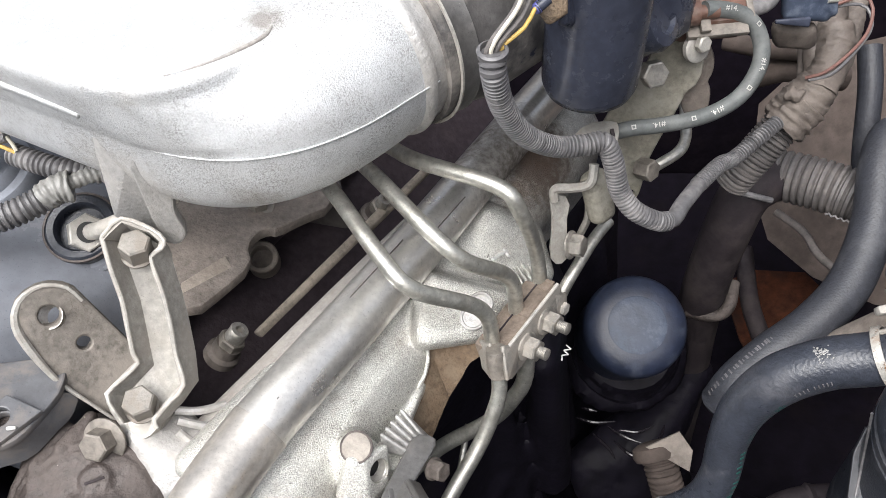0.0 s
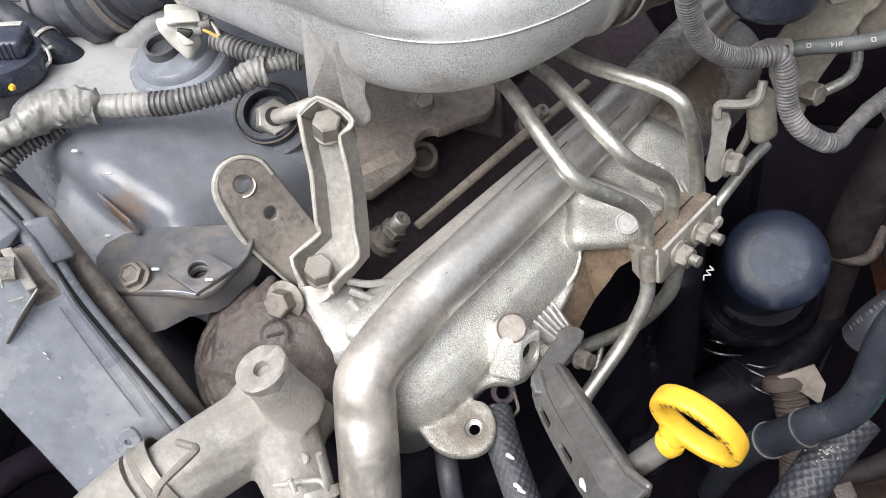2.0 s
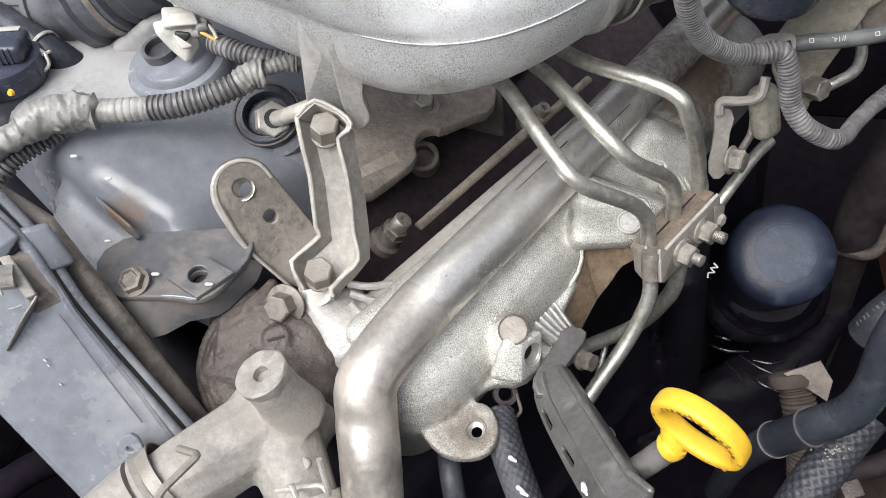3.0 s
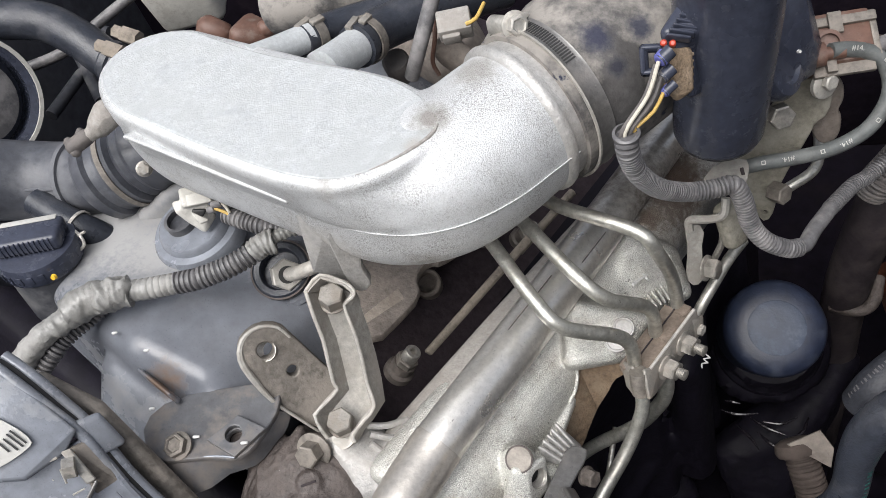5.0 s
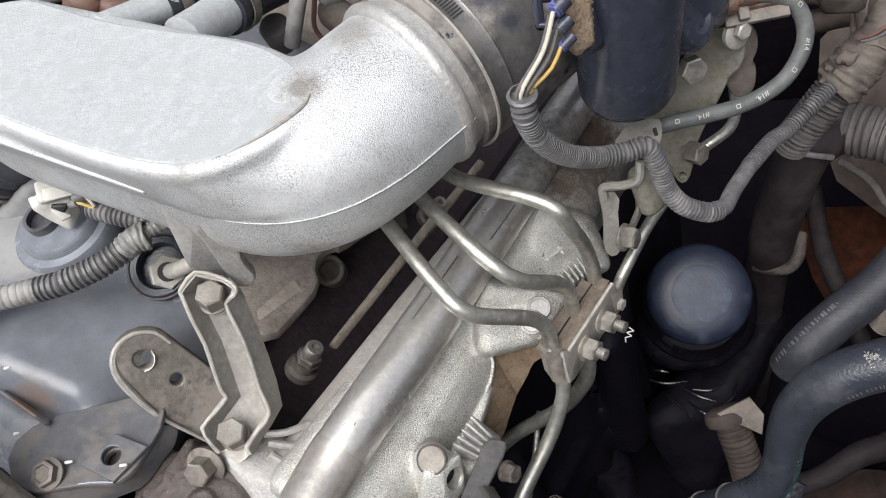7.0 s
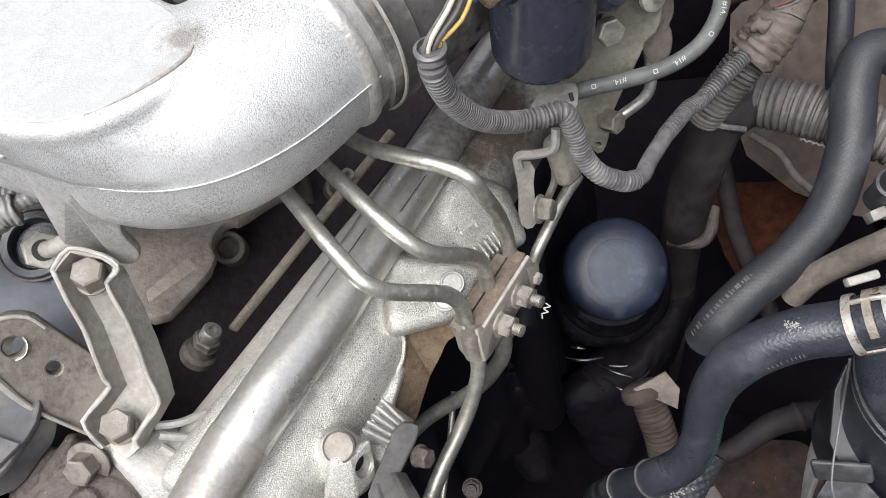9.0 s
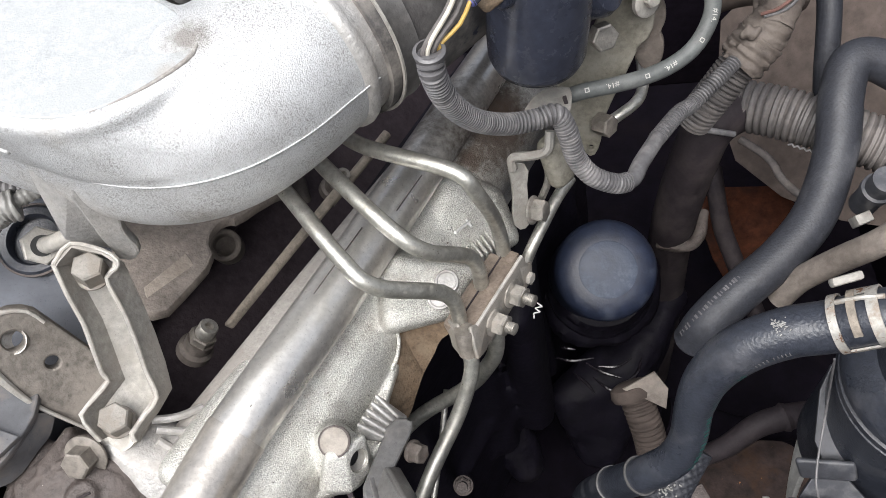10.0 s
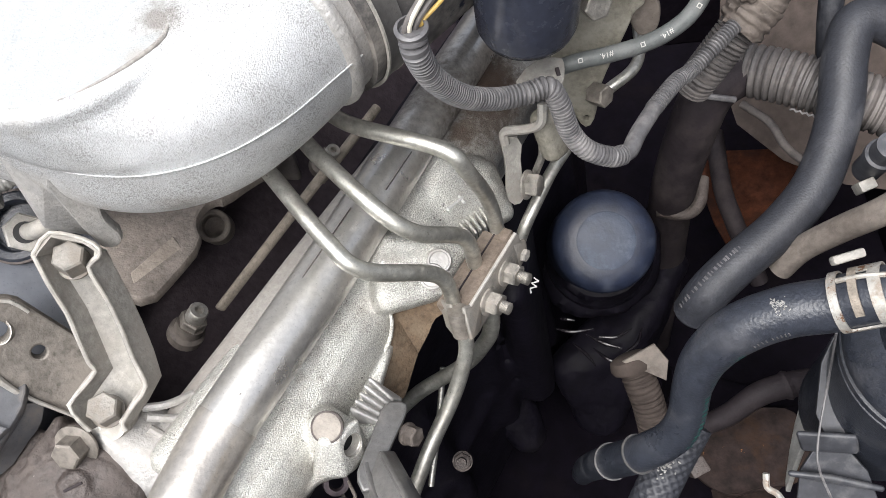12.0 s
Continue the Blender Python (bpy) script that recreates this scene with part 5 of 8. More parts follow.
for a in range(80, 124, 2):
    part("slot", box(on_band(a, 0.0513), (0.0009, 0.0070, 0.0005), wx * -math.sin(radians(a)) + wy * math.cos(radians(a)), on_band(a, 1) - CB, 0), "ink", wc)
SC, sd = V((-0.0267, 0.3664, 1.1575)), (V((-0.0153, 0.3578, 1.1600)) - V((-0.0378, 0.3760, 1.1504))).normalized()
part("saddle", box(on_band(62, 0.0520), (0.026, 0.013, 0.003), sd, on_band(62, 1) - CB, 0.0008), "plate", wc)
part("housing", hull([(SC - sd * 0.016, 0.0048), (SC, 0.0048), (SC - sd * 0.016 - V((0, 0, 0.003)), 0.005), (SC - V((0, 0, 0.003)), 0.005)]), "plate", wc)
bolt(wc, SC + sd * 0.003, sd + V((0.1, -0.5, 0.3)), 0.0105, 0.006, 0.0080, "plate", "screw", dish=True)

# brace between elbow leg and manifold
br = thing("elbow_brace", (-0.1405, 0.2314, 1.0180), "dusty grey cranked steel brace held by two bolts", "brace")
def ribbon(a, b, thick):
    """Folded sheet metal between two edge lines of the same count."""
    bm = bmesh.new()
    rows = [[bm.verts.new(V(p)) for p in q] for q in (a, b)]
    for k in range(len(a) - 1):
        bm.faces.new((rows[0][k], rows[0][k + 1], rows[1][k + 1], rows[1][k]))
    bmesh.ops.subdivide_edges(bm, edges=bm.edges[:], cuts=1, use_grid_fill=True, smooth=0.4)
    bmesh.ops.recalc_face_normals(bm, faces=bm.faces[:])
    bmesh.ops.solidify(bm, geom=bm.faces[:], thickness=thick)
    bmesh.ops.recalc_face_normals(bm, faces=bm.faces[:])
    return bm
RIM_L = [(-0.1588, 0.2508, 1.0610), (-0.1553, 0.2406, 1.0486), (-0.1524, 0.2322, 1.0325), (-0.1512, 0.2230, 1.0189), (-0.1502, 0.2161, 1.0084), (-0.1486, 0.2136, 1.0034), (-0.1554, 0.2055, 1.0008), (-0.1619, 0.1976, 0.9982), (-0.1589, 0.1920, 0.9918), (-0.1552, 0.1883, 0.9853)]
FOOT_L = [(-0.1564, 0.2587, 1.0509), (-0.1526, 0.2496, 1.0391), (-0.1494, 0.2407, 1.0225), (-0.1477, 0.2312, 1.0085), (-0.1465, 0.2233, 0.9972), (-0.1460, 0.2199, 0.9919), (-0.1527, 0.2117, 0.9891), (-0.1587, 0.2037, 0.9863), (-0.1571, 0.1987, 0.9809), (-0.1549, 0.1949, 0.9761)]
RIM_R = [(-0.1588, 0.2508, 1.0610), (-0.1565, 0.2525, 1.0629), (-0.1498, 0.2591, 1.0658), (-0.1367, 0.2592, 1.0580), (-0.1309, 0.2564, 1.0529), (-0.1324, 0.2533, 1.0498), (-0.1376, 0.2498, 1.0474), (-0.1358, 0.2442, 1.0402), (-0.1334, 0.2386, 1.0302), (-0.1313, 0.2296, 1.0164), (-0.1301, 0.2200, 1.0025), (-0.1269, 0.2094, 0.9898), (-0.1335, 0.2014, 0.9859), (-0.1403, 0.1929, 0.9817), (-0.1389, 0.1895, 0.9787)]
FOOT_R = [(-0.1564, 0.2587, 1.0509), (-0.1547, 0.2604, 1.0516), (-0.1500, 0.2641, 1.0529), (-0.1416, 0.2640, 1.0477), (-0.1345, 0.2627, 1.0407), (-0.1332, 0.2605, 1.0374), (-0.1328, 0.2577, 1.0339), (-0.1318, 0.2541, 1.0284), (-0.1302, 0.2490, 1.0177), (-0.1280, 0.2401, 1.0040), (-0.1259, 0.2296, 0.9905), (-0.1253, 0.2197, 0.9778), (-0.1325, 0.2086, 0.9730), (-0.1403, 0.1973, 0.9709), (-0.1415, 0.1932, 0.9694)]
part("side_flange", ribbon(RIM_L, FOOT_L, 0.0020), "plate_dusty", br)
part("side_flange", ribbon(RIM_R, FOOT_R, 0.0020), "plate_dusty", br)
# web gets paler steel than the flanges: the light on it is coloured in
part("web", ribbon([*FOOT_L[:6], *FOOT_L[7:]], [FOOT_R[4], FOOT_R[6], FOOT_R[8], FOOT_R[9], FOOT_R[10], FOOT_R[11], FOOT_R[12], FOOT_R[13], FOOT_R[14]], 0.0022), "plate", br, "pale dusty web, lit tone put into its colour")
part("web_end", ribbon([FOOT_L[0], FOOT_R[2], FOOT_R[3]], [(-0.1552, 0.2572, 1.0480), (-0.1463, 0.2581, 1.0435), FOOT_R[4]], 0.0020), "plate", br)
for q in (RIM_L, RIM_R):
    part("rim", sweep(spline(q), 0.0012, 8), "plate", br, "bright worn edge")
bolt(br, (-0.1471, 0.2539, 1.0440), (0.22, -0.16, 0.92), 0.0142, 0.0115, 0.0085, "jaw_steel")
bolt(br, (-0.1496, 0.1998, 0.9815), (0.20, -0.18, 0.92), 0.0148, 0.0110, 0.0090, "jaw_steel")
part("spacer", lathe([(0.0115, -0.016), (0.0118, -0.004), (0.0118, 0)], (-0.1535, 0.1981, 0.9742), (-0.05, -0.5, 0.85), 24), "plate", br)

# ---- intake manifold ----
mf = thing("intake_manifold", E(0.15, 0.03, 0.88), "rough cast aluminium intake manifold with bosses and fins", "intake manifold")
PA = V((0.79, -0.47, 0.40))
BORES = [((-0.0241, 0.1848, 0.9502), PA, 0.0068), ((-0.0500, 0.1424, 0.9322), (0.0, -0.1, 1), 0.0066)]
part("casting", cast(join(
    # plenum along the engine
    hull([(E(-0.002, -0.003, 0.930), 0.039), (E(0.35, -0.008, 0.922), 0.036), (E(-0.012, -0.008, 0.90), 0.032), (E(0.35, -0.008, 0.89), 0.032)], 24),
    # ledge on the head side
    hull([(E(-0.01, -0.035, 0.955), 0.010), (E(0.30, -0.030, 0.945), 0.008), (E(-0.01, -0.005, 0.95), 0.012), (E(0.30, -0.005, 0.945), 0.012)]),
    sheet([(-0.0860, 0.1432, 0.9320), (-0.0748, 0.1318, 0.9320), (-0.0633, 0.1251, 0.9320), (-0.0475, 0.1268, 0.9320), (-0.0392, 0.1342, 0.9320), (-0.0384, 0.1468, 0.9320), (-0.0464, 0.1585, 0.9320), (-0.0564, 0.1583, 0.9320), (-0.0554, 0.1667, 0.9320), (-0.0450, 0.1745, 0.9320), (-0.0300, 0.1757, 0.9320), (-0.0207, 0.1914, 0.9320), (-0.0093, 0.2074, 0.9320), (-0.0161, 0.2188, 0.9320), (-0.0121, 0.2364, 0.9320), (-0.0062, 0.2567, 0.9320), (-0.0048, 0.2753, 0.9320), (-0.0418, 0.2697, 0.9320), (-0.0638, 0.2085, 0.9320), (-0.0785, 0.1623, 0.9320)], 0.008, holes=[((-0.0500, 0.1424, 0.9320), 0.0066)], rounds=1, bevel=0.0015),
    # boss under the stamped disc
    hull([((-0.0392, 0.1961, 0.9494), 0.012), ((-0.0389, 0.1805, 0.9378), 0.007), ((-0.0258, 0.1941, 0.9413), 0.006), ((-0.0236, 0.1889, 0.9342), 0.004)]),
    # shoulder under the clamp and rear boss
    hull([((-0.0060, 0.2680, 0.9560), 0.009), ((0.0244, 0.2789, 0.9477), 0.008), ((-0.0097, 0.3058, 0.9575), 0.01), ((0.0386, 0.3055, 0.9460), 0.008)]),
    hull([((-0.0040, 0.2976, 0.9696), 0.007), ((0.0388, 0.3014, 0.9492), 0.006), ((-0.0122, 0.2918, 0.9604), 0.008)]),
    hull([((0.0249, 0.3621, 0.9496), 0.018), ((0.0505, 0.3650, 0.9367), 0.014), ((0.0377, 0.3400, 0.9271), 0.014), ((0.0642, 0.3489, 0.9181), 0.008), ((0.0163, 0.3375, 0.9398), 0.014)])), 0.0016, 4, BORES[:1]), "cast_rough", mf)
part("port_block", cast(hull([((-0.0298, 0.1838, 0.9592), 0.0016), ((-0.0212, 0.1955, 0.9560), 0.0016), ((-0.0206, 0.1825, 0.9393), 0.0016), ((-0.0292, 0.1708, 0.9425), 0.0016), ((-0.0370, 0.1840, 0.9600), 0.0040), ((-0.0425, 0.1730, 0.9440), 0.0040), ((-0.0420, 0.1900, 0.9350), 0.0040), ((-0.0250, 0.1960, 0.9380), 0.0030)]), 0.0010, 2, BORES[:1]), "cast_rough", mf, "square drilled port block")
part("brace_web", cast(hull([((-0.1497, 0.1879, 0.9603), 0.008), ((-0.1376, 0.1705, 0.9425), 0.010), ((-0.1174, 0.1818, 0.9421), 0.016), ((-0.1596, 0.1937, 0.9651), 0.006), ((-0.1367, 0.2055, 0.9527), 0.008)]), 0.0015, 4), "cast_smooth", mf)
part("port_disc", lathe([(0.0082, -0.006), (0.0082, -0.0002), (0.0076, 0.0004), (0.0001, 0.0004)], (-0.0346, 0.1901, 0.9650), (0.02, -0.40, 0.90), 32), "brown_plate", mf, "flush stamped disc")
# raised brown ring draws the shadow of the recess round the disc
part("disc_shade_ring", lathe([(0.0081, -0.001), (0.0088, 0.0000), (0.0081, 0.0003)], (-0.0346, 0.1901, 0.9650), (0.02, -0.40, 0.90), 32), "brown_cast", mf, "dark ring for the recess shadow")
def threaded_hole(at, axis, r, parent, taper=100):
    """Thread turns standing in a drilled bore."""
    p, h = [(r * 1.08, -0.0012), (r * 1.0, -0.0004)], -0.0004
    while h > -0.0055:
        w = r * (0.94 + h * taper)
        p += [(w, h - 0.0006), (w * 1.16, h - 0.0013)]
        h -= 0.0013
    part("thread", lathe([*p, (r * 1.08, h), (r * 1.08, -0.0012)], at, axis, 24), "thread", parent, "worn bright thread", angle=60)
threaded_hole(BORES[0][0], PA, 0.0064, mf, 50)
# black floor disc paints the shade at the bottom of the bore
part("bore_shade_disc", lathe([(0.0070, -0.0095), (0.0070, -0.0075), (0.0001, -0.0075)], BORES[0][0], PA, 20), "ink", mf, "black disc for the shade deep in the bore")
threaded_hole(BORES[1][0], (0.0, -0.1, 1), 0.0061, mf)
for k in range(5):
    q = k / 4
    a, b = V((-0.0219, 0.2103, 0.9522)).lerp(V((-0.0157, 0.2054, 0.9414)), 0), V((-0.0057, 0.2188, 0.9355))
    s0 = V((-0.0242, 0.2038, 0.9531)).lerp(V((-0.0167, 0.2246, 0.9432)), q)
    s1 = V((-0.0105, 0.1992, 0.9430)).lerp(V((-0.0060, 0.2159, 0.9335)), q)
    part("fin", hull([(s0, 0.0012), (s1, 0.0012), (s0 + V((0.002, -0.002, -0.012)), 0.002), (s1 + V((0.002, 0.004, -0.012)), 0.002)]), "cast_smooth", mf)
for k in range(6):
    s0 = V((0.0382, 0.3235, 0.9461)).lerp(V((0.0528, 0.3450, 0.9349)), k / 5)
    s1 = V((0.0440, 0.3158, 0.9439)).lerp(V((0.0586, 0.3337, 0.9327)), k / 5)
    part("fin", hull([(s0, 0.0011), (s1, 0.0011), (s0 - V((0, 0, 0.008)), 0.0015), (s1 - V((0, 0, 0.008)), 0.0015)]), "cast_rough", mf)
for q, r in (((0.0262, 0.2885, 0.9620), 0.0075), ((0.0215, 0.2800, 0.9590), 0.0080)):
    part("bolt_pad", lathe([(r, -0.010), (r, 0.0006), (r * 0.92, 0.0014), (r * 0.80, 0.0014), (r * 0.72, 0.0006), (0.0001, 0.0006)], q, (0.1, -0.4, 0.9), 28), "cast_smooth", mf, "round machined pad")
# thin wavy gasket edge and the brown wall below it
part("gasket_edge", crumple(curtain([(-0.0150, 0.2330, 0.9110), (-0.0158, 0.2410, 0.9250), (-0.0060, 0.2560, 0.9380), (-0.0056, 0.2686, 0.9490), (0.0040, 0.2730, 0.9500), (0.0120, 0.2762, 0.9475), (0.0246, 0.2690, 0.9450)], [(-0.0120, 0.2290, 0.8900), (-0.0060, 0.2330, 0.8920), (0.0000, 0.2440, 0.9000), (0.0060, 0.2540, 0.9100), (0.0140, 0.2620, 0.9220), (0.0200, 0.2660, 0.9320), (0.0262, 0.2660, 0.9400)], 0.003, 4), 0.0016, 70), "gasket", mf, "brown burnt gasket wall")

part("gasket_lip", sweep(spline([(0.0245, 0.2752, 0.9487), (0.0045, 0.2729, 0.9530), (-0.0065, 0.2703, 0.9525), (-0.0049, 0.2614, 0.9438), (-0.0079, 0.2506, 0.9355), (-0.0164, 0.2397, 0.9278), (-0.0156, 0.2301, 0.9200)]), 0.0013, 8), "cast_rough", mf)
part("mark_figure", join(sweep([(0.0312, 0.3287, 0.9559), (0.0403, 0.3417, 0.9492)], 0.0011, 6), sweep([(0.0374, 0.3438, 0.9491), (0.0414, 0.3366, 0.9499)], 0.001, 6)), "white", mf, "white paint tick")

# ---- large bright pipe over the manifold ----
bp = thing("bypass_pipe", E(0.1, 0, 0.97), "polished steel coolant pipe bending down at its front end", "pipe")
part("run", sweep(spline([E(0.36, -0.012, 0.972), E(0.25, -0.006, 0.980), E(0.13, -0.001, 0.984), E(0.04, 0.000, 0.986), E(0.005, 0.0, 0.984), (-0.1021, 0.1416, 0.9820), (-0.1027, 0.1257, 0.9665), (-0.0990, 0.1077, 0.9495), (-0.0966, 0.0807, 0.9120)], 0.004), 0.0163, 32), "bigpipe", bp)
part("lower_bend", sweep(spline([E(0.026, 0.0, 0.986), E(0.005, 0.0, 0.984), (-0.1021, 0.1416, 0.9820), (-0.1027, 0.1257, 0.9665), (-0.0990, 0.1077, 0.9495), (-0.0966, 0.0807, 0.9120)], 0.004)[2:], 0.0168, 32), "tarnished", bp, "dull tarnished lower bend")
part("tube_ledge", hull([(E(0.01, -0.048, 0.954), 0.004), (E(0.12, -0.040, 0.957), 0.004), (E(0.30, -0.026, 0.960), 0.004), (E(0.00, -0.01, 0.962), 0.006), (E(0.30, -0.012, 0.958), 0.006)]), "cast_dusty", bp)
for k0, w, off in ((0.03, 0.035, 0.35), (0.10, 0.05, -0.15), (0.17, 0.03, 0.55)):
    # scratches along the pipe's back
    part("scratch", sweep([E(k0 + w * q / 4, 0.0163 * math.sin(off), 0.9855 + 0.0162 * math.cos(off) - 0.012 * (k0 + w * q / 4 - 0.04)) for q in range(5)], 0.0004, 5), "brown_cast", bp, "dark scratch")
for k in range(3):
    part("rib", sweep(spline([(-0.1373, 0.2054, 0.9696), (-0.1259, 0.2085, 0.9645), (-0.1148, 0.2167, 0.9582)]) if k == 0 else (spline([(-0.1351, 0.2009, 0.9668), (-0.1248, 0.2018, 0.9605), (-0.1178, 0.2052, 0.9545)]) if k == 1 else spline([(-0.1339, 0.1953, 0.9649), (-0.1273, 0.1925, 0.9582), (-0.1226, 0.1923, 0.9528)])), 0.0024, 8), "cast_smooth", mf)

# ---- valley between head and manifold: dipped rod and bleeders ----
rd = thing("valley_rod", (-0.0933, 0.3350, 0.9331), "rusty tan metal strip running down the valley", "strip")
part("bar", hull([((-0.1209, 0.2874, 0.9280), 0.0019), ((-0.0518, 0.3909, 0.9363), 0.0019), ((-0.1190, 0.2876, 0.9250), 0.0019), ((-0.0491, 0.3894, 0.9344), 0.0019)]), "rod", rd)
part("second_bar", sweep([(-0.0595, 0.3792, 0.9300), (-0.0203, 0.4367, 0.9351)], 0.0035, 10), "rod", rd)
def bleeder(at, axis, s=1.0):
    b = thing("bleed_screw", at, "dusty glow plug terminal with a hollow tip", "terminal", "terminals in the valley")
    part("base", lathe([(0.0115 * s, -0.024), (0.0115 * s, -0.018), (0.009 * s, -0.016), (0.009 * s, -0.008)], at, axis, 24), "brown_steel", b)
    bolt(b, V(at) - V(axis).normalized() * 0.009, axis, 0.015 * s, 0.007, 0.0, "brown_plate", "nut")
    part("tip", lathe([(0.0062 * s, -0.004), (0.0062 * s, 0.006), (0.0055 * s, 0.007), (0.0028 * s, 0.007), (0.0028 * s, 0.003)], at, axis, 20), "bolt", b)
bleeder((-0.1278, 0.2737, 0.9433), (0.601, 0.154, 0.785))
bleeder((-0.0510, 0.3948, 0.9390), (0.5, -0.2, 0.8), 0.8)

# ---- three fuel lines, their clamp and the lower lines ----
def line(label, pts, r=0.0046, bend=0.014):
    return single("fuel_line", sweep(spline(pts, 0.003), r, 16), "tube", label, "fuel line", "bent steel fuel lines")
line("bent bright steel fuel line that drops into the clamp", [(-0.0287, 0.3503, 1.0325), (-0.0085, 0.3314, 1.0381), (0.0373, 0.3107, 1.0384), (0.0497, 0.3051, 1.0235), (0.0586, 0.3114, 0.9843), (0.0624, 0.3042, 0.9486)])
line("bent steel fuel line passing under the elbow", [(-0.0417, 0.3329, 1.0342), (-0.0262, 0.3085, 1.0438), (0.0043, 0.2770, 1.0360), (0.0218, 0.2709, 1.0215), (0.0436, 0.2844, 0.9918), (0.0475, 0.2850, 0.9560)])
line("bent steel fuel line with a long flat run", [(-0.0662, 0.3218, 1.0354), (-0.0499, 0.2978, 1.0440), (-0.0215, 0.2615, 1.0356), (-0.0038, 0.2488, 1.0250), (0.0289, 0.2624, 0.9906), (0.0346, 0.2603, 0.9557)])
cb = thing("line_clamp", (0.0523, 0.2860, 0.9494), "dusty two-piece steel clamp block for the fuel lines", "clamp")
JD = (V((0.0721, 0.2987, 0.9719)) - V((0.0418, 0.2505, 0.9700))).normalized()
JZ = V((-0.16, 0.10, 0.95))
JZ = (JZ - JD * JZ.dot(JD)).normalized()
JN = JD.cross(JZ).normalized()
J0 = V((0.0565, 0.2750, 0.9640))
part("inner_jaw", join(box(J0 - JN * 0.0072 - JZ * 0.0080, (0.0600, 0.0120, 0.0170), JD, JZ, 0.0014), box(J0 - JN * 0.0072 + JD * 0.008 - JZ * 0.0006, (0.0150, 0.0080, 0.0036), JD, JZ, 0.0010), box(J0 - JN * 0.0070 + JD * 0.0275 - JZ * 0.0006, (0.0090, 0.0070, 0.0036), JD, JZ, 0.0010)), "brown_dust", cb, "brown dust-caked jaw")
part("back_jaw", box(J0 - JN * 0.0175 - JZ * 0.0075 - JD * 0.001, (0.0560, 0.0090, 0.0150), JD, JZ, 0.0016), "brown_dust", cb, "dusty inner strap")
part("outer_jaw", join(box(J0 + JN * 0.0004 - JZ * 0.0085, (0.0600, 0.0026, 0.0230), JD, JZ, 0.0009), hull([(J0 + JD * 0.024 - JZ * 0.002 + JN * 0.0006, 0.0014), (J0 + JD * 0.022 - JZ * 0.020 + JN * 0.0006, 0.0014), (J0 + JD * 0.033 - JZ * 0.010 + JN * 0.0006, 0.0014), (J0 + JD * 0.030 - JZ * 0.021 + JN * 0.0006, 0.0014)])), "jaw_steel", cb, "pressed steel outer jaw")
part("jaw_lip", sweep([J0 - JD * 0.029 + JZ * 0.0032 + JN * 0.0004, J0 + JD * 0.029 + JZ * 0.0032 + JN * 0.0004], 0.0012, 8), "plate", cb, "bright worn lip")
part("joint_line", sweep([J0 - JD * 0.020 - JN * 0.0130 + JZ * 0.0004, J0 + JD * 0.028 - JN * 0.0130 + JZ * 0.0004], 0.0006, 6), "loom_black", cb, "dark joint line")
part("lug_strap", hull([((0.0262, 0.2648, 0.9570), 0.0014), ((0.0330, 0.2560, 0.9660), 0.0014), ((0.0290, 0.2540, 0.9465), 0.0014), ((0.0350, 0.2440, 0.9500), 0.0014)]), "jaw_steel", cb, "pale folded strap")
part("lug_collar", lathe([(0.0050, -0.010), (0.0062, -0.010), (0.0064, 0.006), (0.0058, 0.008), (0.0050, 0.008)], (0.0372, 0.2500, 0.9600), V((0.0361, 0.2553, 0.9709)) - V((0.0389, 0.2440, 0.9400)), 20), "brown_plate", cb, "brown sleeve round the line")
part("lug_side", hull([((0.0405, 0.2515, 0.9700), 0.0014), ((0.0430, 0.2405, 0.9560), 0.0014), ((0.0480, 0.2600, 0.9600), 0.0014), ((0.0470, 0.2500, 0.9480), 0.0014)]), "jaw_steel", cb)
for along_jaw, stud_end in ((0.0100, 0.0065), (-0.0114, 0.0055)):
    bolt(cb, J0 + JD * along_jaw - JZ * 0.0095 + JN * 0.0016, JN, 0.0120, 0.0072, 0.0090, "bolt", "nut", stud_end)
bolt(cb, J0 + JD * 0.0275 - JZ * 0.0165 + JN * 0.0016, JN, 0.0075, 0.0028, 0.0, "plate_dusty", "rivet")
single("fuel_line", sweep(bends([(0.0364, 0.2576, 0.9464), (0.0389, 0.2468, 0.9303), (0.0282, 0.2301, 0.9019), (0.0105, 0.2040, 0.8860), (-0.0044, 0.1793, 0.8647)], 0.02), 0.0048, 16), "tube", "bright steel fuel line running down from the clamp", "fuel line", "bent steel fuel lines")
single("fuel_line", sweep(bends([(0.0541, 0.2670, 0.9448), (0.0532, 0.2606, 0.9199), (0.0356, 0.2615, 0.8739), (-0.0068, 0.2540, 0.8430), (-0.0304, 0.2414, 0.8187)], 0.02), 0.0052, 16), "tube", "steel fuel line curling behind the others below the clamp", "fuel line", "bent steel fuel lines")
single("fuel_line", sweep(bends([(0.0136, 0.2709, 0.8462), (0.0082, 0.2410, 0.8265), (-0.0016, 0.2013, 0.8004)], 0.02), 0.0022, 10), "tube", "thin dark return line beside the fuel lines", "fuel line", "bent steel fuel lines")
single("side_line", sweep(bends([(0.1094, 0.3856, 0.9321), (0.0986, 0.3712, 0.9295), (0.0790, 0.3397, 0.9162), (0.0724, 0.3297, 0.9041)], 0.01), 0.0042, 12), "tube", "dusty steel line running along the manifold edge", "pipe")
single("upper_line", sweep(bends([(0.1308, 0.4130, 0.9484), (0.1400, 0.4139, 0.9565), (0.1583, 0.4255, 0.9600), (0.1646, 0.4424, 0.9587), (0.1663, 0.4874, 0.9648)], 0.012), 0.004, 12), "tube", "short bright steel line bent upward behind the bracket", "pipe")

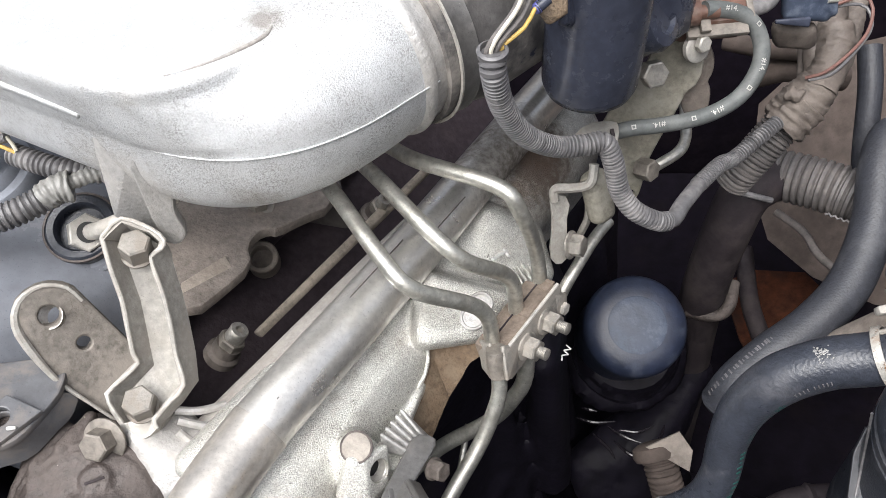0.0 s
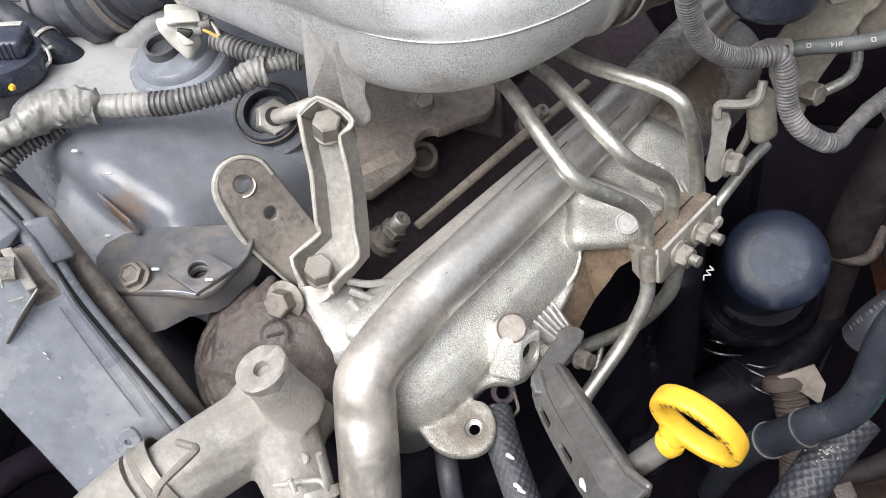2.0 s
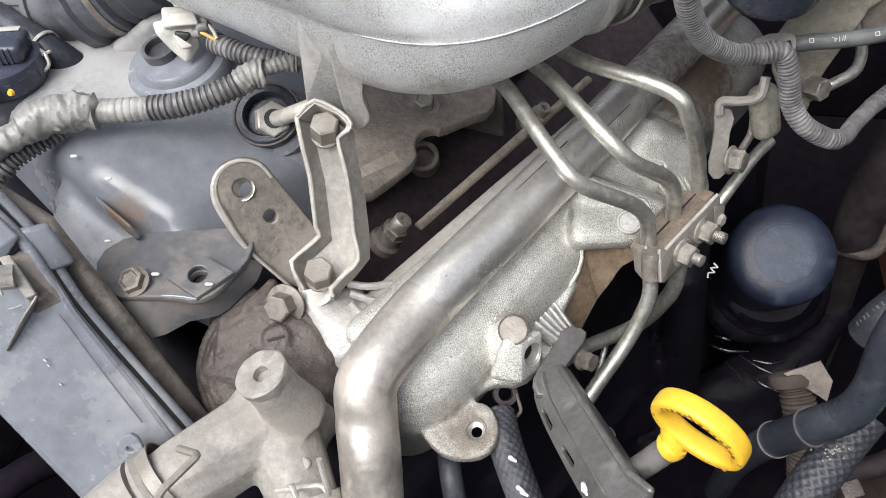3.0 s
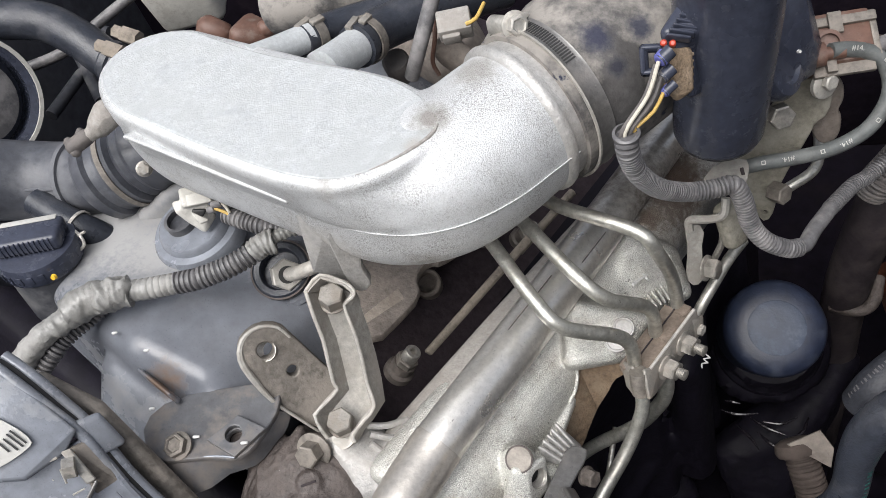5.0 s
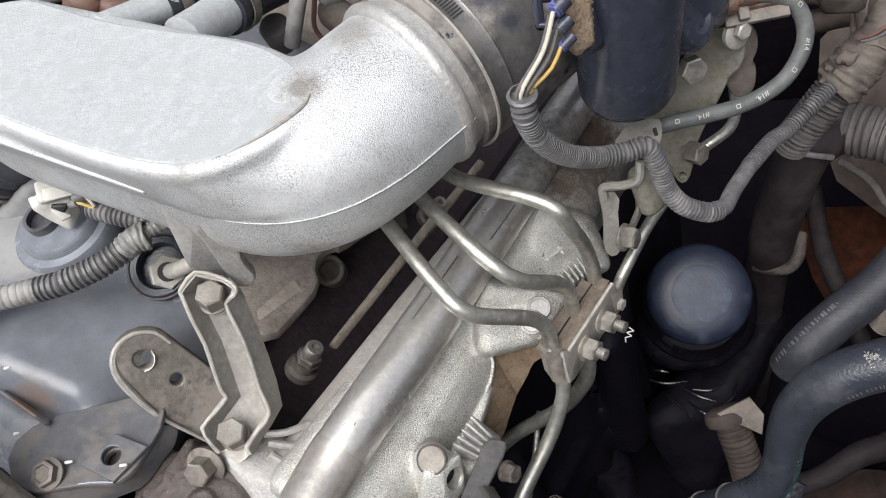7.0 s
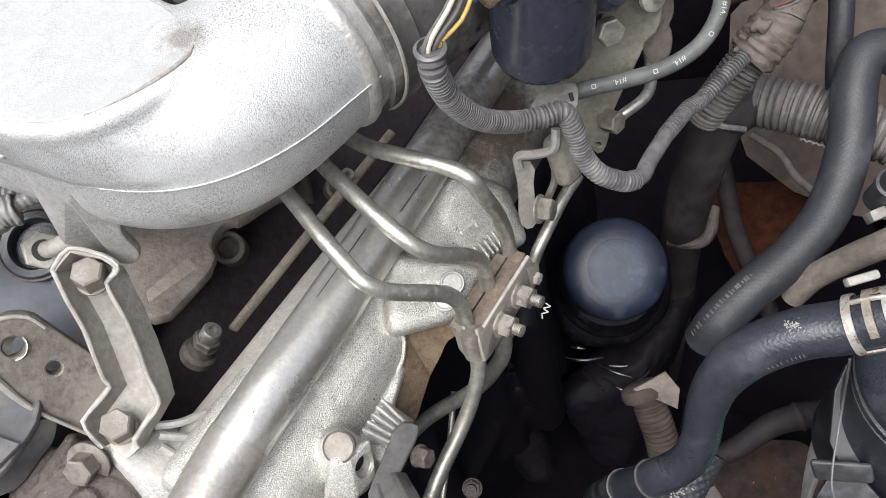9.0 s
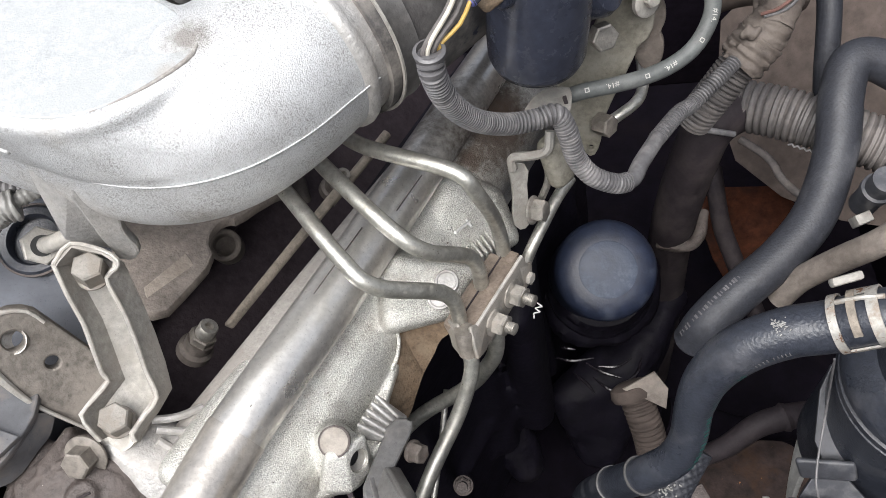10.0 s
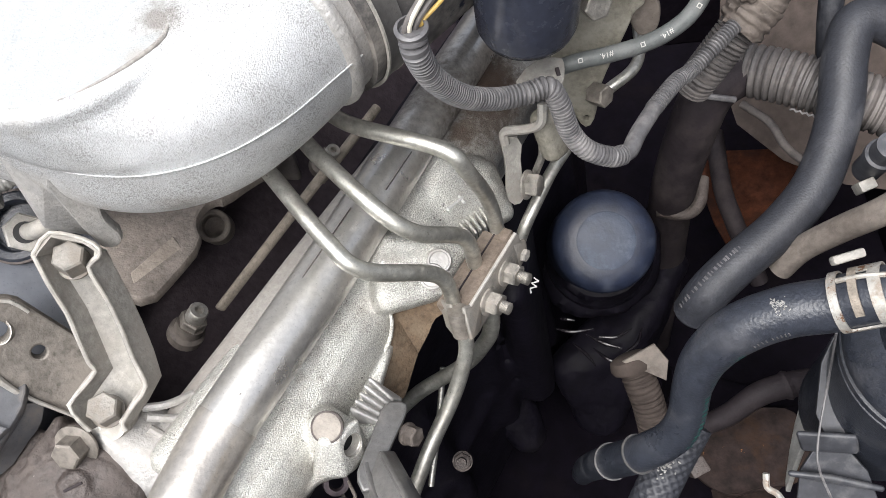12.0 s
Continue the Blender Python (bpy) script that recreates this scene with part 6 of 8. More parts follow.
# dark thumbnail stroke of paint on the far wall
MK = [(0.0818, 0.3289, 0.8637), (0.0861, 0.3262, 0.8614), (0.0795, 0.3249, 0.8612), (0.0838, 0.3227, 0.8580), (0.0780, 0.3216, 0.8579), (0.0782, 0.3184, 0.8545)]
mk_c = sum((V(q) for q in MK), V((0, 0, 0))) / len(MK)
MK = [mk_c + (V(q) - mk_c) * 0.8 for q in MK]
single("paint_mark", join(*[sweep([a, b], 0.0006, 6) for a, b in zip(MK, MK[1:])]), "white", "white paint squiggle on the dark block", "paint mark")

# ---- switching valve canister with its bracket ----
cn2 = thing("valve_canister", (0.0867, 0.3722, 1.0408), "blue-black plastic valve canister with a side plug", "canister")
CC = V((0.0868, 0.3688, 1.060))
part("can", lathe([(0.010, -0.002), (0.0205, 0.0), (0.0250, 0.003), (0.0268, 0.008), (0.0274, 0.03), (0.0282, 0.085), (0.0286, 0.16)], CC, (0.02, -0.05, 1), 48), "plastic", cn2)
part("side_drum", lathe([(0.020, -0.022), (0.0225, -0.016), (0.0225, -0.002), (0.020, 0.002), (0.014, 0.003), (0.012, 0.001), (0.0001, 0.001)], (0.1235, 0.3892, 1.0963), (0.80, -0.35, 0.42), 40), "plastic", cn2)
part("cap_step", hull([((0.0778, 0.3808, 1.1294), 0.004), ((0.0779, 0.3822, 1.1568), 0.004), ((0.0892, 0.3826, 1.1071), 0.004), ((0.0981, 0.3921, 1.1180), 0.004), ((0.0973, 0.3939, 1.1459), 0.004), ((0.0883, 0.4273, 1.1094), 0.008)]), "plastic", cn2)
part("cap_rib", hull([((0.1011, 0.3837, 1.1143), 0.003), ((0.1116, 0.3902, 1.1118), 0.003), ((0.1075, 0.3952, 1.1434), 0.005), ((0.1031, 0.3946, 1.1445), 0.004)]), "plastic", cn2)
part("drum_neck", hull([((0.1117, 0.3891, 1.0780), 0.012), ((0.1162, 0.4140, 1.1221), 0.02), ((0.1268, 0.4154, 1.0800), 0.022)]), "plastic", cn2)
part("raised_mark", sweep([V((0.1088, 0.3810, 1.1096)).lerp(V((0.1090, 0.3611, 1.0808)), k / 24) + V((0.0012 * ((k * 7) % 3 - 1), 0, 0)) for k in range(25)], 0.0006, 5), "loom_dark", cn2)
part("paint_dot", lathe([(0.0012, -0.001), (0.001, 0.0006)], (0.1308, 0.3869, 1.1050), (0.5, -0.6, 0.4), 8), "white", cn2)
px_, pz_ = V((0.85, 0.30, 0.05)), V((0.15, -0.5, 0.85))
plug = part("plug", cast(join(hull([((0.0585, 0.3394, 1.1631), 0.004), ((0.0706, 0.3421, 1.1610), 0.004), ((0.0763, 0.3502, 1.1456), 0.005), ((0.0609, 0.3373, 1.1541), 0.004), ((0.0700, 0.3586, 1.1674), 0.005), ((0.0827, 0.3669, 1.1564), 0.005)]),
    hull([((0.0691, 0.3427, 1.1488), 0.003), ((0.0693, 0.3327, 1.1279), 0.003), ((0.0771, 0.3661, 1.1314), 0.005), ((0.0756, 0.3532, 1.1153), 0.005)])), 0.0012, 3), "plastic", cn2)
def frame_box(cs, r, parent, name, material):
    part(name, join(*[hull([(a, r), (b, r)]) for a, b in zip(cs, cs[1:] + cs[:1])]), material, parent)
frame_box([(0.0460, 0.3290, 1.1634), (0.0545, 0.3289, 1.1629), (0.0540, 0.3222, 1.1526), (0.0464, 0.3224, 1.1528)], 0.0013, plug, "shroud_lip", "plastic")
frame_box([(0.0463, 0.3354, 1.1577), (0.0544, 0.3369, 1.1561), (0.0539, 0.3287, 1.1473), (0.0468, 0.3273, 1.1486)], 0.0024, plug, "shroud", "plastic")
part("plug_face", cast(hull([((0.0607, 0.3334, 1.1538), 0.004), ((0.0678, 0.3355, 1.1529), 0.003), ((0.0683, 0.3260, 1.1375), 0.003), ((0.0627, 0.3235, 1.1349), 0.003), ((0.0587, 0.3244, 1.1409), 0.003)]), 0.0012, 2), "clay", plug, "dust-caked plug face")
for k in range(6):
    q = V((0.0692, 0.3375, 1.1494)).lerp(V((0.0689, 0.3289, 1.1342)), k / 5)
    part("face_tooth", box(q, (0.0045, 0.0016, 0.002), px_, pz_, 0.0004), "clay", plug)
for q, mm, r in (((0.0548, 0.3196, 1.1622), "blue_plastic", 0.0040), ((0.0565, 0.3126, 1.1469), "blue_plastic", 0.0027), ((0.0555, 0.3169, 1.1533), "loom", 0.0036)):
    part("wire_seal", lathe([(r, -0.004), (r, 0.0), (r * 0.7, 0.001)], q, (-0.45, -0.55, -0.15), 16), mm, plug)
    part("wire_boot", lathe([(r * 0.95, 0.0), (r * 0.95, 0.007)], q, (0.6, 0.45, 0.3), 16), "plastic", plug)
for q in ((0.0565, 0.3292, 1.1651), (0.0609, 0.3281, 1.1653)):
    part("latch_pip", lathe([(0.0017, -0.004), (0.0017, 0.001), (0.001, 0.0018)], q, (0, -0.6, 0.7), 12), "red_plastic", plug)
for k in range(6):
    a, b = V((0.0585, 0.3338, 1.1667)).lerp(V((0.0670, 0.3477, 1.1706)), k / 5), V((0.0690, 0.3343, 1.1634)).lerp(V((0.0782, 0.3506, 1.1636)), k / 5)
    part("top_rib", hull([(a, 0.0009), (b, 0.0009), (a + V((0, 0.001, -0.003)), 0.0012), (b + V((0, 0.001, -0.003)), 0.0012)]), "plastic", plug)
lead = thing("valve_loom", (0.0674, 0.3331, 1.0499), "grey corrugated loom looping from the canister plug", "wiring loom")
for a, b, mm, r in (((0.0540, 0.3182, 1.1627), (0.0372, 0.2914, 1.1411), "cream_wire", 0.0011), ((0.0550, 0.3165, 1.1544), (0.0392, 0.2932, 1.1392), "loom_dark", 0.0014), ((0.0559, 0.3117, 1.1478), (0.0405, 0.2947, 1.1373), "ochre_wire", 0.0010), ((0.0526, 0.3184, 1.1607), (0.0353, 0.2915, 1.1405), "loom_dark", 0.0013)):
    part("wire", tube([a, V(a).lerp(V(b), 0.5) + V((0.003, 0.0, 0.001)), b, V(b) + V((0.001, 0.004, -0.02))], r, 8), mm, lead)
part("conduit", corrugated([(0.0376, 0.2931, 1.1384), (0.0380, 0.2906, 1.1284), (0.0415, 0.3016, 1.1003), (0.0516, 0.3175, 1.0696), (0.0673, 0.3318, 1.0489), (0.0836, 0.3379, 1.0440), (0.0950, 0.3416, 1.0429), (0.1011, 0.3406, 1.0308), (0.1069, 0.3393, 1.0080), (0.1161, 0.3355, 0.9952), (0.1303, 0.3367, 0.9846), (0.1390, 0.3417, 0.9789)], 0.0062, 0.0025), "loom", lead)
part("plain_sleeve", tube([(0.1361, 0.3403, 0.9802), (0.1429, 0.3452, 0.9776), (0.1496, 0.3588, 0.9754), (0.1634, 0.3818, 0.9714)], 0.0053, 16), "loom", lead)
part("conduit", corrugated([(0.1627, 0.3811, 0.9711), (0.1805, 0.4046, 0.9673), (0.1942, 0.4225, 0.9564), (0.2115, 0.4381, 0.9603), (0.2270, 0.4524, 0.9635)], 0.0056, 0.0025), "loom", lead)
part("mouth", lathe([(0.0068, -0.002), (0.0072, 0.001), (0.0055, 0.002), (0.0055, -0.001)], (0.0376, 0.2931, 1.1384), (0.0, -0.1, 1), 24), "loom", lead)

bk = thing("valve_bracket", (0.1360, 0.4133, 0.9905), "dusty cast bracket carrying the canister and hoses", "bracket")
part("web", sheet([(0.1036, 0.4197, 0.9985), (0.1230, 0.4219, 1.0213), (0.1345, 0.4240, 1.0600), (0.1430, 0.4224, 1.0623), (0.1568, 0.4198, 1.0600), (0.1588, 0.4190, 1.0463), (0.1580, 0.4173, 1.0270), (0.1505, 0.4173, 1.0195), (0.1493, 0.4166, 1.0140), (0.1446, 0.4146, 1.0012), (0.1370, 0.4108, 0.9826), (0.1313, 0.4064, 0.9666), (0.1289, 0.3991, 0.9461), (0.1247, 0.3961, 0.9375), (0.1200, 0.3983, 0.9416), (0.1109, 0.4064, 0.9598), (0.1031, 0.4130, 0.9757)], 0.005, holes=[((0.1242, 0.3996, 0.9445), 0.0030)], rounds=1, bevel=0.0014, towards=(0.2, -0.7, 0.6)), "olive_cast", bk, "olive-tan stained bracket plate")
part("rear_flange", sheet([(0.1583, 0.4341, 1.0457), (0.1670, 0.4318, 1.0366), (0.1688, 0.4302, 1.0252), (0.1655, 0.4294, 1.0161), (0.1693, 0.4276, 1.0093), (0.1687, 0.4248, 0.9956), (0.1628, 0.4243, 0.9899), (0.1559, 0.4262, 0.9933), (0.1492, 0.4321, 1.0161)], 0.006, rounds=2, bevel=0.0015, towards=(0.2, -0.7, 0.6)), "dirt", bk, "brown wavy rear flange")
bolt(bk, (0.1232, 0.3868, 1.0565), (0.3, -0.8, 0.35), 0.014, 0.008, 0.0, "bolt")
bolt(bk, (0.1562, 0.4325, 1.0403), (0.3, -0.8, 0.35), 0.012, 0.006, 0.009, "bolt")
bolt(bk, (0.1281, 0.4031, 0.9662), (0.6, -0.6, 0.3), 0.013, 0.012, 0.0, "brown_plate")
# loom clip, pressed stay and wire hook
st = thing("loom_stay", (0.0773, 0.3526, 0.9678), "bent steel stay bolted to the manifold end", "stay")
part("blade", sheet([(0.0675, 0.3580, 0.9847), (0.0798, 0.3613, 0.9795), (0.0771, 0.3528, 0.9618), (0.0816, 0.3437, 0.9430), (0.0739, 0.3411, 0.9360), (0.0680, 0.3422, 0.9435), (0.0706, 0.3497, 0.9665)], 0.003, rounds=1), "plate_dusty", st)
part("crank", sweep(bends([(0.0701, 0.3551, 0.9824), (0.0688, 0.3582, 0.9908), (0.0832, 0.3555, 0.9934), (0.0924, 0.3545, 0.9978), (0.0932, 0.3612, 1.0084)], 0.006), 0.0030, 8), "plate_dusty", st)
part("clip_body", hull([((0.0926, 0.3644, 0.9900), 0.0072), ((0.0984, 0.3583, 0.9680), 0.0072), ((0.0966, 0.3674, 0.9900), 0.0072), ((0.1024, 0.3613, 0.9680), 0.0068)], 20), "olive_cast", st, "rounded olive-grey clip body")
part("wire", sweep(bends([(0.0921, 0.3704, 0.9783), (0.0929, 0.3619, 0.9603), (0.0874, 0.3584, 0.9463)], 0.006), 0.0026, 8), "bolt", st)
bolt(st, (0.0808, 0.3462, 0.9509), (0.85, -0.35, 0.25), 0.013, 0.008, 0.0095, "bolt")
lcp = thing("loom_clip", (0.0874, 0.3734, 1.0300), "bent dusty loom clip under the corrugated loom", "clip")
part("plate", sheet([(0.0769, 0.3558, 1.0300), (0.0874, 0.3734, 1.0300), (0.1046, 0.3760, 1.0300), (0.1061, 0.3692, 1.0300), (0.1041, 0.3562, 1.0300), (0.1013, 0.3565, 1.0300), (0.0991, 0.3643, 1.0300), (0.0897, 0.3592, 1.0300)], 0.003, rounds=1, bevel=0.0008), "plate_dusty", lcp)
part("slot", box((0.1023, 0.3639, 1.0300), (0.0022, 0.0050, 0.0040), (1, 0.2, 0), (0, -0.4, 0.9), 0.0004), "loom_black", lcp, "dark slot")

# printed vacuum hose
vh = thing("vacuum_hose", (0.1478, 0.3789, 1.0285), "grey rubber vacuum hose with white #14 printing", "hose")
VH = [(0.0985, 0.3800, 1.0140), (0.1078, 0.3794, 1.0185), (0.1173, 0.3802, 1.0205), (0.1310, 0.3826, 1.0202), (0.1494, 0.3858, 1.0215), (0.1651, 0.3907, 1.0237), (0.1789, 0.3966, 1.0300), (0.1879, 0.4051, 1.0388), (0.1914, 0.4133, 1.0492), (0.1875, 0.4204, 1.0613), (0.1773, 0.4227, 1.0706), (0.1624, 0.4209, 1.0757), (0.1540, 0.4178, 1.0776)]
part("hose_body", tube(VH, 0.0049, 20), "hose_grey", vh)
vhl = spline(VH, 0.001)
def print_on(parent, text, pts, at, r, size, material, flip=False, facing=(0.15, -0.65, 0.75)):
    """Flat lettering laid along a hose, on its side towards `facing`."""
    i = min(int(at * len(pts)), len(pts) - 3)
    d = (pts[i + 2] - pts[i]).normalized() * (-1 if flip else 1)
    f = V(facing)
    f = (f - d * f.dot(d)).normalized()
    cu = bpy.data.curves.new("tmp", "FONT")
    cu.body, cu.size, cu.align_x, cu.align_y = text, size, "CENTER", "CENTER"
    cu.extrude = 0.00015
    me = baked(new("tmp", cu))
    y = f.cross(d)
    o = pts[i] + f * (r + 0.0002)
    me.transform(Matrix(((d.x, y.x, f.x, o.x), (d.y, y.y, f.y, o.y), (d.z, y.z, f.z, o.z), (0, 0, 0, 1))))
    return part("printing", me, material, parent, smooth=False)
def along(pts, place):
    """The share of the way along pts that lies nearest to a place."""
    return min(range(len(pts)), key=lambda i: (pts[i] - V(place)).length) / len(pts)
for place, tx in (((0.1158, 0.3789, 1.0200), "box"), ((0.1313, 0.3827, 1.0201), "#14."), ((0.1511, 0.3863, 1.0212), "box"), ((0.1658, 0.3911, 1.0238), "#14."), ((0.1840, 0.3999, 1.0334), "box"), ((0.1903, 0.4094, 1.0439), "#14."), ((0.1844, 0.4210, 1.0642), "box"), ((0.1683, 0.4211, 1.0739), "#14.")):
    at = along(vhl, place)
    if tx == "#14.":
        print_on(vh, tx, vhl, at, 0.0049, 0.0044, "label", flip=True)
    else:
        i = int(at * len(vhl))
        d = (vhl[i + 2] - vhl[i]).normalized()
        f = V((0.15, -0.65, 0.75))
        f = (f - d * f.dot(d)).normalized()
        s = f.cross(d)
        o = vhl[i] + f * 0.0051
        part("printing", join(*[box(o + a, sz, d, f, 0) for a, sz in ((d * 0.0011, (0.0005, 0.0026, 0.0003)), (-d * 0.0011, (0.0005, 0.0026, 0.0003)), (s * 0.0011, (0.0026, 0.0005, 0.0003)), (-s * 0.0011, (0.0026, 0.0005, 0.0003)))]), "label", vh, smooth=False)
vs = thing("vacuum_valve", (0.1607, 0.4241, 1.0684), "small brown plastic vacuum switching valve", "valve")
VZ = V((0.05, -0.45, 0.9))
part("body", box(V((0.1599, 0.4363, 1.0676)), (0.040, 0.034, 0.024), (0.98, 0.14, -0.03), VZ, 0.003), "brown_plastic", vs)
part("nozzle", lathe([(0.008, -0.016), (0.0075, -0.006), (0.0042, -0.005), (0.0042, 0.006)], (0.1564, 0.4182, 1.0757), (0.98, 0.14, -0.03), 20), "brown_plastic", vs)
part("boss_ring", lathe([(0.0085, -0.004), (0.0085, 0.0008), (0.006, 0.0012), (0.006, -0.002)], (0.1536, 0.4232, 1.0793), (0.0, -0.6, 0.75), 24), "brown_plastic", vs)
part("bracket", join(box(V((0.1630, 0.4155, 1.0648)), (0.036, 0.008, 0.004), (0.98, 0.14, -0.03), VZ, 0.0006), box(V((0.1636, 0.4396, 1.0833)), (0.036, 0.006, 0.004), (0.98, 0.14, -0.03), VZ, 0.0006), box(V((0.1804, 0.4363, 1.0710)), (0.004, 0.03, 0.016), (0.98, 0.14, -0.03), VZ, 0.0006), box(V((0.1550, 0.4146, 1.0708)), (0.006, 0.012, 0.003), (0.98, 0.14, -0.03), VZ, 0.0006), box(V((0.1576, 0.4348, 1.0856)), (0.008, 0.014, 0.003), (0.98, 0.14, -0.03), VZ, 0.0006)), "brown_plate", vs)
bolt(vs, (0.1565, 0.4317, 1.0429), (0.2, -0.8, 0.4), 0.010, 0.005, 0.008, "bolt")
single("vacuum_hose", tube([(0.1812, 0.4276, 1.0704), (0.1960, 0.4398, 1.0682), (0.2081, 0.4667, 1.0717)], 0.0049, 16), "loom", "short grey rubber hose on the vacuum valve", "hose")

vp = thing("valve_plug", (0.2315, 0.4621, 1.0477), "blue-grey plastic plug on the vacuum valve", "plug")
part("shell", cast(join(hull([((0.2153, 0.4586, 1.0474), 0.004), ((0.2396, 0.4617, 1.0432), 0.004), ((0.2125, 0.4626, 1.0623), 0.004), ((0.2375, 0.4651, 1.0561), 0.004), ((0.2232, 0.4830, 1.0408), 0.005), ((0.2458, 0.4839, 1.0376), 0.005)]), hull([((0.2278, 0.4629, 1.0626), 0.003), ((0.2414, 0.4664, 1.0593), 0.003), ((0.2435, 0.4602, 1.0467), 0.003), ((0.2459, 0.4765, 1.0445), 0.003)])), 0.0014, 2), "filter", vp)
part("lip", hull([((0.2085, 0.4540, 1.0446), 0.0015), ((0.2281, 0.4544, 1.0415), 0.0015), ((0.2281, 0.4554, 1.0451), 0.0015)]), "plastic", vp)
part("body", hull([((0.2145, 0.4651, 1.0331), 0.005), ((0.2339, 0.4657, 1.0302), 0.005), ((0.2196, 0.4685, 1.0218), 0.006), ((0.2367, 0.4694, 1.0195), 0.006)]), "tape_dark", vp)
part("seal", lathe([(0.0035, -0.004), (0.0035, 0.002), (0.002, 0.003)], (0.2415, 0.4609, 1.0571), (0.9, 0.1, 0.0), 14), "white_plastic", vp)
single("mount_washer", join(lathe([(0.009, -0.003), (0.009, 0.0), (0.0075, 0.001)], (0.1532, 0.4124, 1.0550), (0.5, -0.75, 0.35), 24), hexagon((0.1544, 0.4109, 1.0589), (0.5, -0.75, 0.35), 0.009, 0.004)), "plate", "pale bolt and washer on the valve bracket", "bolt")

# ---- oil filter ----
of = thing("oil_filter", (0.142, 0.398, 0.70), "dark blue-black spin-on oil filter with a domed end", "oil filter")
FA, FX = V((0.143, 0.392, 0.800)), V((0.03, -0.50, 0.86))
part("can", lathe([(0.042, -0.11), (0.043, -0.016), (0.0428, -0.011), (0.0415, -0.0065), (0.039, -0.003), (0.0355, -0.0006), (0.031, 0.0010), (0.026, 0.0019), (0.0235, 0.0022)], FA, FX, 64), "filter_dark", of)
part("end_face", lathe([(0.0242, 0.0008), (0.0240, 0.0022), (0.0228, 0.0026), (0.016, 0.0029), (0.008, 0.0031), (0.0001, 0.0031)], FA, FX, 64), "filter", of, "mottled paler end face")
fb = thing("filter_bracket", (0.15, 0.33, 0.62), "black oily filter housing under the oil filter", "housing")
def grimy(balls, seed):
    """An oily lump of casting with uneven, dripping relief."""
    bm = hull(balls, 12)
    me = cast(bm, 0.004, 1)
    bm = bmesh.new()
    bm.from_mesh(me)
    bpy.data.meshes.remove(me)
    for v in bm.verts:
        v.co += V((seed, 0, 0))
    crumple(crumple(bm, 0.0035, 34), 0.0014, 150)
    for v in bm.verts:
        v.co -= V((seed, 0, 0))
    return bm
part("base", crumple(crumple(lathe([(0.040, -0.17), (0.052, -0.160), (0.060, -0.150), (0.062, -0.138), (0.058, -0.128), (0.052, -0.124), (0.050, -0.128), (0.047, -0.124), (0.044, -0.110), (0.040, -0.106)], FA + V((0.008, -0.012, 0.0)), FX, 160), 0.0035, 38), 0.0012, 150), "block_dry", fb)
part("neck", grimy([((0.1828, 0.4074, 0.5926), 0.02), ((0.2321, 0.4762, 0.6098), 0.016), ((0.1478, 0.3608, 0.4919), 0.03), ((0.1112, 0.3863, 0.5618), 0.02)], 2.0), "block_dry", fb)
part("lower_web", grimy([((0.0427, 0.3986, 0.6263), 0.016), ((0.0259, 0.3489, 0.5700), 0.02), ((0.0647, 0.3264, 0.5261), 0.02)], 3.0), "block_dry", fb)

OIL = ([(0.0997, 0.3794, 0.6680), (0.1162, 0.3749, 0.6680), (0.1356, 0.3767, 0.6680)],
    [(0.1055, 0.3898, 0.6680), (0.1198, 0.3865, 0.6680)],
    [(0.1279, 0.3719, 0.6680), (0.1434, 0.3613, 0.6680), (0.1591, 0.3550, 0.6680)],
    [(0.1334, 0.3568, 0.6680), (0.1461, 0.3445, 0.6680), (0.1603, 0.3385, 0.6680)],
    [(0.1394, 0.3679, 0.6680), (0.1559, 0.3667, 0.6680), (0.1711, 0.3741, 0.6680)],
    [(0.1150, 0.3633, 0.6680), (0.1279, 0.3494, 0.6680), (0.1337, 0.3387, 0.6680)],
    [(0.1608, 0.3497, 0.6680), (0.1738, 0.3591, 0.6680), (0.1806, 0.3744, 0.6680)])
for pts in OIL:
    part("oil_run", sweep(spline(pts, 0.002), lambda u, m: 0.0005 + 0.0013 * math.sin(math.pi * min(1, u)), 8), "wet_oil", fb, "wet oil run")

# ---- harnesses and big conduits ----
hn = thing("main_harness", (0.2307, 0.4596, 0.9510), "taped main wiring harness with corrugated branches", "wiring loom")
part("conduit", corrugated([(0.2451, 0.4750, 0.9538), (0.2305, 0.4657, 0.9369), (0.2166, 0.4593, 0.9159), (0.2088, 0.4593, 0.8985)], 0.0145, 0.0034, 0.1), "loom_dark", hn)
part("tape_wrap", wrap([(0.2577, 0.4774, 0.9784), (0.2473, 0.4699, 0.9659), (0.2350, 0.4629, 0.9528)], 0.0155, 0.009, 0.02), "tape_dark", hn)
part("tape_wrap", wrap([(0.2683, 0.5086, 1.0045), (0.2649, 0.4894, 0.9918), (0.2547, 0.4710, 0.9768)], 0.0125, 0.009, 0.02), "tape_dark", hn)
part("tape_knot", crumple(melted(cast(join(*[hull([(V((0.2312, 0.4600, 0.9800)) + V((0.0030 * k, -0.0008 * k, 0.0018 * (k % 2))), 0.0030), (V((0.2352, 0.4630, 0.9832)) + V((0.0030 * k, -0.0010 * k, -0.0012 * (k % 2))), 0.0024)]) for k in range(3)]), 0.0010, 2)), 0.0008, 300), "tape_dark", hn, "loose folded tape end")
part("tape_collar", crumple(wrap([(0.2480, 0.4705, 0.9668), (0.2400, 0.4655, 0.9580), (0.2340, 0.4622, 0.9515)], 0.0172, 0.006, 0.03), 0.0016, 160), "tape_dark", hn, "crumpled tape collar")
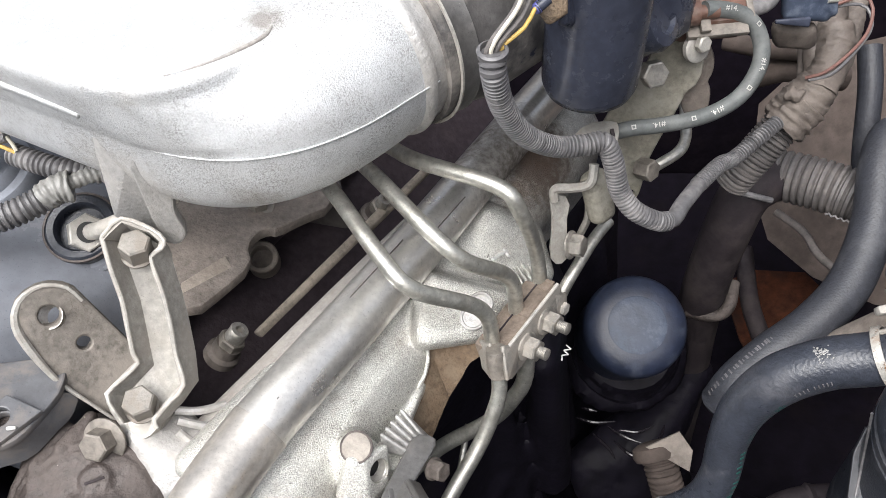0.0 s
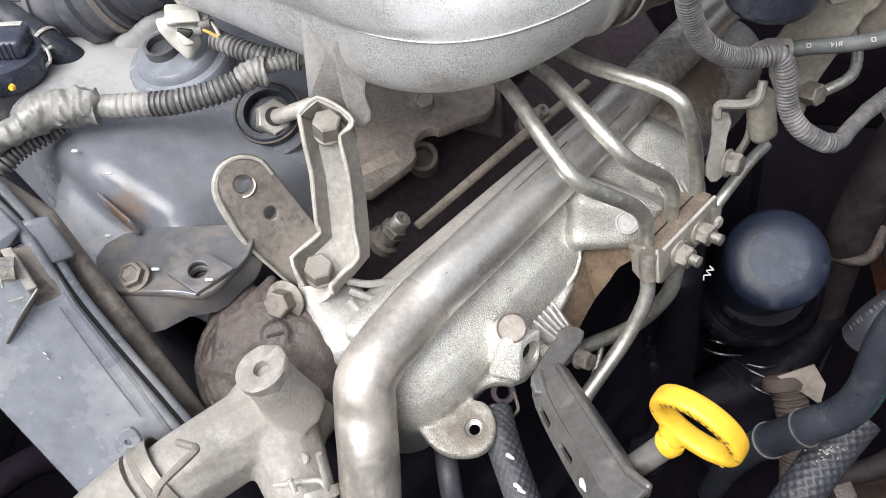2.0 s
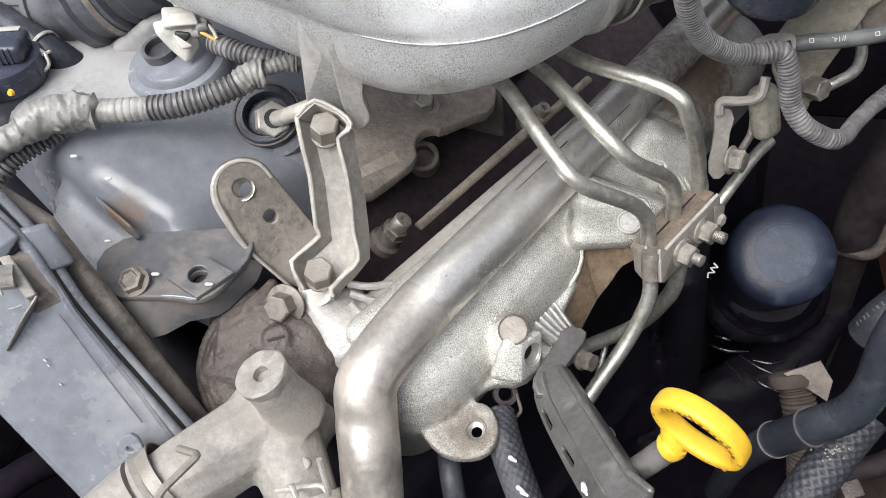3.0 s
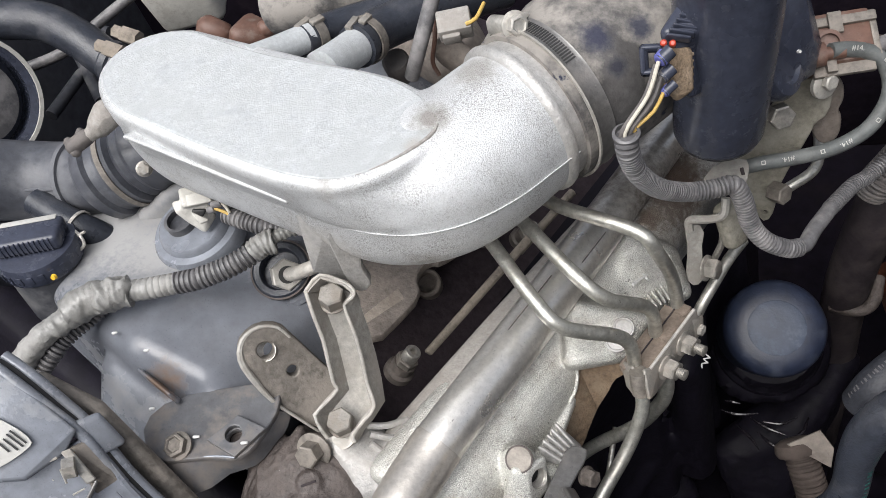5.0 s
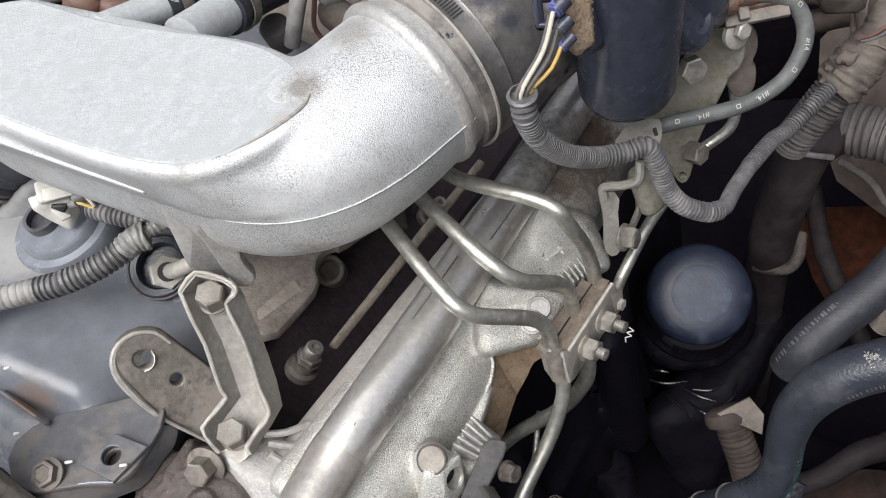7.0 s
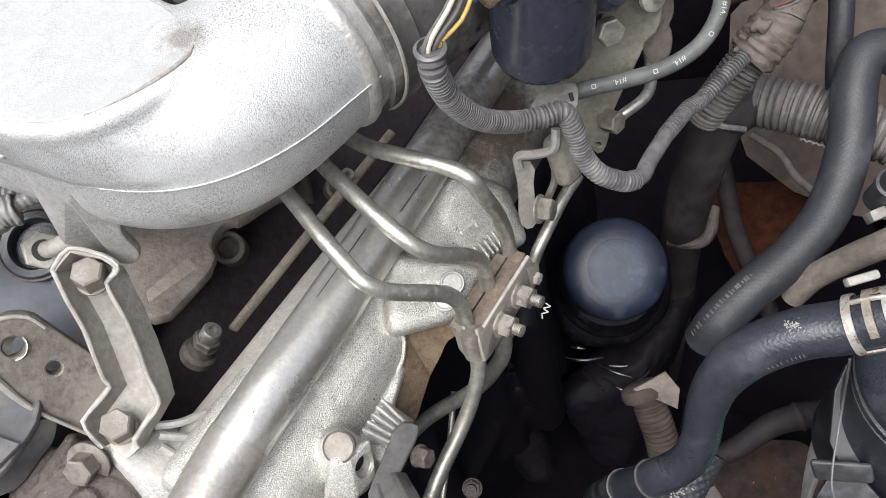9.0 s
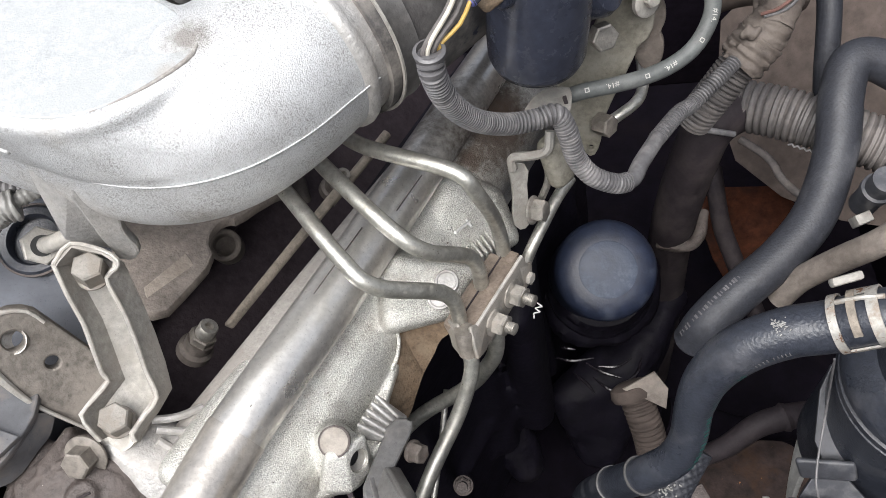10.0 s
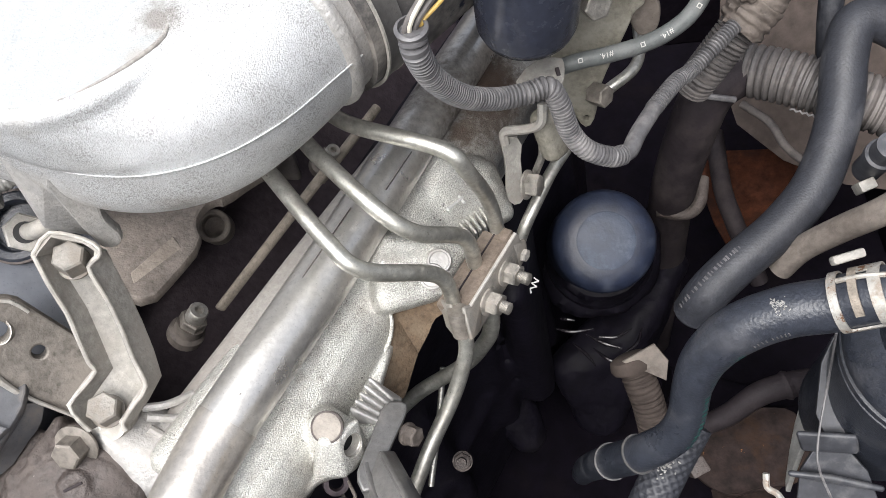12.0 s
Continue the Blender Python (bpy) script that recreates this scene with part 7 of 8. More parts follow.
for pts, r in (([(0.2571, 0.4813, 0.9738), (0.2548, 0.4994, 0.9899), (0.2622, 0.5258, 1.0050), (0.2694, 0.5665, 1.0260)], 0.0075), ([(0.2581, 0.4773, 0.9769), (0.2649, 0.4977, 0.9909), (0.2697, 0.5220, 1.0073), (0.2759, 0.5576, 1.0308)], 0.0085), ([(0.2639, 0.4834, 0.9747), (0.2776, 0.5055, 0.9852), (0.2865, 0.5322, 1.0004), (0.2941, 0.5685, 1.0242)], 0.009), ([(0.2508, 0.4833, 0.9698), (0.2538, 0.5120, 0.9810), (0.2588, 0.5495, 0.9995)], 0.0055)):
    part("branch", wrap(pts, r, 0.012, 0.02), "tape_dark", hn)
part("wire", tube([(0.2429, 0.4690, 0.9892), (0.2543, 0.4680, 0.9946), (0.2688, 0.4762, 1.0024), (0.2824, 0.4898, 1.0109), (0.2869, 0.5045, 1.0203), (0.2807, 0.5110, 1.0256), (0.2622, 0.5054, 1.0234)], 0.0012, 8), "red_wire", hn)
part("wire", tube([(0.2449, 0.4680, 0.9880), (0.2589, 0.4688, 0.9920), (0.2726, 0.4782, 1.0009), (0.2852, 0.4926, 1.0103), (0.2862, 0.5033, 1.0167), (0.2792, 0.5086, 1.0210), (0.2610, 0.5059, 1.0213)], 0.0012, 8), "loom", hn)
bc = thing("large_conduit", (0.2872, 0.4853, 0.8651), "large split corrugated conduit branching to the wing", "conduit")
part("sheath", corrugated([(0.2516, 0.5125, 0.8572), (0.2696, 0.5035, 0.8612), (0.2964, 0.4872, 0.8654), (0.3260, 0.4674, 0.8669), (0.3707, 0.4427, 0.8634)], 0.0215, 0.0060, 0.10, 28), "loom_dark", bc)
part("split_edge", sweep([V((0.2868, 0.4562, 0.8660)).lerp(V((0.3107, 0.4412, 0.8665)), k / 12) + V((0, 0, 0.0022 * (k % 2))) for k in range(13)], 0.0009, 6), "loom", bc)
part("lower_sheath", sweep(spline([(0.2571, 0.5070, 0.8589), (0.2350, 0.4934, 0.8520), (0.2258, 0.4875, 0.8126), (0.2204, 0.4867, 0.7397), (0.2209, 0.4843, 0.6651), (0.2243, 0.4759, 0.5619), (0.2215, 0.4582, 0.4529)]), 0.021, 24), "loom_black", bc)
part("tie", tube([(0.2153, 0.4763, 0.8729), (0.2296, 0.4702, 0.8733), (0.2487, 0.4714, 0.8659)], 0.0025, 8), "loom", bc)
single("hook_pipe", sweep(bends([(0.2063, 0.4759, 0.7096), (0.2208, 0.4678, 0.7122), (0.2356, 0.4652, 0.7173), (0.2431, 0.4712, 0.7267), (0.2484, 0.4948, 0.7301)], 0.016), 0.0058, 14), "brown_cast", "brown bent steel pipe behind the oil filter", "pipe")
single("far_hose", tube([(0.3011, 0.6312, 0.6228), (0.2982, 0.5648, 0.6143), (0.3031, 0.5223, 0.6091), (0.3323, 0.4758, 0.5500)], 0.010, 16), "loom_black", "dark hose low in the bay", "hose")
rs = thing("rust_panel", (0.3470, 0.5887, 0.5646), "rust-orange primed chassis panel deep in the bay", "panel", kind="structure")
part("panel", sheet([(0.2904, 0.6462, 0.5735), (0.4096, 0.6273, 0.5840), (0.3905, 0.4966, 0.5578), (0.3141, 0.5070, 0.5490), (0.2946, 0.5723, 0.5470)], 0.004, rounds=1), "rust", rs)

# ---- thick coolant hoses ----
h1 = thing("coolant_hose", (0.2638, 0.3633, 0.8453), "thick black ribbed coolant hose with a blind lower end", "hose", "thick coolant hoses")
HA = [(0.3779, 0.4724, 0.9061), (0.3455, 0.4871, 0.9197), (0.3265, 0.4846, 0.9201), (0.3175, 0.4655, 0.9080), (0.3107, 0.4306, 0.8850), (0.2923, 0.3922, 0.8609), (0.2655, 0.3661, 0.8461), (0.2325, 0.3455, 0.8300), (0.2100, 0.3302, 0.8162), (0.2010, 0.3246, 0.7953)]
part("hose_body", knurled(HA, lambda s: 0.0158 + 0.0002 * math.sin(s * 24), 26, 0.0044, 0.00009, 130, 0.0008), "rubber_grey", h1)
hl1 = spline(HA, 0.001)
for k in range(20):
    i = int((0.80 + 0.0085 * k) * len(hl1))
    d = (hl1[i + 2] - hl1[i]).normalized()
    f = V((-0.55, -0.05, 0.8))
    f = (f - d * f.dot(d)).normalized()
    part("print_bar", box(hl1[i] + f * 0.0160, (0.0008 + 0.0005 * ((k * 7) % 3), 0.0026 + 0.0008 * ((k * 5) % 3), 0.0004), d, f, 0), "loom", h1, smooth=False)
part("end_cap", lathe([(0.0150, -0.004), (0.0156, 0.0), (0.0138, 0.0025), (0.0001, 0.003)], hl1[-1], V(hl1[-1]) - V(hl1[-8]), 28), "rubber_grey", h1)
h2 = thing("coolant_hose", (0.1488, 0.1928, 0.9993), "thick black coolant hose with green lettering and a scuffed bend", "hose", "thick coolant hoses")
HB2 = [(0.2421, 0.2048, 1.0495), (0.2259, 0.2066, 1.0440), (0.2085, 0.2092, 1.0319), (0.1908, 0.2109, 1.0241), (0.1724, 0.2095, 1.0117), (0.1603, 0.2058, 0.9924), (0.1552, 0.1994, 0.9728), (0.1533, 0.1905, 0.9487), (0.1470, 0.1856, 0.9290), (0.1316, 0.1843, 0.9080), (0.1183, 0.1918, 0.8696)]
hose_r = lambda s: 0.0122 - 0.0023 * min(1, max(0, (s - 0.33) / 0.2)) + 0.003 * max(0, s - 0.75)
part("hose_body", knurled(HB2, lambda s: hose_r(s) + 0.00015 * math.sin(s * 18), 20, 0.0034, 0.00005, 100, 0.0006), "rubber", h2)
hl2 = spline(HB2, 0.001)
def along_hose(p):
    """The step of the hose's line next to a place."""
    return min(range(len(hl2)), key=lambda i: (hl2[i] - V(p)).length)
i_scuff, i_green, i_turn, i_clip = (along_hose(p) for p in (HB2[3], HB2[4], HB2[8], HB2[9]))
for k in range(26):
    i = int(i_green + 4 + (i_turn - i_green - 8) * (k + (2 if k > 12 else 0)) / 28)
    at = i / len(hl2)
    d = (hl2[i + 2] - hl2[i]).normalized()
    f = V((0.62, -0.62, 0.5))
    f = (f - d * f.dot(d)).normalized()
    part("print_bar", box(hl2[i] + f * (hose_r(at) - 0.0001), (0.0004 + 0.0004 * ((k * 7) % 3), 0.0022 + 0.0007 * ((k * 5) % 3), 0.0003), d, f, 0), "green", h2, smooth=False)
for k in range(9):
    i = int(i_scuff + (i_green - i_scuff) * k / 10)
    d = (hl2[i + 2] - hl2[i]).normalized()
    f = V((0.35, -0.85, 0.40))
    f = (f - d * f.dot(d)).normalized()
    part("print_bar", box(hl2[i] + f * 0.0123, (0.0005, 0.0020, 0.0003), d, f, 0), "loom", h2, smooth=False)
random.seed(11)
scuff = bmesh.new()
i0 = i_scuff
d0 = (hl2[i0 + 2] - hl2[i0]).normalized()
for k in range(48):
    f = (V((-0.1, -0.1, 1)) + V((random.gauss(0, 0.10), random.gauss(0, 0.15), 0))).normalized()
    d = d0
    f = (f - d * f.dot(d)).normalized()
    o = hl2[i0] + d * random.gauss(0, 0.0018) + f * 0.0122
    w = (d * random.uniform(-1, 1) + f.cross(d) * random.uniform(-1, 1)) * random.uniform(0.0001, 0.0007)
    tmp = hull([(o - w, random.uniform(0.0002, 0.0004)), (o + w, random.uniform(0.00015, 0.0003))], 6)
    scuff = join(scuff, tmp)
part("scuff", scuff, "tape", h2, "white scuff flecks", smooth=False)
EC = V(hl2[-1]) - V(hl2[-20])
spring_clamp("hose_clamp", hl2[-4], EC, 0.0103, "thin steel clip at the hose end", width=0.0008, mtl="stay")
spring_clamp("hose_clamp", hl2[i_clip], V(hl2[i_clip + 6]) - V(hl2[i_clip - 6]), 0.0103, "thin steel clip on the hose bend", width=0.0008, mtl="stay")
single("hose_tail", tube([(0.1194, 0.1912, 0.8727), (0.1141, 0.2005, 0.8358), (0.1105, 0.2183, 0.7633), (0.1134, 0.2494, 0.6384)], 0.0098, 20), "rubber", "dark metal neck that the coolant hose is pushed on", "pipe neck")
ca = V((0.2190, 0.2078, 1.0395))
cd = V((0.2259, 0.2066, 1.0440)) - V((0.2085, 0.2092, 1.0319))
wd = thing("wide_clamp", ca, "wide pale spring band clamp with a rusty tongue", "hose clamp")
cxx, cyy, czz = basis(cd)
def arc_band(a0, a1, off, w, r0, material, name, label=""):
    bm = bmesh.new()
    rows = []
    n = max(3, int((a1 - a0) / 6))
    for k in range(n + 1):
        a = radians(a0 + (a1 - a0) * k / n)
        o = cxx * math.cos(a) + cyy * math.sin(a)
        c = ca + czz * off
        rows.append([bm.verts.new(c + o * rr + czz * ww) for rr, ww in ((r0, -w / 2), (r0 + 0.001, -w / 2), (r0 + 0.001, w / 2), (r0, w / 2))])
    for p, q in zip(rows, rows[1:]):
        for k in range(4):
            bm.faces.new((p[k], p[(k + 1) % 4], q[(k + 1) % 4], q[k]))
    bm.faces.new(rows[0][::-1])
    bm.faces.new(rows[-1])
    return part(name, bm, material, wd, label)
arc_band(0, 360, -0.0085, 0.0038, 0.0127, "soiled_steel", "band")
arc_band(0, 360, 0.0085, 0.0050, 0.0127, "soiled_steel", "band")
arc_band(40, 150, 0.0, 0.0036, 0.0131, "rod", "tongue", "rusty spring tongue")
arc_band(40, 62, 0.003, 0.007, 0.0130, "soiled_steel", "tongue_root")
arc_band(190, 235, 0.0, 0.013, 0.0128, "soiled_steel", "bridge")
arc_band(300, 330, 0.0, 0.013, 0.0128, "soiled_steel", "bridge")
part("tang", sweep(bends([ca - czz * 0.014 + V((0, 0.004, 0.0145)), ca - czz * 0.004 + V((0, 0.003, 0.0165)), ca + czz * 0.006 + V((0, 0.002, 0.0145))], 0.003), 0.0012, 8), "soiled_steel", wd)

# small capped conduit with a pale tag
sc = thing("short_conduit", (0.1647, 0.2889, 0.7326), "grey corrugated conduit end with a pale cloth tag", "conduit")
part("sheath", corrugated([(0.1563, 0.3061, 0.7513), (0.1620, 0.2908, 0.7403), (0.1683, 0.2755, 0.7231), (0.1762, 0.2531, 0.6827)], 0.0135, 0.0042, 0.12, 24), "wing", sc)
part("collar", lathe([(0.017, -0.004), (0.0185, 0.0), (0.017, 0.006), (0.013, 0.008)], (0.1561, 0.3042, 0.7500), V((0.1563, 0.3061, 0.7513)) - V((0.1620, 0.2908, 0.7403)), 32), "wing", sc)
part("tag", sheet([(0.1475, 0.2998, 0.7662), (0.1713, 0.3088, 0.7758), (0.1811, 0.2977, 0.7672), (0.1793, 0.2879, 0.7546), (0.1628, 0.2942, 0.7607)], 0.003, rounds=0), "dirt", sc)

# ---- dipstick and its stay ----
ds = thing("dipstick_stay", (0.0137, 0.1315, 0.9802), "dark grey pressed steel stay with oval slots", "stay")
part("web", sheet([(-0.0165, 0.1737, 0.9490), (-0.0124, 0.1833, 0.9497), (-0.0033, 0.1750, 0.9472), (0.0332, 0.1061, 0.9913), (0.0448, 0.0976, 0.9969), (0.0392, 0.0911, 0.9963), (0.0291, 0.0871, 0.9938), (0.0100, 0.1238, 0.9705), (-0.0066, 0.1534, 0.9552)], 0.003, rounds=1, towards=(0, -0.3, 0.9)), "stay", ds)
part("side_lip", join(hull([((-0.0070, 0.1786, 0.9496), 0.002), ((0.0345, 0.1060, 0.9921), 0.002), ((-0.0035, 0.1809, 0.9414), 0.002), ((0.0377, 0.1092, 0.9846), 0.002)]), hull([((0.0345, 0.1060, 0.9921), 0.002), ((0.0443, 0.0971, 0.9979), 0.002), ((0.0441, 0.0966, 0.9912), 0.002)])), "stay", ds)
part("near_lip", sheet([(-0.0203, 0.1755, 0.9514), (-0.0144, 0.1683, 0.9495), (-0.0059, 0.1528, 0.9546), (0.0091, 0.1247, 0.9702), (0.0285, 0.0877, 0.9945), (0.0254, 0.0849, 0.9831), (0.0181, 0.0942, 0.9743), (0.0011, 0.1201, 0.9602), (-0.0162, 0.1500, 0.9454), (-0.0213, 0.1669, 0.9402)], 0.003, holes=[((-0.0138, 0.1509, 0.9485), (-0.0078, 0.1404, 0.9536), 0.0023), ((0.0017, 0.1258, 0.9617), (0.0073, 0.1161, 0.9675), 0.0022)], rounds=1, towards=(-0.6, -0.5, 0.4)), "stay", ds)
part("upper_arm", sheet([(-0.0073, 0.2101, 0.9440), (0.0030, 0.2105, 0.9420), (0.0027, 0.2042, 0.9400), (-0.0030, 0.1900, 0.9440), (-0.0082, 0.1754, 0.9470), (-0.0053, 0.1700, 0.9490), (-0.0152, 0.1584, 0.9510), (-0.0198, 0.1677, 0.9510), (-0.0172, 0.1773, 0.9490), (-0.0120, 0.1940, 0.9460)], 0.0045, rounds=1, bevel=0.0014, towards=(0, -0.4, 0.9)), "stay", ds)
part("paint_spot", join(hull([((0.0150, 0.0990, 0.9880), 0.0012), ((0.0158, 0.0960, 0.9893), 0.0016)], 8), hull([((0.0165, 0.0950, 0.9893), 0.0009), ((0.0172, 0.0935, 0.9900), 0.0006)], 8)), "white", ds)
bolt(ds, (0.0031, 0.1948, 0.9340), (0.75, -0.45, 0.4), 0.0100, 0.007, 0.0066, "brown_steel")
dp = thing("dipstick", (0.0423, 0.0943, 1.0337), "yellow plastic dipstick loop handle on a steel tube", "dipstick")
RC = V((0.0621, 0.1189, 1.0200))
RA, RM, RNZ = V((0.8604, -0.4165, -0.2935)), V((0.2731, -0.1094, 0.9558)), V((-0.4302, -0.9025, 0.0196))
def loop_handle():
    """Tall-walled oval ring, rounded at its rims."""
    bm = bmesh.new()
    rows = []
    for k in range(64):
        a = 2 * math.pi * k / 64
        inner = RA * 0.0162 * math.cos(a) + RM * 0.0104 * math.sin(a)
        outer = RA * 0.0226 * math.cos(a) + RM * 0.0168 * math.sin(a)
        row = []
        for j in range(16):
            b = 2 * math.pi * j / 16
            u, v = math.cos(b), math.sin(b)
            u, v = math.copysign(abs(u) ** 0.62, u), math.copysign(abs(v) ** 0.62, v)
            row.append(bm.verts.new(RC + inner.lerp(outer, 0.5 + 0.5 * u) + RNZ * (v * 0.0054)))
        rows.append(row)
    for k in range(64):
        for j in range(16):
            p, q = rows[k], rows[(k + 1) % 64]
            bm.faces.new((p[j], p[(j + 1) % 16], q[(j + 1) % 16], q[j]))
    return bm
NECK = RC - RM * 0.0135 - RA * 0.0085 + RNZ * 0.0015
STEM = V((0.0526, 0.1183, 1.0015))
part("handle", cast(join(loop_handle(), hull([(NECK, 0.0044), (NECK.lerp(STEM, 0.6), 0.0052), (STEM, 0.0056)], 14)), 0.0006, 3), "yellow", dp)
part("neck_collar", lathe([(0.0060, -0.004), (0.0069, -0.003), (0.0069, 0.001), (0.0058, 0.003)], STEM, (0.57, 0.09, 0.82), 28), "yellow", dp)
part("tube", sweep([(0.0290, 0.1168, 0.9560), (0.0374, 0.1145, 0.9750), (0.0435, 0.1150, 0.9880), STEM], 0.0060, 24), "stay", dp)
random.seed(31)
for k in range(13):
    # worn lettering on the ring's face, along the inner rim
    a = radians(162 - 10.5 * k)
    c = RC + RA * 0.0190 * math.cos(a) + RM * 0.0134 * math.sin(a) + RNZ * 0.00535
    o = (RA * 0.0166 * -math.sin(a) + RM * 0.0128 * math.cos(a)).normalized()
    part("lettering_bar", box(c, (random.uniform(0.0010, 0.0022), random.uniform(0.0008, 0.0020), 0.0003), o + RNZ.cross(o) * random.uniform(-0.4, 0.4), RNZ, 0), "ochre_dark", dp, smooth=False)
for k in range(6):
    a = radians((200, 250, 20, 60, 115, 330)[k])
    c = RC + RA * 0.0205 * math.cos(a) + RM * 0.0148 * math.sin(a) + RNZ * 0.0052
    part("oil_fleck", hull([(c, 0.0006), (c + RA * 0.0012, 0.0004)], 6), "ochre_dark", dp)

# hoses dropping below the manifold lug
single("lower_hose", tube([(-0.0704, 0.1419, 0.9046), (-0.0611, 0.1186, 0.9165), (-0.0543, 0.0976, 0.8860)], 0.0065, 16), "rubber_grey", "grey rubber hose dropping under the manifold lug", "hose")
bh = thing("braided_hose", (-0.0264, 0.1292, 0.9138), "braided rubber hose with worn white flecks", "hose")
part("hose_body", knurled([(-0.0419, 0.1612, 0.9166), (-0.0331, 0.1403, 0.9177), (-0.0218, 0.1204, 0.9123), (-0.0095, 0.1008, 0.9004)], 0.0095, 12, 0.0050, 0.0004, 72), "rubber_grey", bh)
for q in ((-0.0281, 0.1294, 0.9312), (-0.0220, 0.1160, 0.9245), (-0.0196, 0.1142, 0.9237)):
    part("fleck", hull([(q, 0.0014), (V(q) + V((0.003, -0.001, -0.001)), 0.0009)]), "white", bh)
part("ring_fitting", lathe([(0.0040, -0.004), (0.0072, -0.004), (0.0078, -0.001), (0.0072, 0.002), (0.0044, 0.002), (0.0040, -0.004)], (-0.0396, 0.1734, 0.9190), (0.25, -0.45, 0.85), 24), "head_dark", bh, "dark ring fitting")
part("wire_loop", sweep(bends([(-0.0330, 0.1745, 0.9190), (-0.0290, 0.1660, 0.9140), (-0.0330, 0.1615, 0.9105), (-0.0375, 0.1690, 0.9150)], 0.002), 0.0011, 8), "brown_steel", bh, "bent wire loop")
single("small_nut", join(hexagon((0.0171, 0.2304, 0.7575), (0, -0.4, 0.9), 0.012, 0.006), lathe([(0.004, 0), (0.004, 0.012)], (0.0171, 0.2304, 0.7575), (0, -0.4, 0.9), 12), lathe([(0.0078, -0.004), (0.0078, 0)], (0.0171, 0.2304, 0.7575), (0, -0.4, 0.9), 20)), "brown_cast", "dusty nut low beside the block", "nut")

# ---- things at the front wing: fuel filter, its hose and sheet metal ----
ff = thing("fuel_filter", (0.2807, 0.2089, 0.9107), "black fuel filter canister with a pale warning label", "fuel filter")
FC, FZ = V((0.3039, 0.2270, 0.9428)), V((-0.05, -0.1, 1))
part("can", lathe([(0.048, -0.16), (0.0505, -0.040), (0.053, -0.038), (0.053, -0.034), (0.0515, -0.033), (0.0515, -0.030), (0.054, -0.029), (0.054, -0.024), (0.052, -0.023), (0.052, -0.019), (0.0545, -0.018), (0.0545, -0.008), (0.052, -0.005), (0.048, 0.004), (0.042, 0.008), (0.040, 0.03)], FC, FZ, 64), "rubber", ff)
part("wall_arm", hull([(FC + V((0.03, 0, -0.04)), 0.02), (FC + V((0.16, 0.02, -0.04)), 0.02), (FC + V((0.03, 0, -0.12)), 0.015)]), "paint", ff)
fx, fy, fz = basis(FZ)
lb = bmesh.new()
rows = []
for k in range(13):
    a = radians(150 + 5 * k)
    o = fx * math.cos(a) + fy * math.sin(a)
    rows.append((lb.verts.new(FC + o * 0.0508 - fz * 0.046), lb.verts.new(FC + o * 0.0500 - fz * 0.095)))
for a, b in zip(rows, rows[1:]):
    lb.faces.new((a[0], b[0], b[1], a[1]))
part("label", lb, "label", ff, "pale printed label")

for k in range(9):
    a = radians(176 + 3.2 * k)
    o = fx * math.cos(a) + fy * math.sin(a)
    part("label_bar", box(FC + o * 0.0509 - fz * (0.058 + 0.011 * (k % 3)), (0.0012, 0.0035, 0.0004), o.cross(fz), o, 0), "ink", ff, smooth=False)
single("wing_hose", tube([(0.3275, 0.3374, 0.9254), (0.3073, 0.3354, 0.9029), (0.2930, 0.3425, 0.8735), (0.2755, 0.3468, 0.8428), (0.2645, 0.3448, 0.8192)], 0.0095, 20), "dirt", "dust-caked tan hose running down from the wing", "hose")
single("union_fitting", lathe([(0.010, -0.03), (0.010, -0.004), (0.0115, -0.003), (0.0115, 0.003), (0.0095, 0.004), (0.0095, 0.02)], (0.3237, 0.3849, 0.8960), (-0.05, -0.3, 0.95), 32), "plastic_dusty", "black fitting with a pale ring", "fitting")
for at, size, ax in ((V((0.2113, 0.2198, 1.0552)), (0.014, 0.004, 0.006), (1, 0.25, 0)), (V((0.3191, 0.3786, 0.8691)), (0.012, 0.008, 0.014), (1, 0.4, 0))):
    single("pale_clip", box(at, size, ax, (0, -0.4, 0.9), 0.0012), "plate_dusty", "pale plastic wiring clip", "clip", "pale wiring clips")
gd = thing("wing_guard", (0.2742, 0.2190, 0.7997), "dark plastic guard panel beside the fuel filter", "guard")
part("upper_panel", sheet([(0.2582, 0.2574, 0.8842), (0.2784, 0.2571, 0.8817), (0.2789, 0.2046, 0.8493), (0.2492, 0.2083, 0.8432)], 0.004, rounds=1, towards=(0, -0.5, 0.8)), "plastic_dusty", gd)
part("ledge", hull([((0.2389, 0.2089, 0.8507), 0.002), ((0.2689, 0.2035, 0.8557), 0.002), ((0.2441, 0.2044, 0.8390), 0.003), ((0.2703, 0.1987, 0.8467), 0.003)]), "plastic_dusty", gd)
part("lower_panel", sheet([(0.2433, 0.2047, 0.8381), (0.2739, 0.1993, 0.8443), (0.2938, 0.1510, 0.8028), (0.2377, 0.1560, 0.7888)], 0.004, rounds=1, towards=(0, -0.5, 0.8)), "plastic_dusty", gd)
part("lower_rib", hull([((0.2338, 0.1898, 0.8312), 0.002), ((0.2561, 0.1853, 0.8342), 0.002), ((0.2851, 0.1775, 0.8319), 0.002)]), "plastic_dusty", gd)
part("pale_edge", sheet([(0.2789, 0.2691, 0.8182), (0.2701, 0.2322, 0.7847), (0.2555, 0.2149, 0.7640), (0.2490, 0.1954, 0.7468), (0.2602, 0.2354, 0.7643), (0.2713, 0.2617, 0.7850)], 0.004, rounds=1, towards=(0, -0.5, 0.8)), "tape", gd, "pale dusty panel edge")
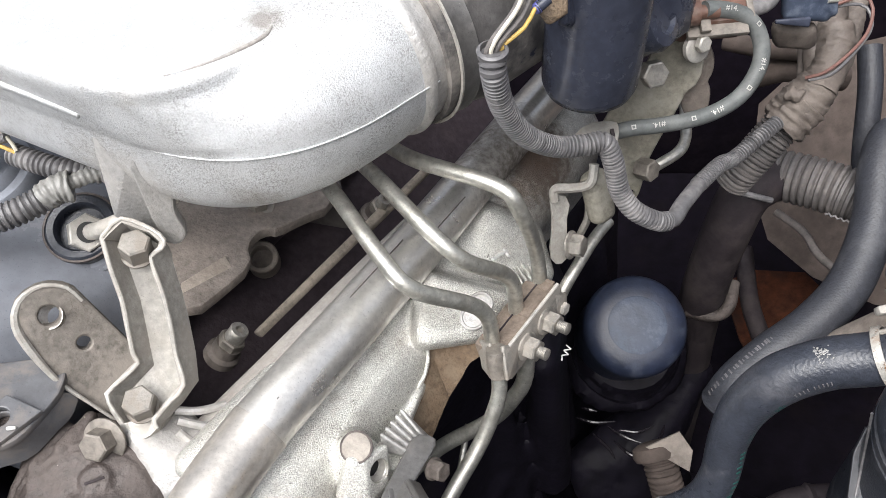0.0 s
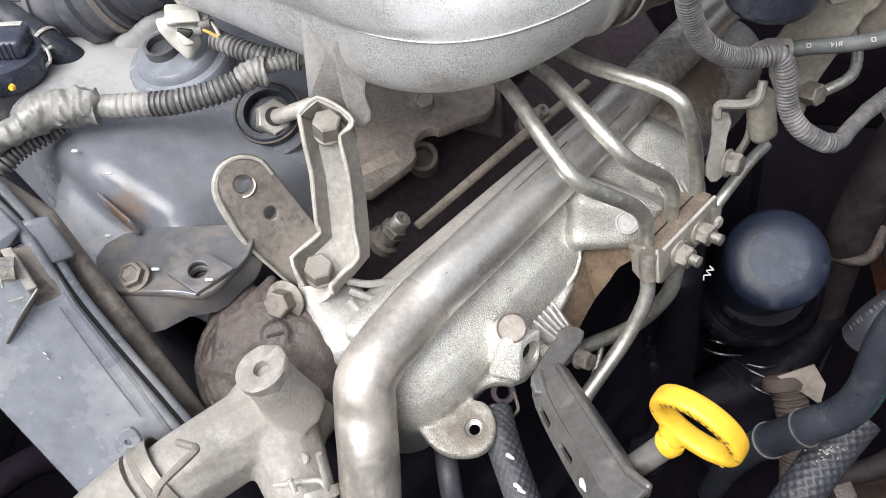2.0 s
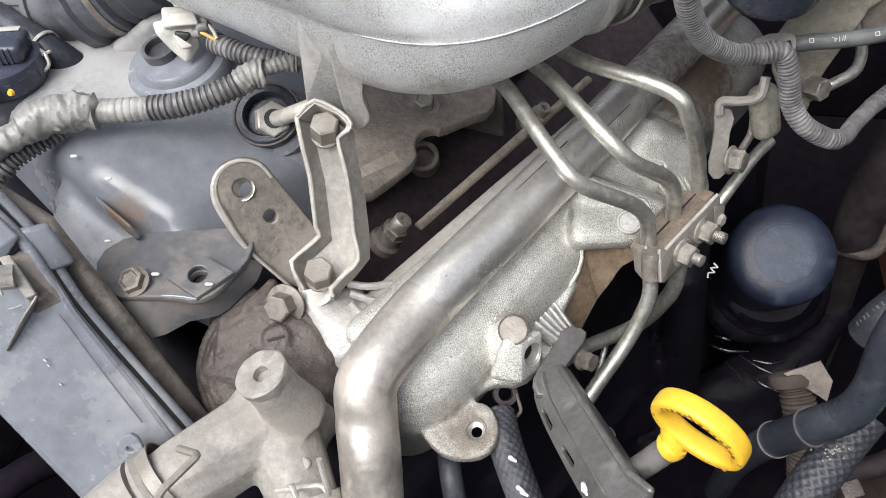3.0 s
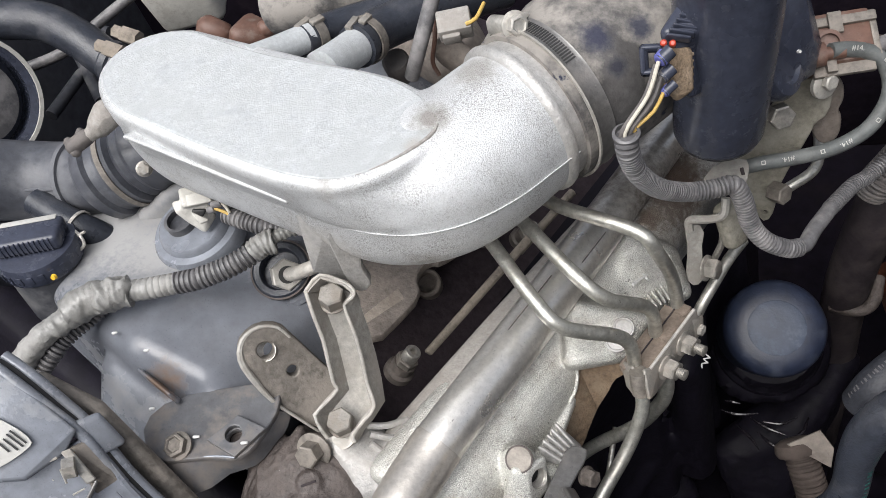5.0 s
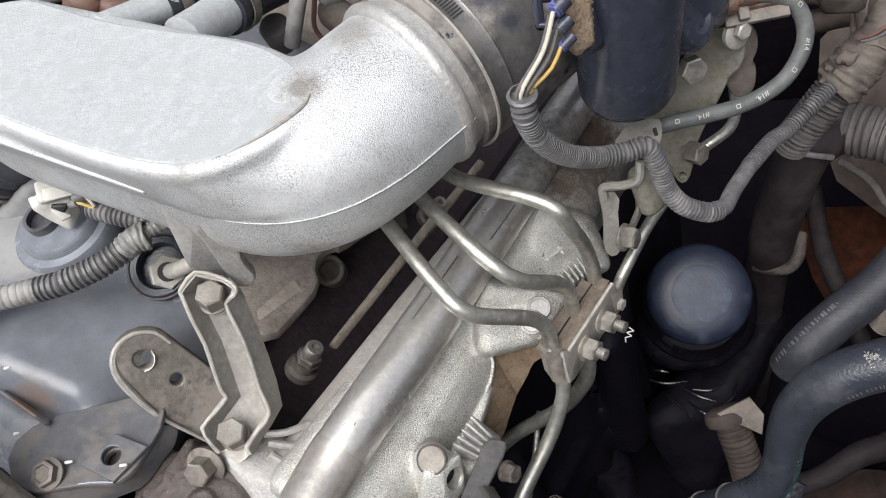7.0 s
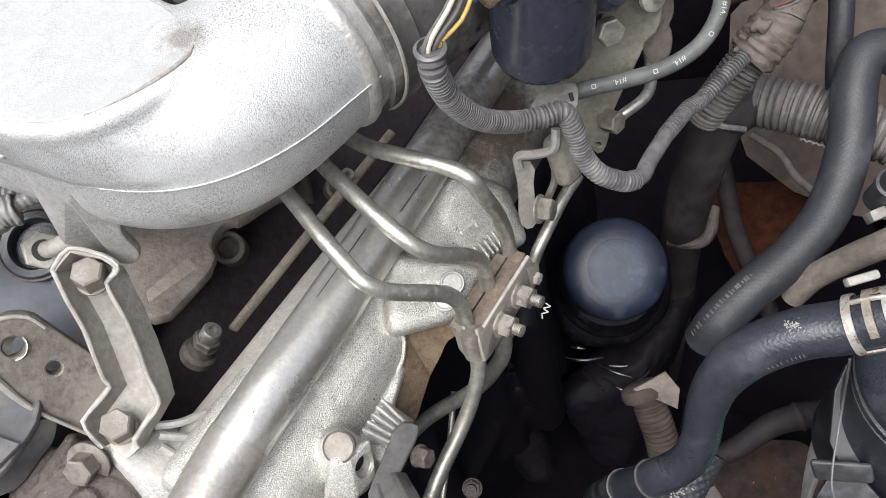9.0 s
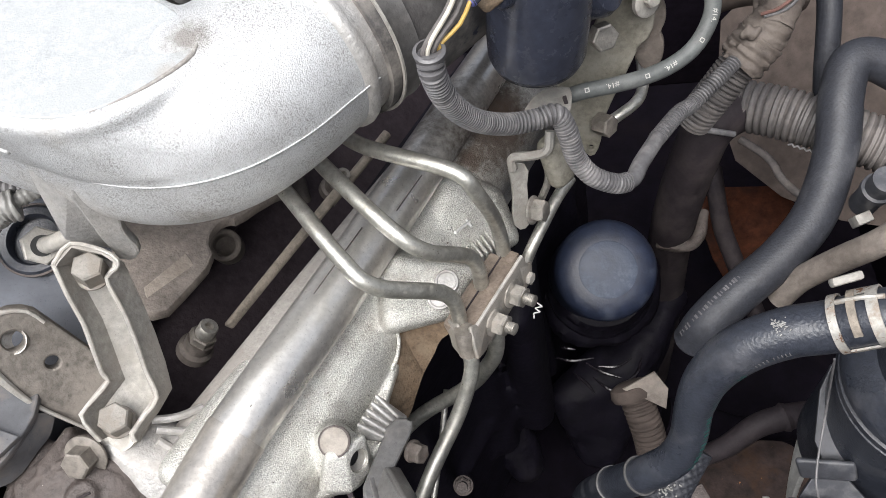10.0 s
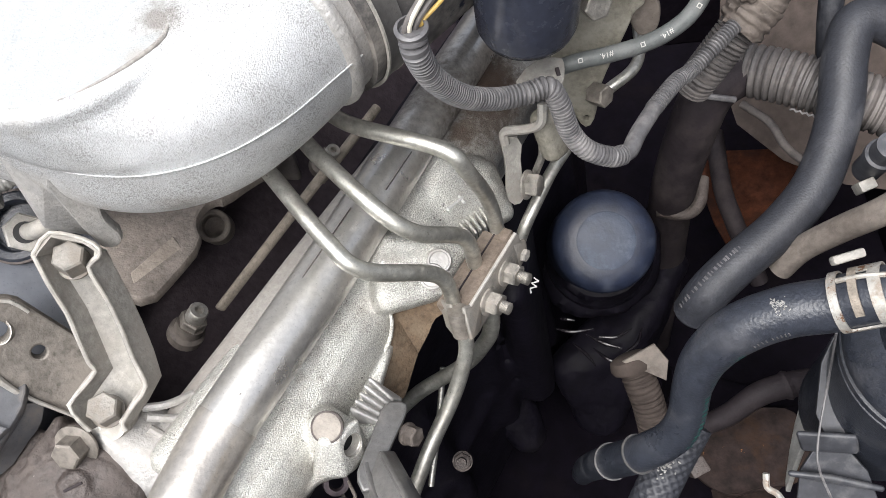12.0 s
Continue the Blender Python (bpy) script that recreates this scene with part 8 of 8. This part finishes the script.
part("cable", tube([(0.2458, 0.2391, 0.9333), (0.2534, 0.2297, 0.8795), (0.2450, 0.2005, 0.8625), (0.2443, 0.1858, 0.8535), (0.2548, 0.1705, 0.8311)], 0.0008, 8), "loom", gd)
part("clip_tongue", sweep(bends([(0.2116, 0.1559, 0.8861), (0.2060, 0.1635, 0.8915), (0.2002, 0.1655, 0.8934), (0.2008, 0.1728, 0.8978)], 0.004), 0.0019, 8), "soiled_steel", gd, "bent pale metal tongue")
# pale box given dark brown so that its shade sits in the colour
single("white_box", box(V((0.1912, 0.2195, 0.7507)), (0.014, 0.012, 0.02), (1, 0.5, 0), (0, -0.3, 0.9), 0.001), "brown_cast", "pale plastic connector drawn brown, shade put into its colour", "connector")
braid = thing("braided_hose", (0.1529, 0.1810, 0.8494), "braided hose with worn pale flecks under the coolant hose", "hose")
part("hose_body", knurled([(0.1670, 0.2072, 0.8893), (0.1518, 0.1860, 0.8765), (0.1346, 0.1592, 0.8602), (0.1165, 0.1282, 0.8228)], 0.0124, 12, 0.0062, 0.0006, 72), "rubber_grey", braid)
random.seed(21)
fl = bmesh.new()
for k in range(40):
    o = V((0.1489, 0.1817, 0.8873)) + V((random.gauss(0, 0.004), random.gauss(0, 0.003), random.gauss(0, 0.0025)))
    fl = join(fl, hull([(o, random.uniform(0.0004, 0.0009)), (o + V((random.uniform(-0.001, 0.001), random.uniform(-0.001, 0.001), 0)), 0.0004)], 6))
part("fleck", fl, "tape", braid, "worn white flecks")
# coloured almost black in place of the shade it lies in
single("low_pipe", tube([(0.2072, 0.3471, 0.5914), (0.2402, 0.3418, 0.5843), (0.2892, 0.3387, 0.5531), (0.3425, 0.3625, 0.5144), (0.4071, 0.4060, 0.3921), (0.4726, 0.4680, 0.2221)], 0.018, 16), "bay", "pipe deep in the bay, drawn near black for its shade", "pipe")
rl = thing("chassis_rail", (0.3215, 0.2859, 0.4225), "rust-stained steel chassis rail in the shade", "chassis rail")
part("rail", grimy([((0.2777, 0.3227, 0.3912), 0.02), ((0.3846, 0.3325, 0.3849), 0.02), ((0.2795, 0.2379, 0.3978), 0.02), ((0.3673, 0.2366, 0.3869), 0.02)], 4.0), "rail", rl)

single("inner_wing", sheet([(0.2900, 0.7500, 0.8050), (0.4950, 0.6900, 0.8900), (0.4540, 0.4343, 0.7514), (0.3540, 0.5104, 0.6926), (0.3127, 0.6328, 0.6591)], 0.004, rounds=1), "wing", "dusty brown painted wing sheet behind the harness", "wing panel", kind="structure")
for pts, r in (([(0.2252, 0.6208, 0.9150), (0.2555, 0.6013, 0.9200), (0.2829, 0.5960, 0.9200), (0.3073, 0.5909, 0.9200)], 0.0085), ([(0.2542, 0.6035, 0.8900), (0.2724, 0.5980, 0.9000), (0.2933, 0.5975, 0.9000), (0.3274, 0.5975, 0.8900)], 0.011)):
    single("bulkhead_pipe", tube(pts, r, 16), "wing", "dusty brown pipe along the bulkhead", "pipe", "pipes along the bulkhead")
deep = thing("deep_hose", (0.2728, 0.3057, 0.6600), "brown-black hose with a swollen end deep in the bay", "hose")
part("hose_body", tube([(0.2172, 0.2893, 0.6200), (0.2475, 0.2953, 0.6400), (0.2728, 0.3057, 0.6600), (0.2972, 0.3109, 0.6650), (0.3191, 0.3148, 0.6600)], lambda s, m: 0.009 + 0.003 * s, 20), "loom_black", deep)
part("end_bead", lathe([(0.0115, -0.004), (0.0135, 0.0), (0.0115, 0.004)], (0.2972, 0.3109, 0.6650), V((0.2972, 0.3109, 0.6650)) - V((0.2728, 0.3057, 0.6600)), 28), "loom_black", deep)
single("rust_floor", crumple(sheet([(0.2388, 0.3118, 0.5800), (0.2824, 0.3208, 0.5800), (0.3240, 0.3214, 0.5800), (0.3370, 0.2858, 0.5800), (0.3207, 0.2476, 0.5800), (0.2807, 0.2447, 0.5800), (0.2418, 0.2371, 0.5800), (0.2101, 0.2726, 0.5800)], 0.004, rounds=2), 0.002, 60), "rail", "flaking rust-brown floor panel deep in the bay", "panel", kind="structure")
single("wing_pipe", sweep(bends([(0.2762, 0.5220, 0.80), (0.2972, 0.4974, 0.80), (0.3006, 0.4719, 0.80), (0.3174, 0.4473, 0.80)], 0.012), 0.0035, 10), "wing_dust", "thin dusty brake pipe crossing the wing sheet", "pipe")
single("upper_hose", tube([(0.3253, 0.5703, 0.9431), (0.3265, 0.5450, 0.9197), (0.3270, 0.5193, 0.8839), (0.3286, 0.5075, 0.8636)], 0.0095, 18), "rubber_grey", "grey rubber hose beside the harness", "hose")

for pts in ([(-0.5975, 0.5622, 0.9500), (-0.5920, 0.6284, 0.9500), (-0.5678, 0.6779, 0.9500)], [(-0.7784, 0.7778, 0.9500), (-0.6782, 0.7346, 0.9500), (-0.5886, 0.7058, 0.9500)], [(-0.6876, 0.7523, 0.9500), (-0.5891, 0.6374, 0.9500), (-0.5384, 0.5781, 0.9500)]):
    single("wing_brace", sweep(pts, 0.007, 12, None), "plastic_dusty", "dark pressed brace along the wing", "brace", "braces along the wing")

# ---- things behind the elbow ----
bd = thing("breather_duct", (-0.4146, 0.3783, 1.0372), "black moulded intake duct behind the valve cover", "duct")
DUCT = spline([(-0.4838, 0.3534, 1.0683), (-0.4493, 0.3726, 1.0448), (-0.4146, 0.3783, 1.0372), (-0.3737, 0.3786, 1.0428), (-0.3486, 0.3906, 1.0499)])
part("shell", sweep(DUCT, lambda s, m: 0.034 - 0.005 * s, 40), "duct_plastic", bd)
part("end_rim", sweep(DUCT[int(0.62 * len(DUCT)):int(0.66 * len(DUCT))], 0.0335, 40), "duct_plastic", bd)
part("seam", sweep([p + V((0.004, -0.026, 0.017)) for p in DUCT[4:int(0.6 * len(DUCT))]], 0.0016, 8), "duct_plastic", bd)
sl = thing("duct_sleeve", (-0.3560, 0.3702, 1.0629), "ribbed rubber sleeve clamped to the intake duct", "hose")
SA = V((-0.3190, 0.3823, 1.0791)) - V((-0.3881, 0.3645, 1.0566))
part("sleeve", lathe([(0.034, -0.016), (0.037, -0.012), (0.037, -0.004), (0.033, -0.002), (0.032, 0.006), (0.0355, 0.008), (0.0355, 0.02), (0.031, 0.022), (0.0335, 0.026), (0.031, 0.030), (0.0330, 0.034), (0.0305, 0.038), (0.030, 0.05)], (-0.3638, 0.3782, 1.0456), SA, 48), "duct_plastic", sl)
part("band", lathe([(0.0357, 0.011), (0.0366, 0.011), (0.0366, 0.016), (0.0357, 0.016), (0.0357, 0.011)], (-0.3638, 0.3782, 1.0456), SA, 48), "brown_plate", sl)
bolt(sl, (-0.3091, 0.3485, 1.0755), (0.5, -0.6, 0.5), 0.008, 0.006, 0.006, "bolt", "screw")
single("breather_hose", tube([(-0.4250, 0.3465, 1.0474), (-0.4042, 0.3375, 1.0401), (-0.3851, 0.3311, 1.0327), (-0.3735, 0.3318, 1.0189), (-0.3646, 0.3354, 0.9928)], 0.0115, 20), "rubber", "short rubber breather hose beside the filler cap", "hose")
spring_clamp("hose_clamp", (-0.3867, 0.3314, 1.0335), V((-0.3851, 0.3311, 1.0327)) - V((-0.4042, 0.3375, 1.0401)), 0.0120, "wire spring clamp on the breather hose", ears=[[(-0.3772, 0.3187, 1.0427), (-0.3695, 0.3139, 1.0431), (-0.3674, 0.3101, 1.0369), (-0.3745, 0.3064, 1.0327)], [(-0.3755, 0.3149, 1.0407), (-0.3678, 0.3177, 1.0427)]], width=0.0025)
sh = thing("strut_hose", (-0.4636, 0.5289, 1.0664), "thick black hose behind the elbow end", "hose")
STRUT = [(-0.5458, 0.5298, 1.0959), (-0.4971, 0.5364, 1.0839), (-0.4636, 0.5289, 1.0664), (-0.4352, 0.5168, 1.0470), (-0.4016, 0.5133, 1.0325)]
part("hose_body", tube(STRUT, 0.0182, 24), "rubber", sh)
part("end_bead", lathe([(0.0182, -0.005), (0.0200, -0.003), (0.0200, 0.003), (0.0182, 0.005)], STRUT[3], V(STRUT[4]) - V(STRUT[2]), 32), "rubber", sh)
single("thin_hose", tube([(-0.6461, 0.5750, 0.9953), (-0.5684, 0.6009, 1.0013), (-0.5272, 0.6344, 1.0130), (-0.4860, 0.6679, 1.0246)], 0.006, 12), "loom", "thin grey hose in the dark corner", "hose")
dr = thing("blower_housing", (-0.5150, 0.4701, 1.0386), "black round housing with a bright rim", "housing")
part("drum", lathe([(0.06, -0.10), (0.06, 0), (0.057, 0.003), (0.05, 0.0), (0.05, -0.02)], (-0.5438, 0.4548, 1.0631), (0.9, -0.4, 0.25), 40), "plastic", dr)
part("rim", lathe([(0.0575, 0), (0.061, 0), (0.061, 0.003), (0.0575, 0.003), (0.0575, 0)], (-0.5421, 0.4535, 1.0641), (0.9, -0.4, 0.25), 48), "white_plastic", dr)
part("core", lathe([(0.04, -0.02), (0.04, 0.0), (0.02, 0.004)], (-0.5438, 0.4548, 1.0631), (0.9, -0.4, 0.25), 32), "loom", dr)
part("idle_valve", cast(join(hull([((-0.3297, 0.3589, 1.1106), 0.009), ((-0.3238, 0.3664, 1.1144), 0.011)]), hull([((-0.3402, 0.3495, 1.1070), 0.005), ((-0.3298, 0.3576, 1.1097), 0.006)])), 0.0014, 3), "cast_dusty", elb)
single("sensor_plug", join(*[hull([(p, r), (q, r)]) for p, q, r in (((-0.3478, 0.3442, 1.1055), (-0.3394, 0.3506, 1.1075), 0.006), ((-0.3544, 0.3491, 1.1051), (-0.3465, 0.3414, 1.1028), 0.004), ((-0.3502, 0.3596, 1.1052), (-0.3553, 0.3480, 1.0980), 0.003))]), "loom_dark", "small dark sensor plug at the elbow end", "plug")
rv = thing("washer_reservoir", (-0.4582, 0.6893, 1.0053), "milky white plastic reservoir behind the elbow", "reservoir")
part("tank", box(V((-0.4522, 0.6949, 1.0075)), (0.075, 0.07, 0.07), (1, 0.2, 0), (0, -0.2, 1), 0.010, 3), "white_plastic", rv)
part("foot", box(V((-0.4701, 0.6748, 0.9850)), (0.02, 0.02, 0.03), (1, 0.2, 0), (0, -0.2, 1), 0.003), "white_plastic", rv)
mc = thing("brake_union", (-0.3591, 0.6142, 0.9909), "reddish brown plastic union with two ports", "union")
part("body", join(hull([((-0.3913, 0.6143, 1.0023), 0.015), ((-0.3806, 0.6135, 0.9979), 0.013)]), hull([((-0.3565, 0.6061, 0.9969), 0.012), ((-0.3373, 0.6193, 0.9873), 0.014), ((-0.3556, 0.6320, 0.9905), 0.012)]), hull([((-0.3322, 0.6160, 0.9960), 0.009), ((-0.3240, 0.6193, 0.9958), 0.008)])), "brown_plastic", mc)
part("tip", lathe([(0.006, -0.01), (0.006, 0.005)], (-0.3240, 0.6202, 0.9964), (0.8, -0.2, 0.4), 12), "loom_dark", mc)
for k, (pp, ax, rr) in enumerate((((-0.1764, 0.4095, 1.1291), V((-0.1745, 0.4112, 1.1298)) - V((-0.1996, 0.3742, 1.1426)), 0.0105), ((-0.1390, 0.4066, 1.1230), V((-0.1390, 0.4089, 1.1221)) - V((-0.1516, 0.3684, 1.1344)), 0.0138))):
    stubh = thing("stub_hose", pp, "black rubber hose clamped to an elbow stub", "hose", "stub hoses")
    dd = V(ax).normalized()
    part("hose_body", tube([V(pp) - dd * 0.004, V(pp) + dd * 0.03, V(pp) + dd * 0.06 + V((0.02, 0.0, 0.0)), V(pp) + dd * 0.10 + V((0.05, 0.01, -0.01))], rr * 1.08, 24), "rubber", stubh)
    part("band", lathe([(rr * 1.09, 0), (rr * 1.09 + 0.0012, 0), (rr * 1.09 + 0.0012, 0.007), (rr * 1.09, 0.007), (rr * 1.09, 0)], V(pp) + dd * 0.004, dd, 32), "brown_plate", stubh)
    part("ear", join(box(V(pp) + dd * 0.008 + V((-0.004, -0.003, rr * 1.2)), (0.012, 0.005, 0.003), dd, (0, 0, 1), 0.0006), box(V(pp) + dd * 0.012 + V((0.003, -0.003, rr * 1.25)), (0.010, 0.005, 0.003), dd, (0.3, 0, 1), 0.0006)), "jaw_steel", stubh)
fp = thing("fuel_hose", (-0.0985, 0.4172, 1.1144), "grey rubber hose rising behind the elbow", "hose")
part("hose_body", tube([(-0.0841, 0.4328, 1.1478), (-0.0923, 0.4238, 1.1305), (-0.1011, 0.4140, 1.1128), (-0.1129, 0.4112, 1.0885)], 0.0052, 16), "loom", fp)
single("thin_wire", tube([(-0.0967, 0.4494, 1.1257), (-0.0942, 0.4292, 1.1091), (-0.0989, 0.4221, 1.0920), (-0.0974, 0.4229, 1.0790)], 0.0016, 8), "brown_plastic", "brown wire beside the rising hose", "wire")
single("plug_cap", lathe([(0.010, -0.02), (0.010, 0.0), (0.0085, 0.002), (0.0001, 0.002)], (-0.1302, 0.4337, 1.0857), (0.1, -0.4, 0.9), 28), "loom_dark", "grey rubber cap behind the elbow", "cap")
pc = thing("injector_plug", (-0.0735, 0.4106, 1.1268), "soiled grey connector behind the coupling", "connector")
part("shell", join(box(V((-0.0734, 0.4120, 1.1279)), (0.022, 0.016, 0.014), (1, 0.2, 0), (0.1, -0.4, 0.9), 0.0015), box(V((-0.0753, 0.4068, 1.1245)), (0.012, 0.010, 0.010), (1, 0.2, 0), (0.1, -0.4, 0.9), 0.0015)), "cast_dusty", pc)
part("wire", tube([(-0.0641, 0.4052, 1.1324), (-0.0580, 0.4088, 1.1331), (-0.0552, 0.4256, 1.1320)], 0.0013, 8), "ochre_wire", pc)
single("rear_manifold", cast(join(hull([((-0.1881, 0.5611, 1.0211), 0.02), ((-0.1125, 0.5190, 1.0144), 0.03), ((-0.1732, 0.6472, 1.0172), 0.03)]), hull([((-0.0993, 0.4614, 1.0702), 0.012), ((-0.0841, 0.4538, 1.0589), 0.012)])), 0.003, 4), "dirt", "dusty casting behind the elbow", "casting")
single("rear_pipe", tube([(-0.2919, 0.5761, 1.0429), (-0.2343, 0.5782, 1.0506), (-0.1766, 0.6015, 1.0486)], 0.022, 20), "rubber_dusty", "fat dusty hose across the back of the bay", "hose")
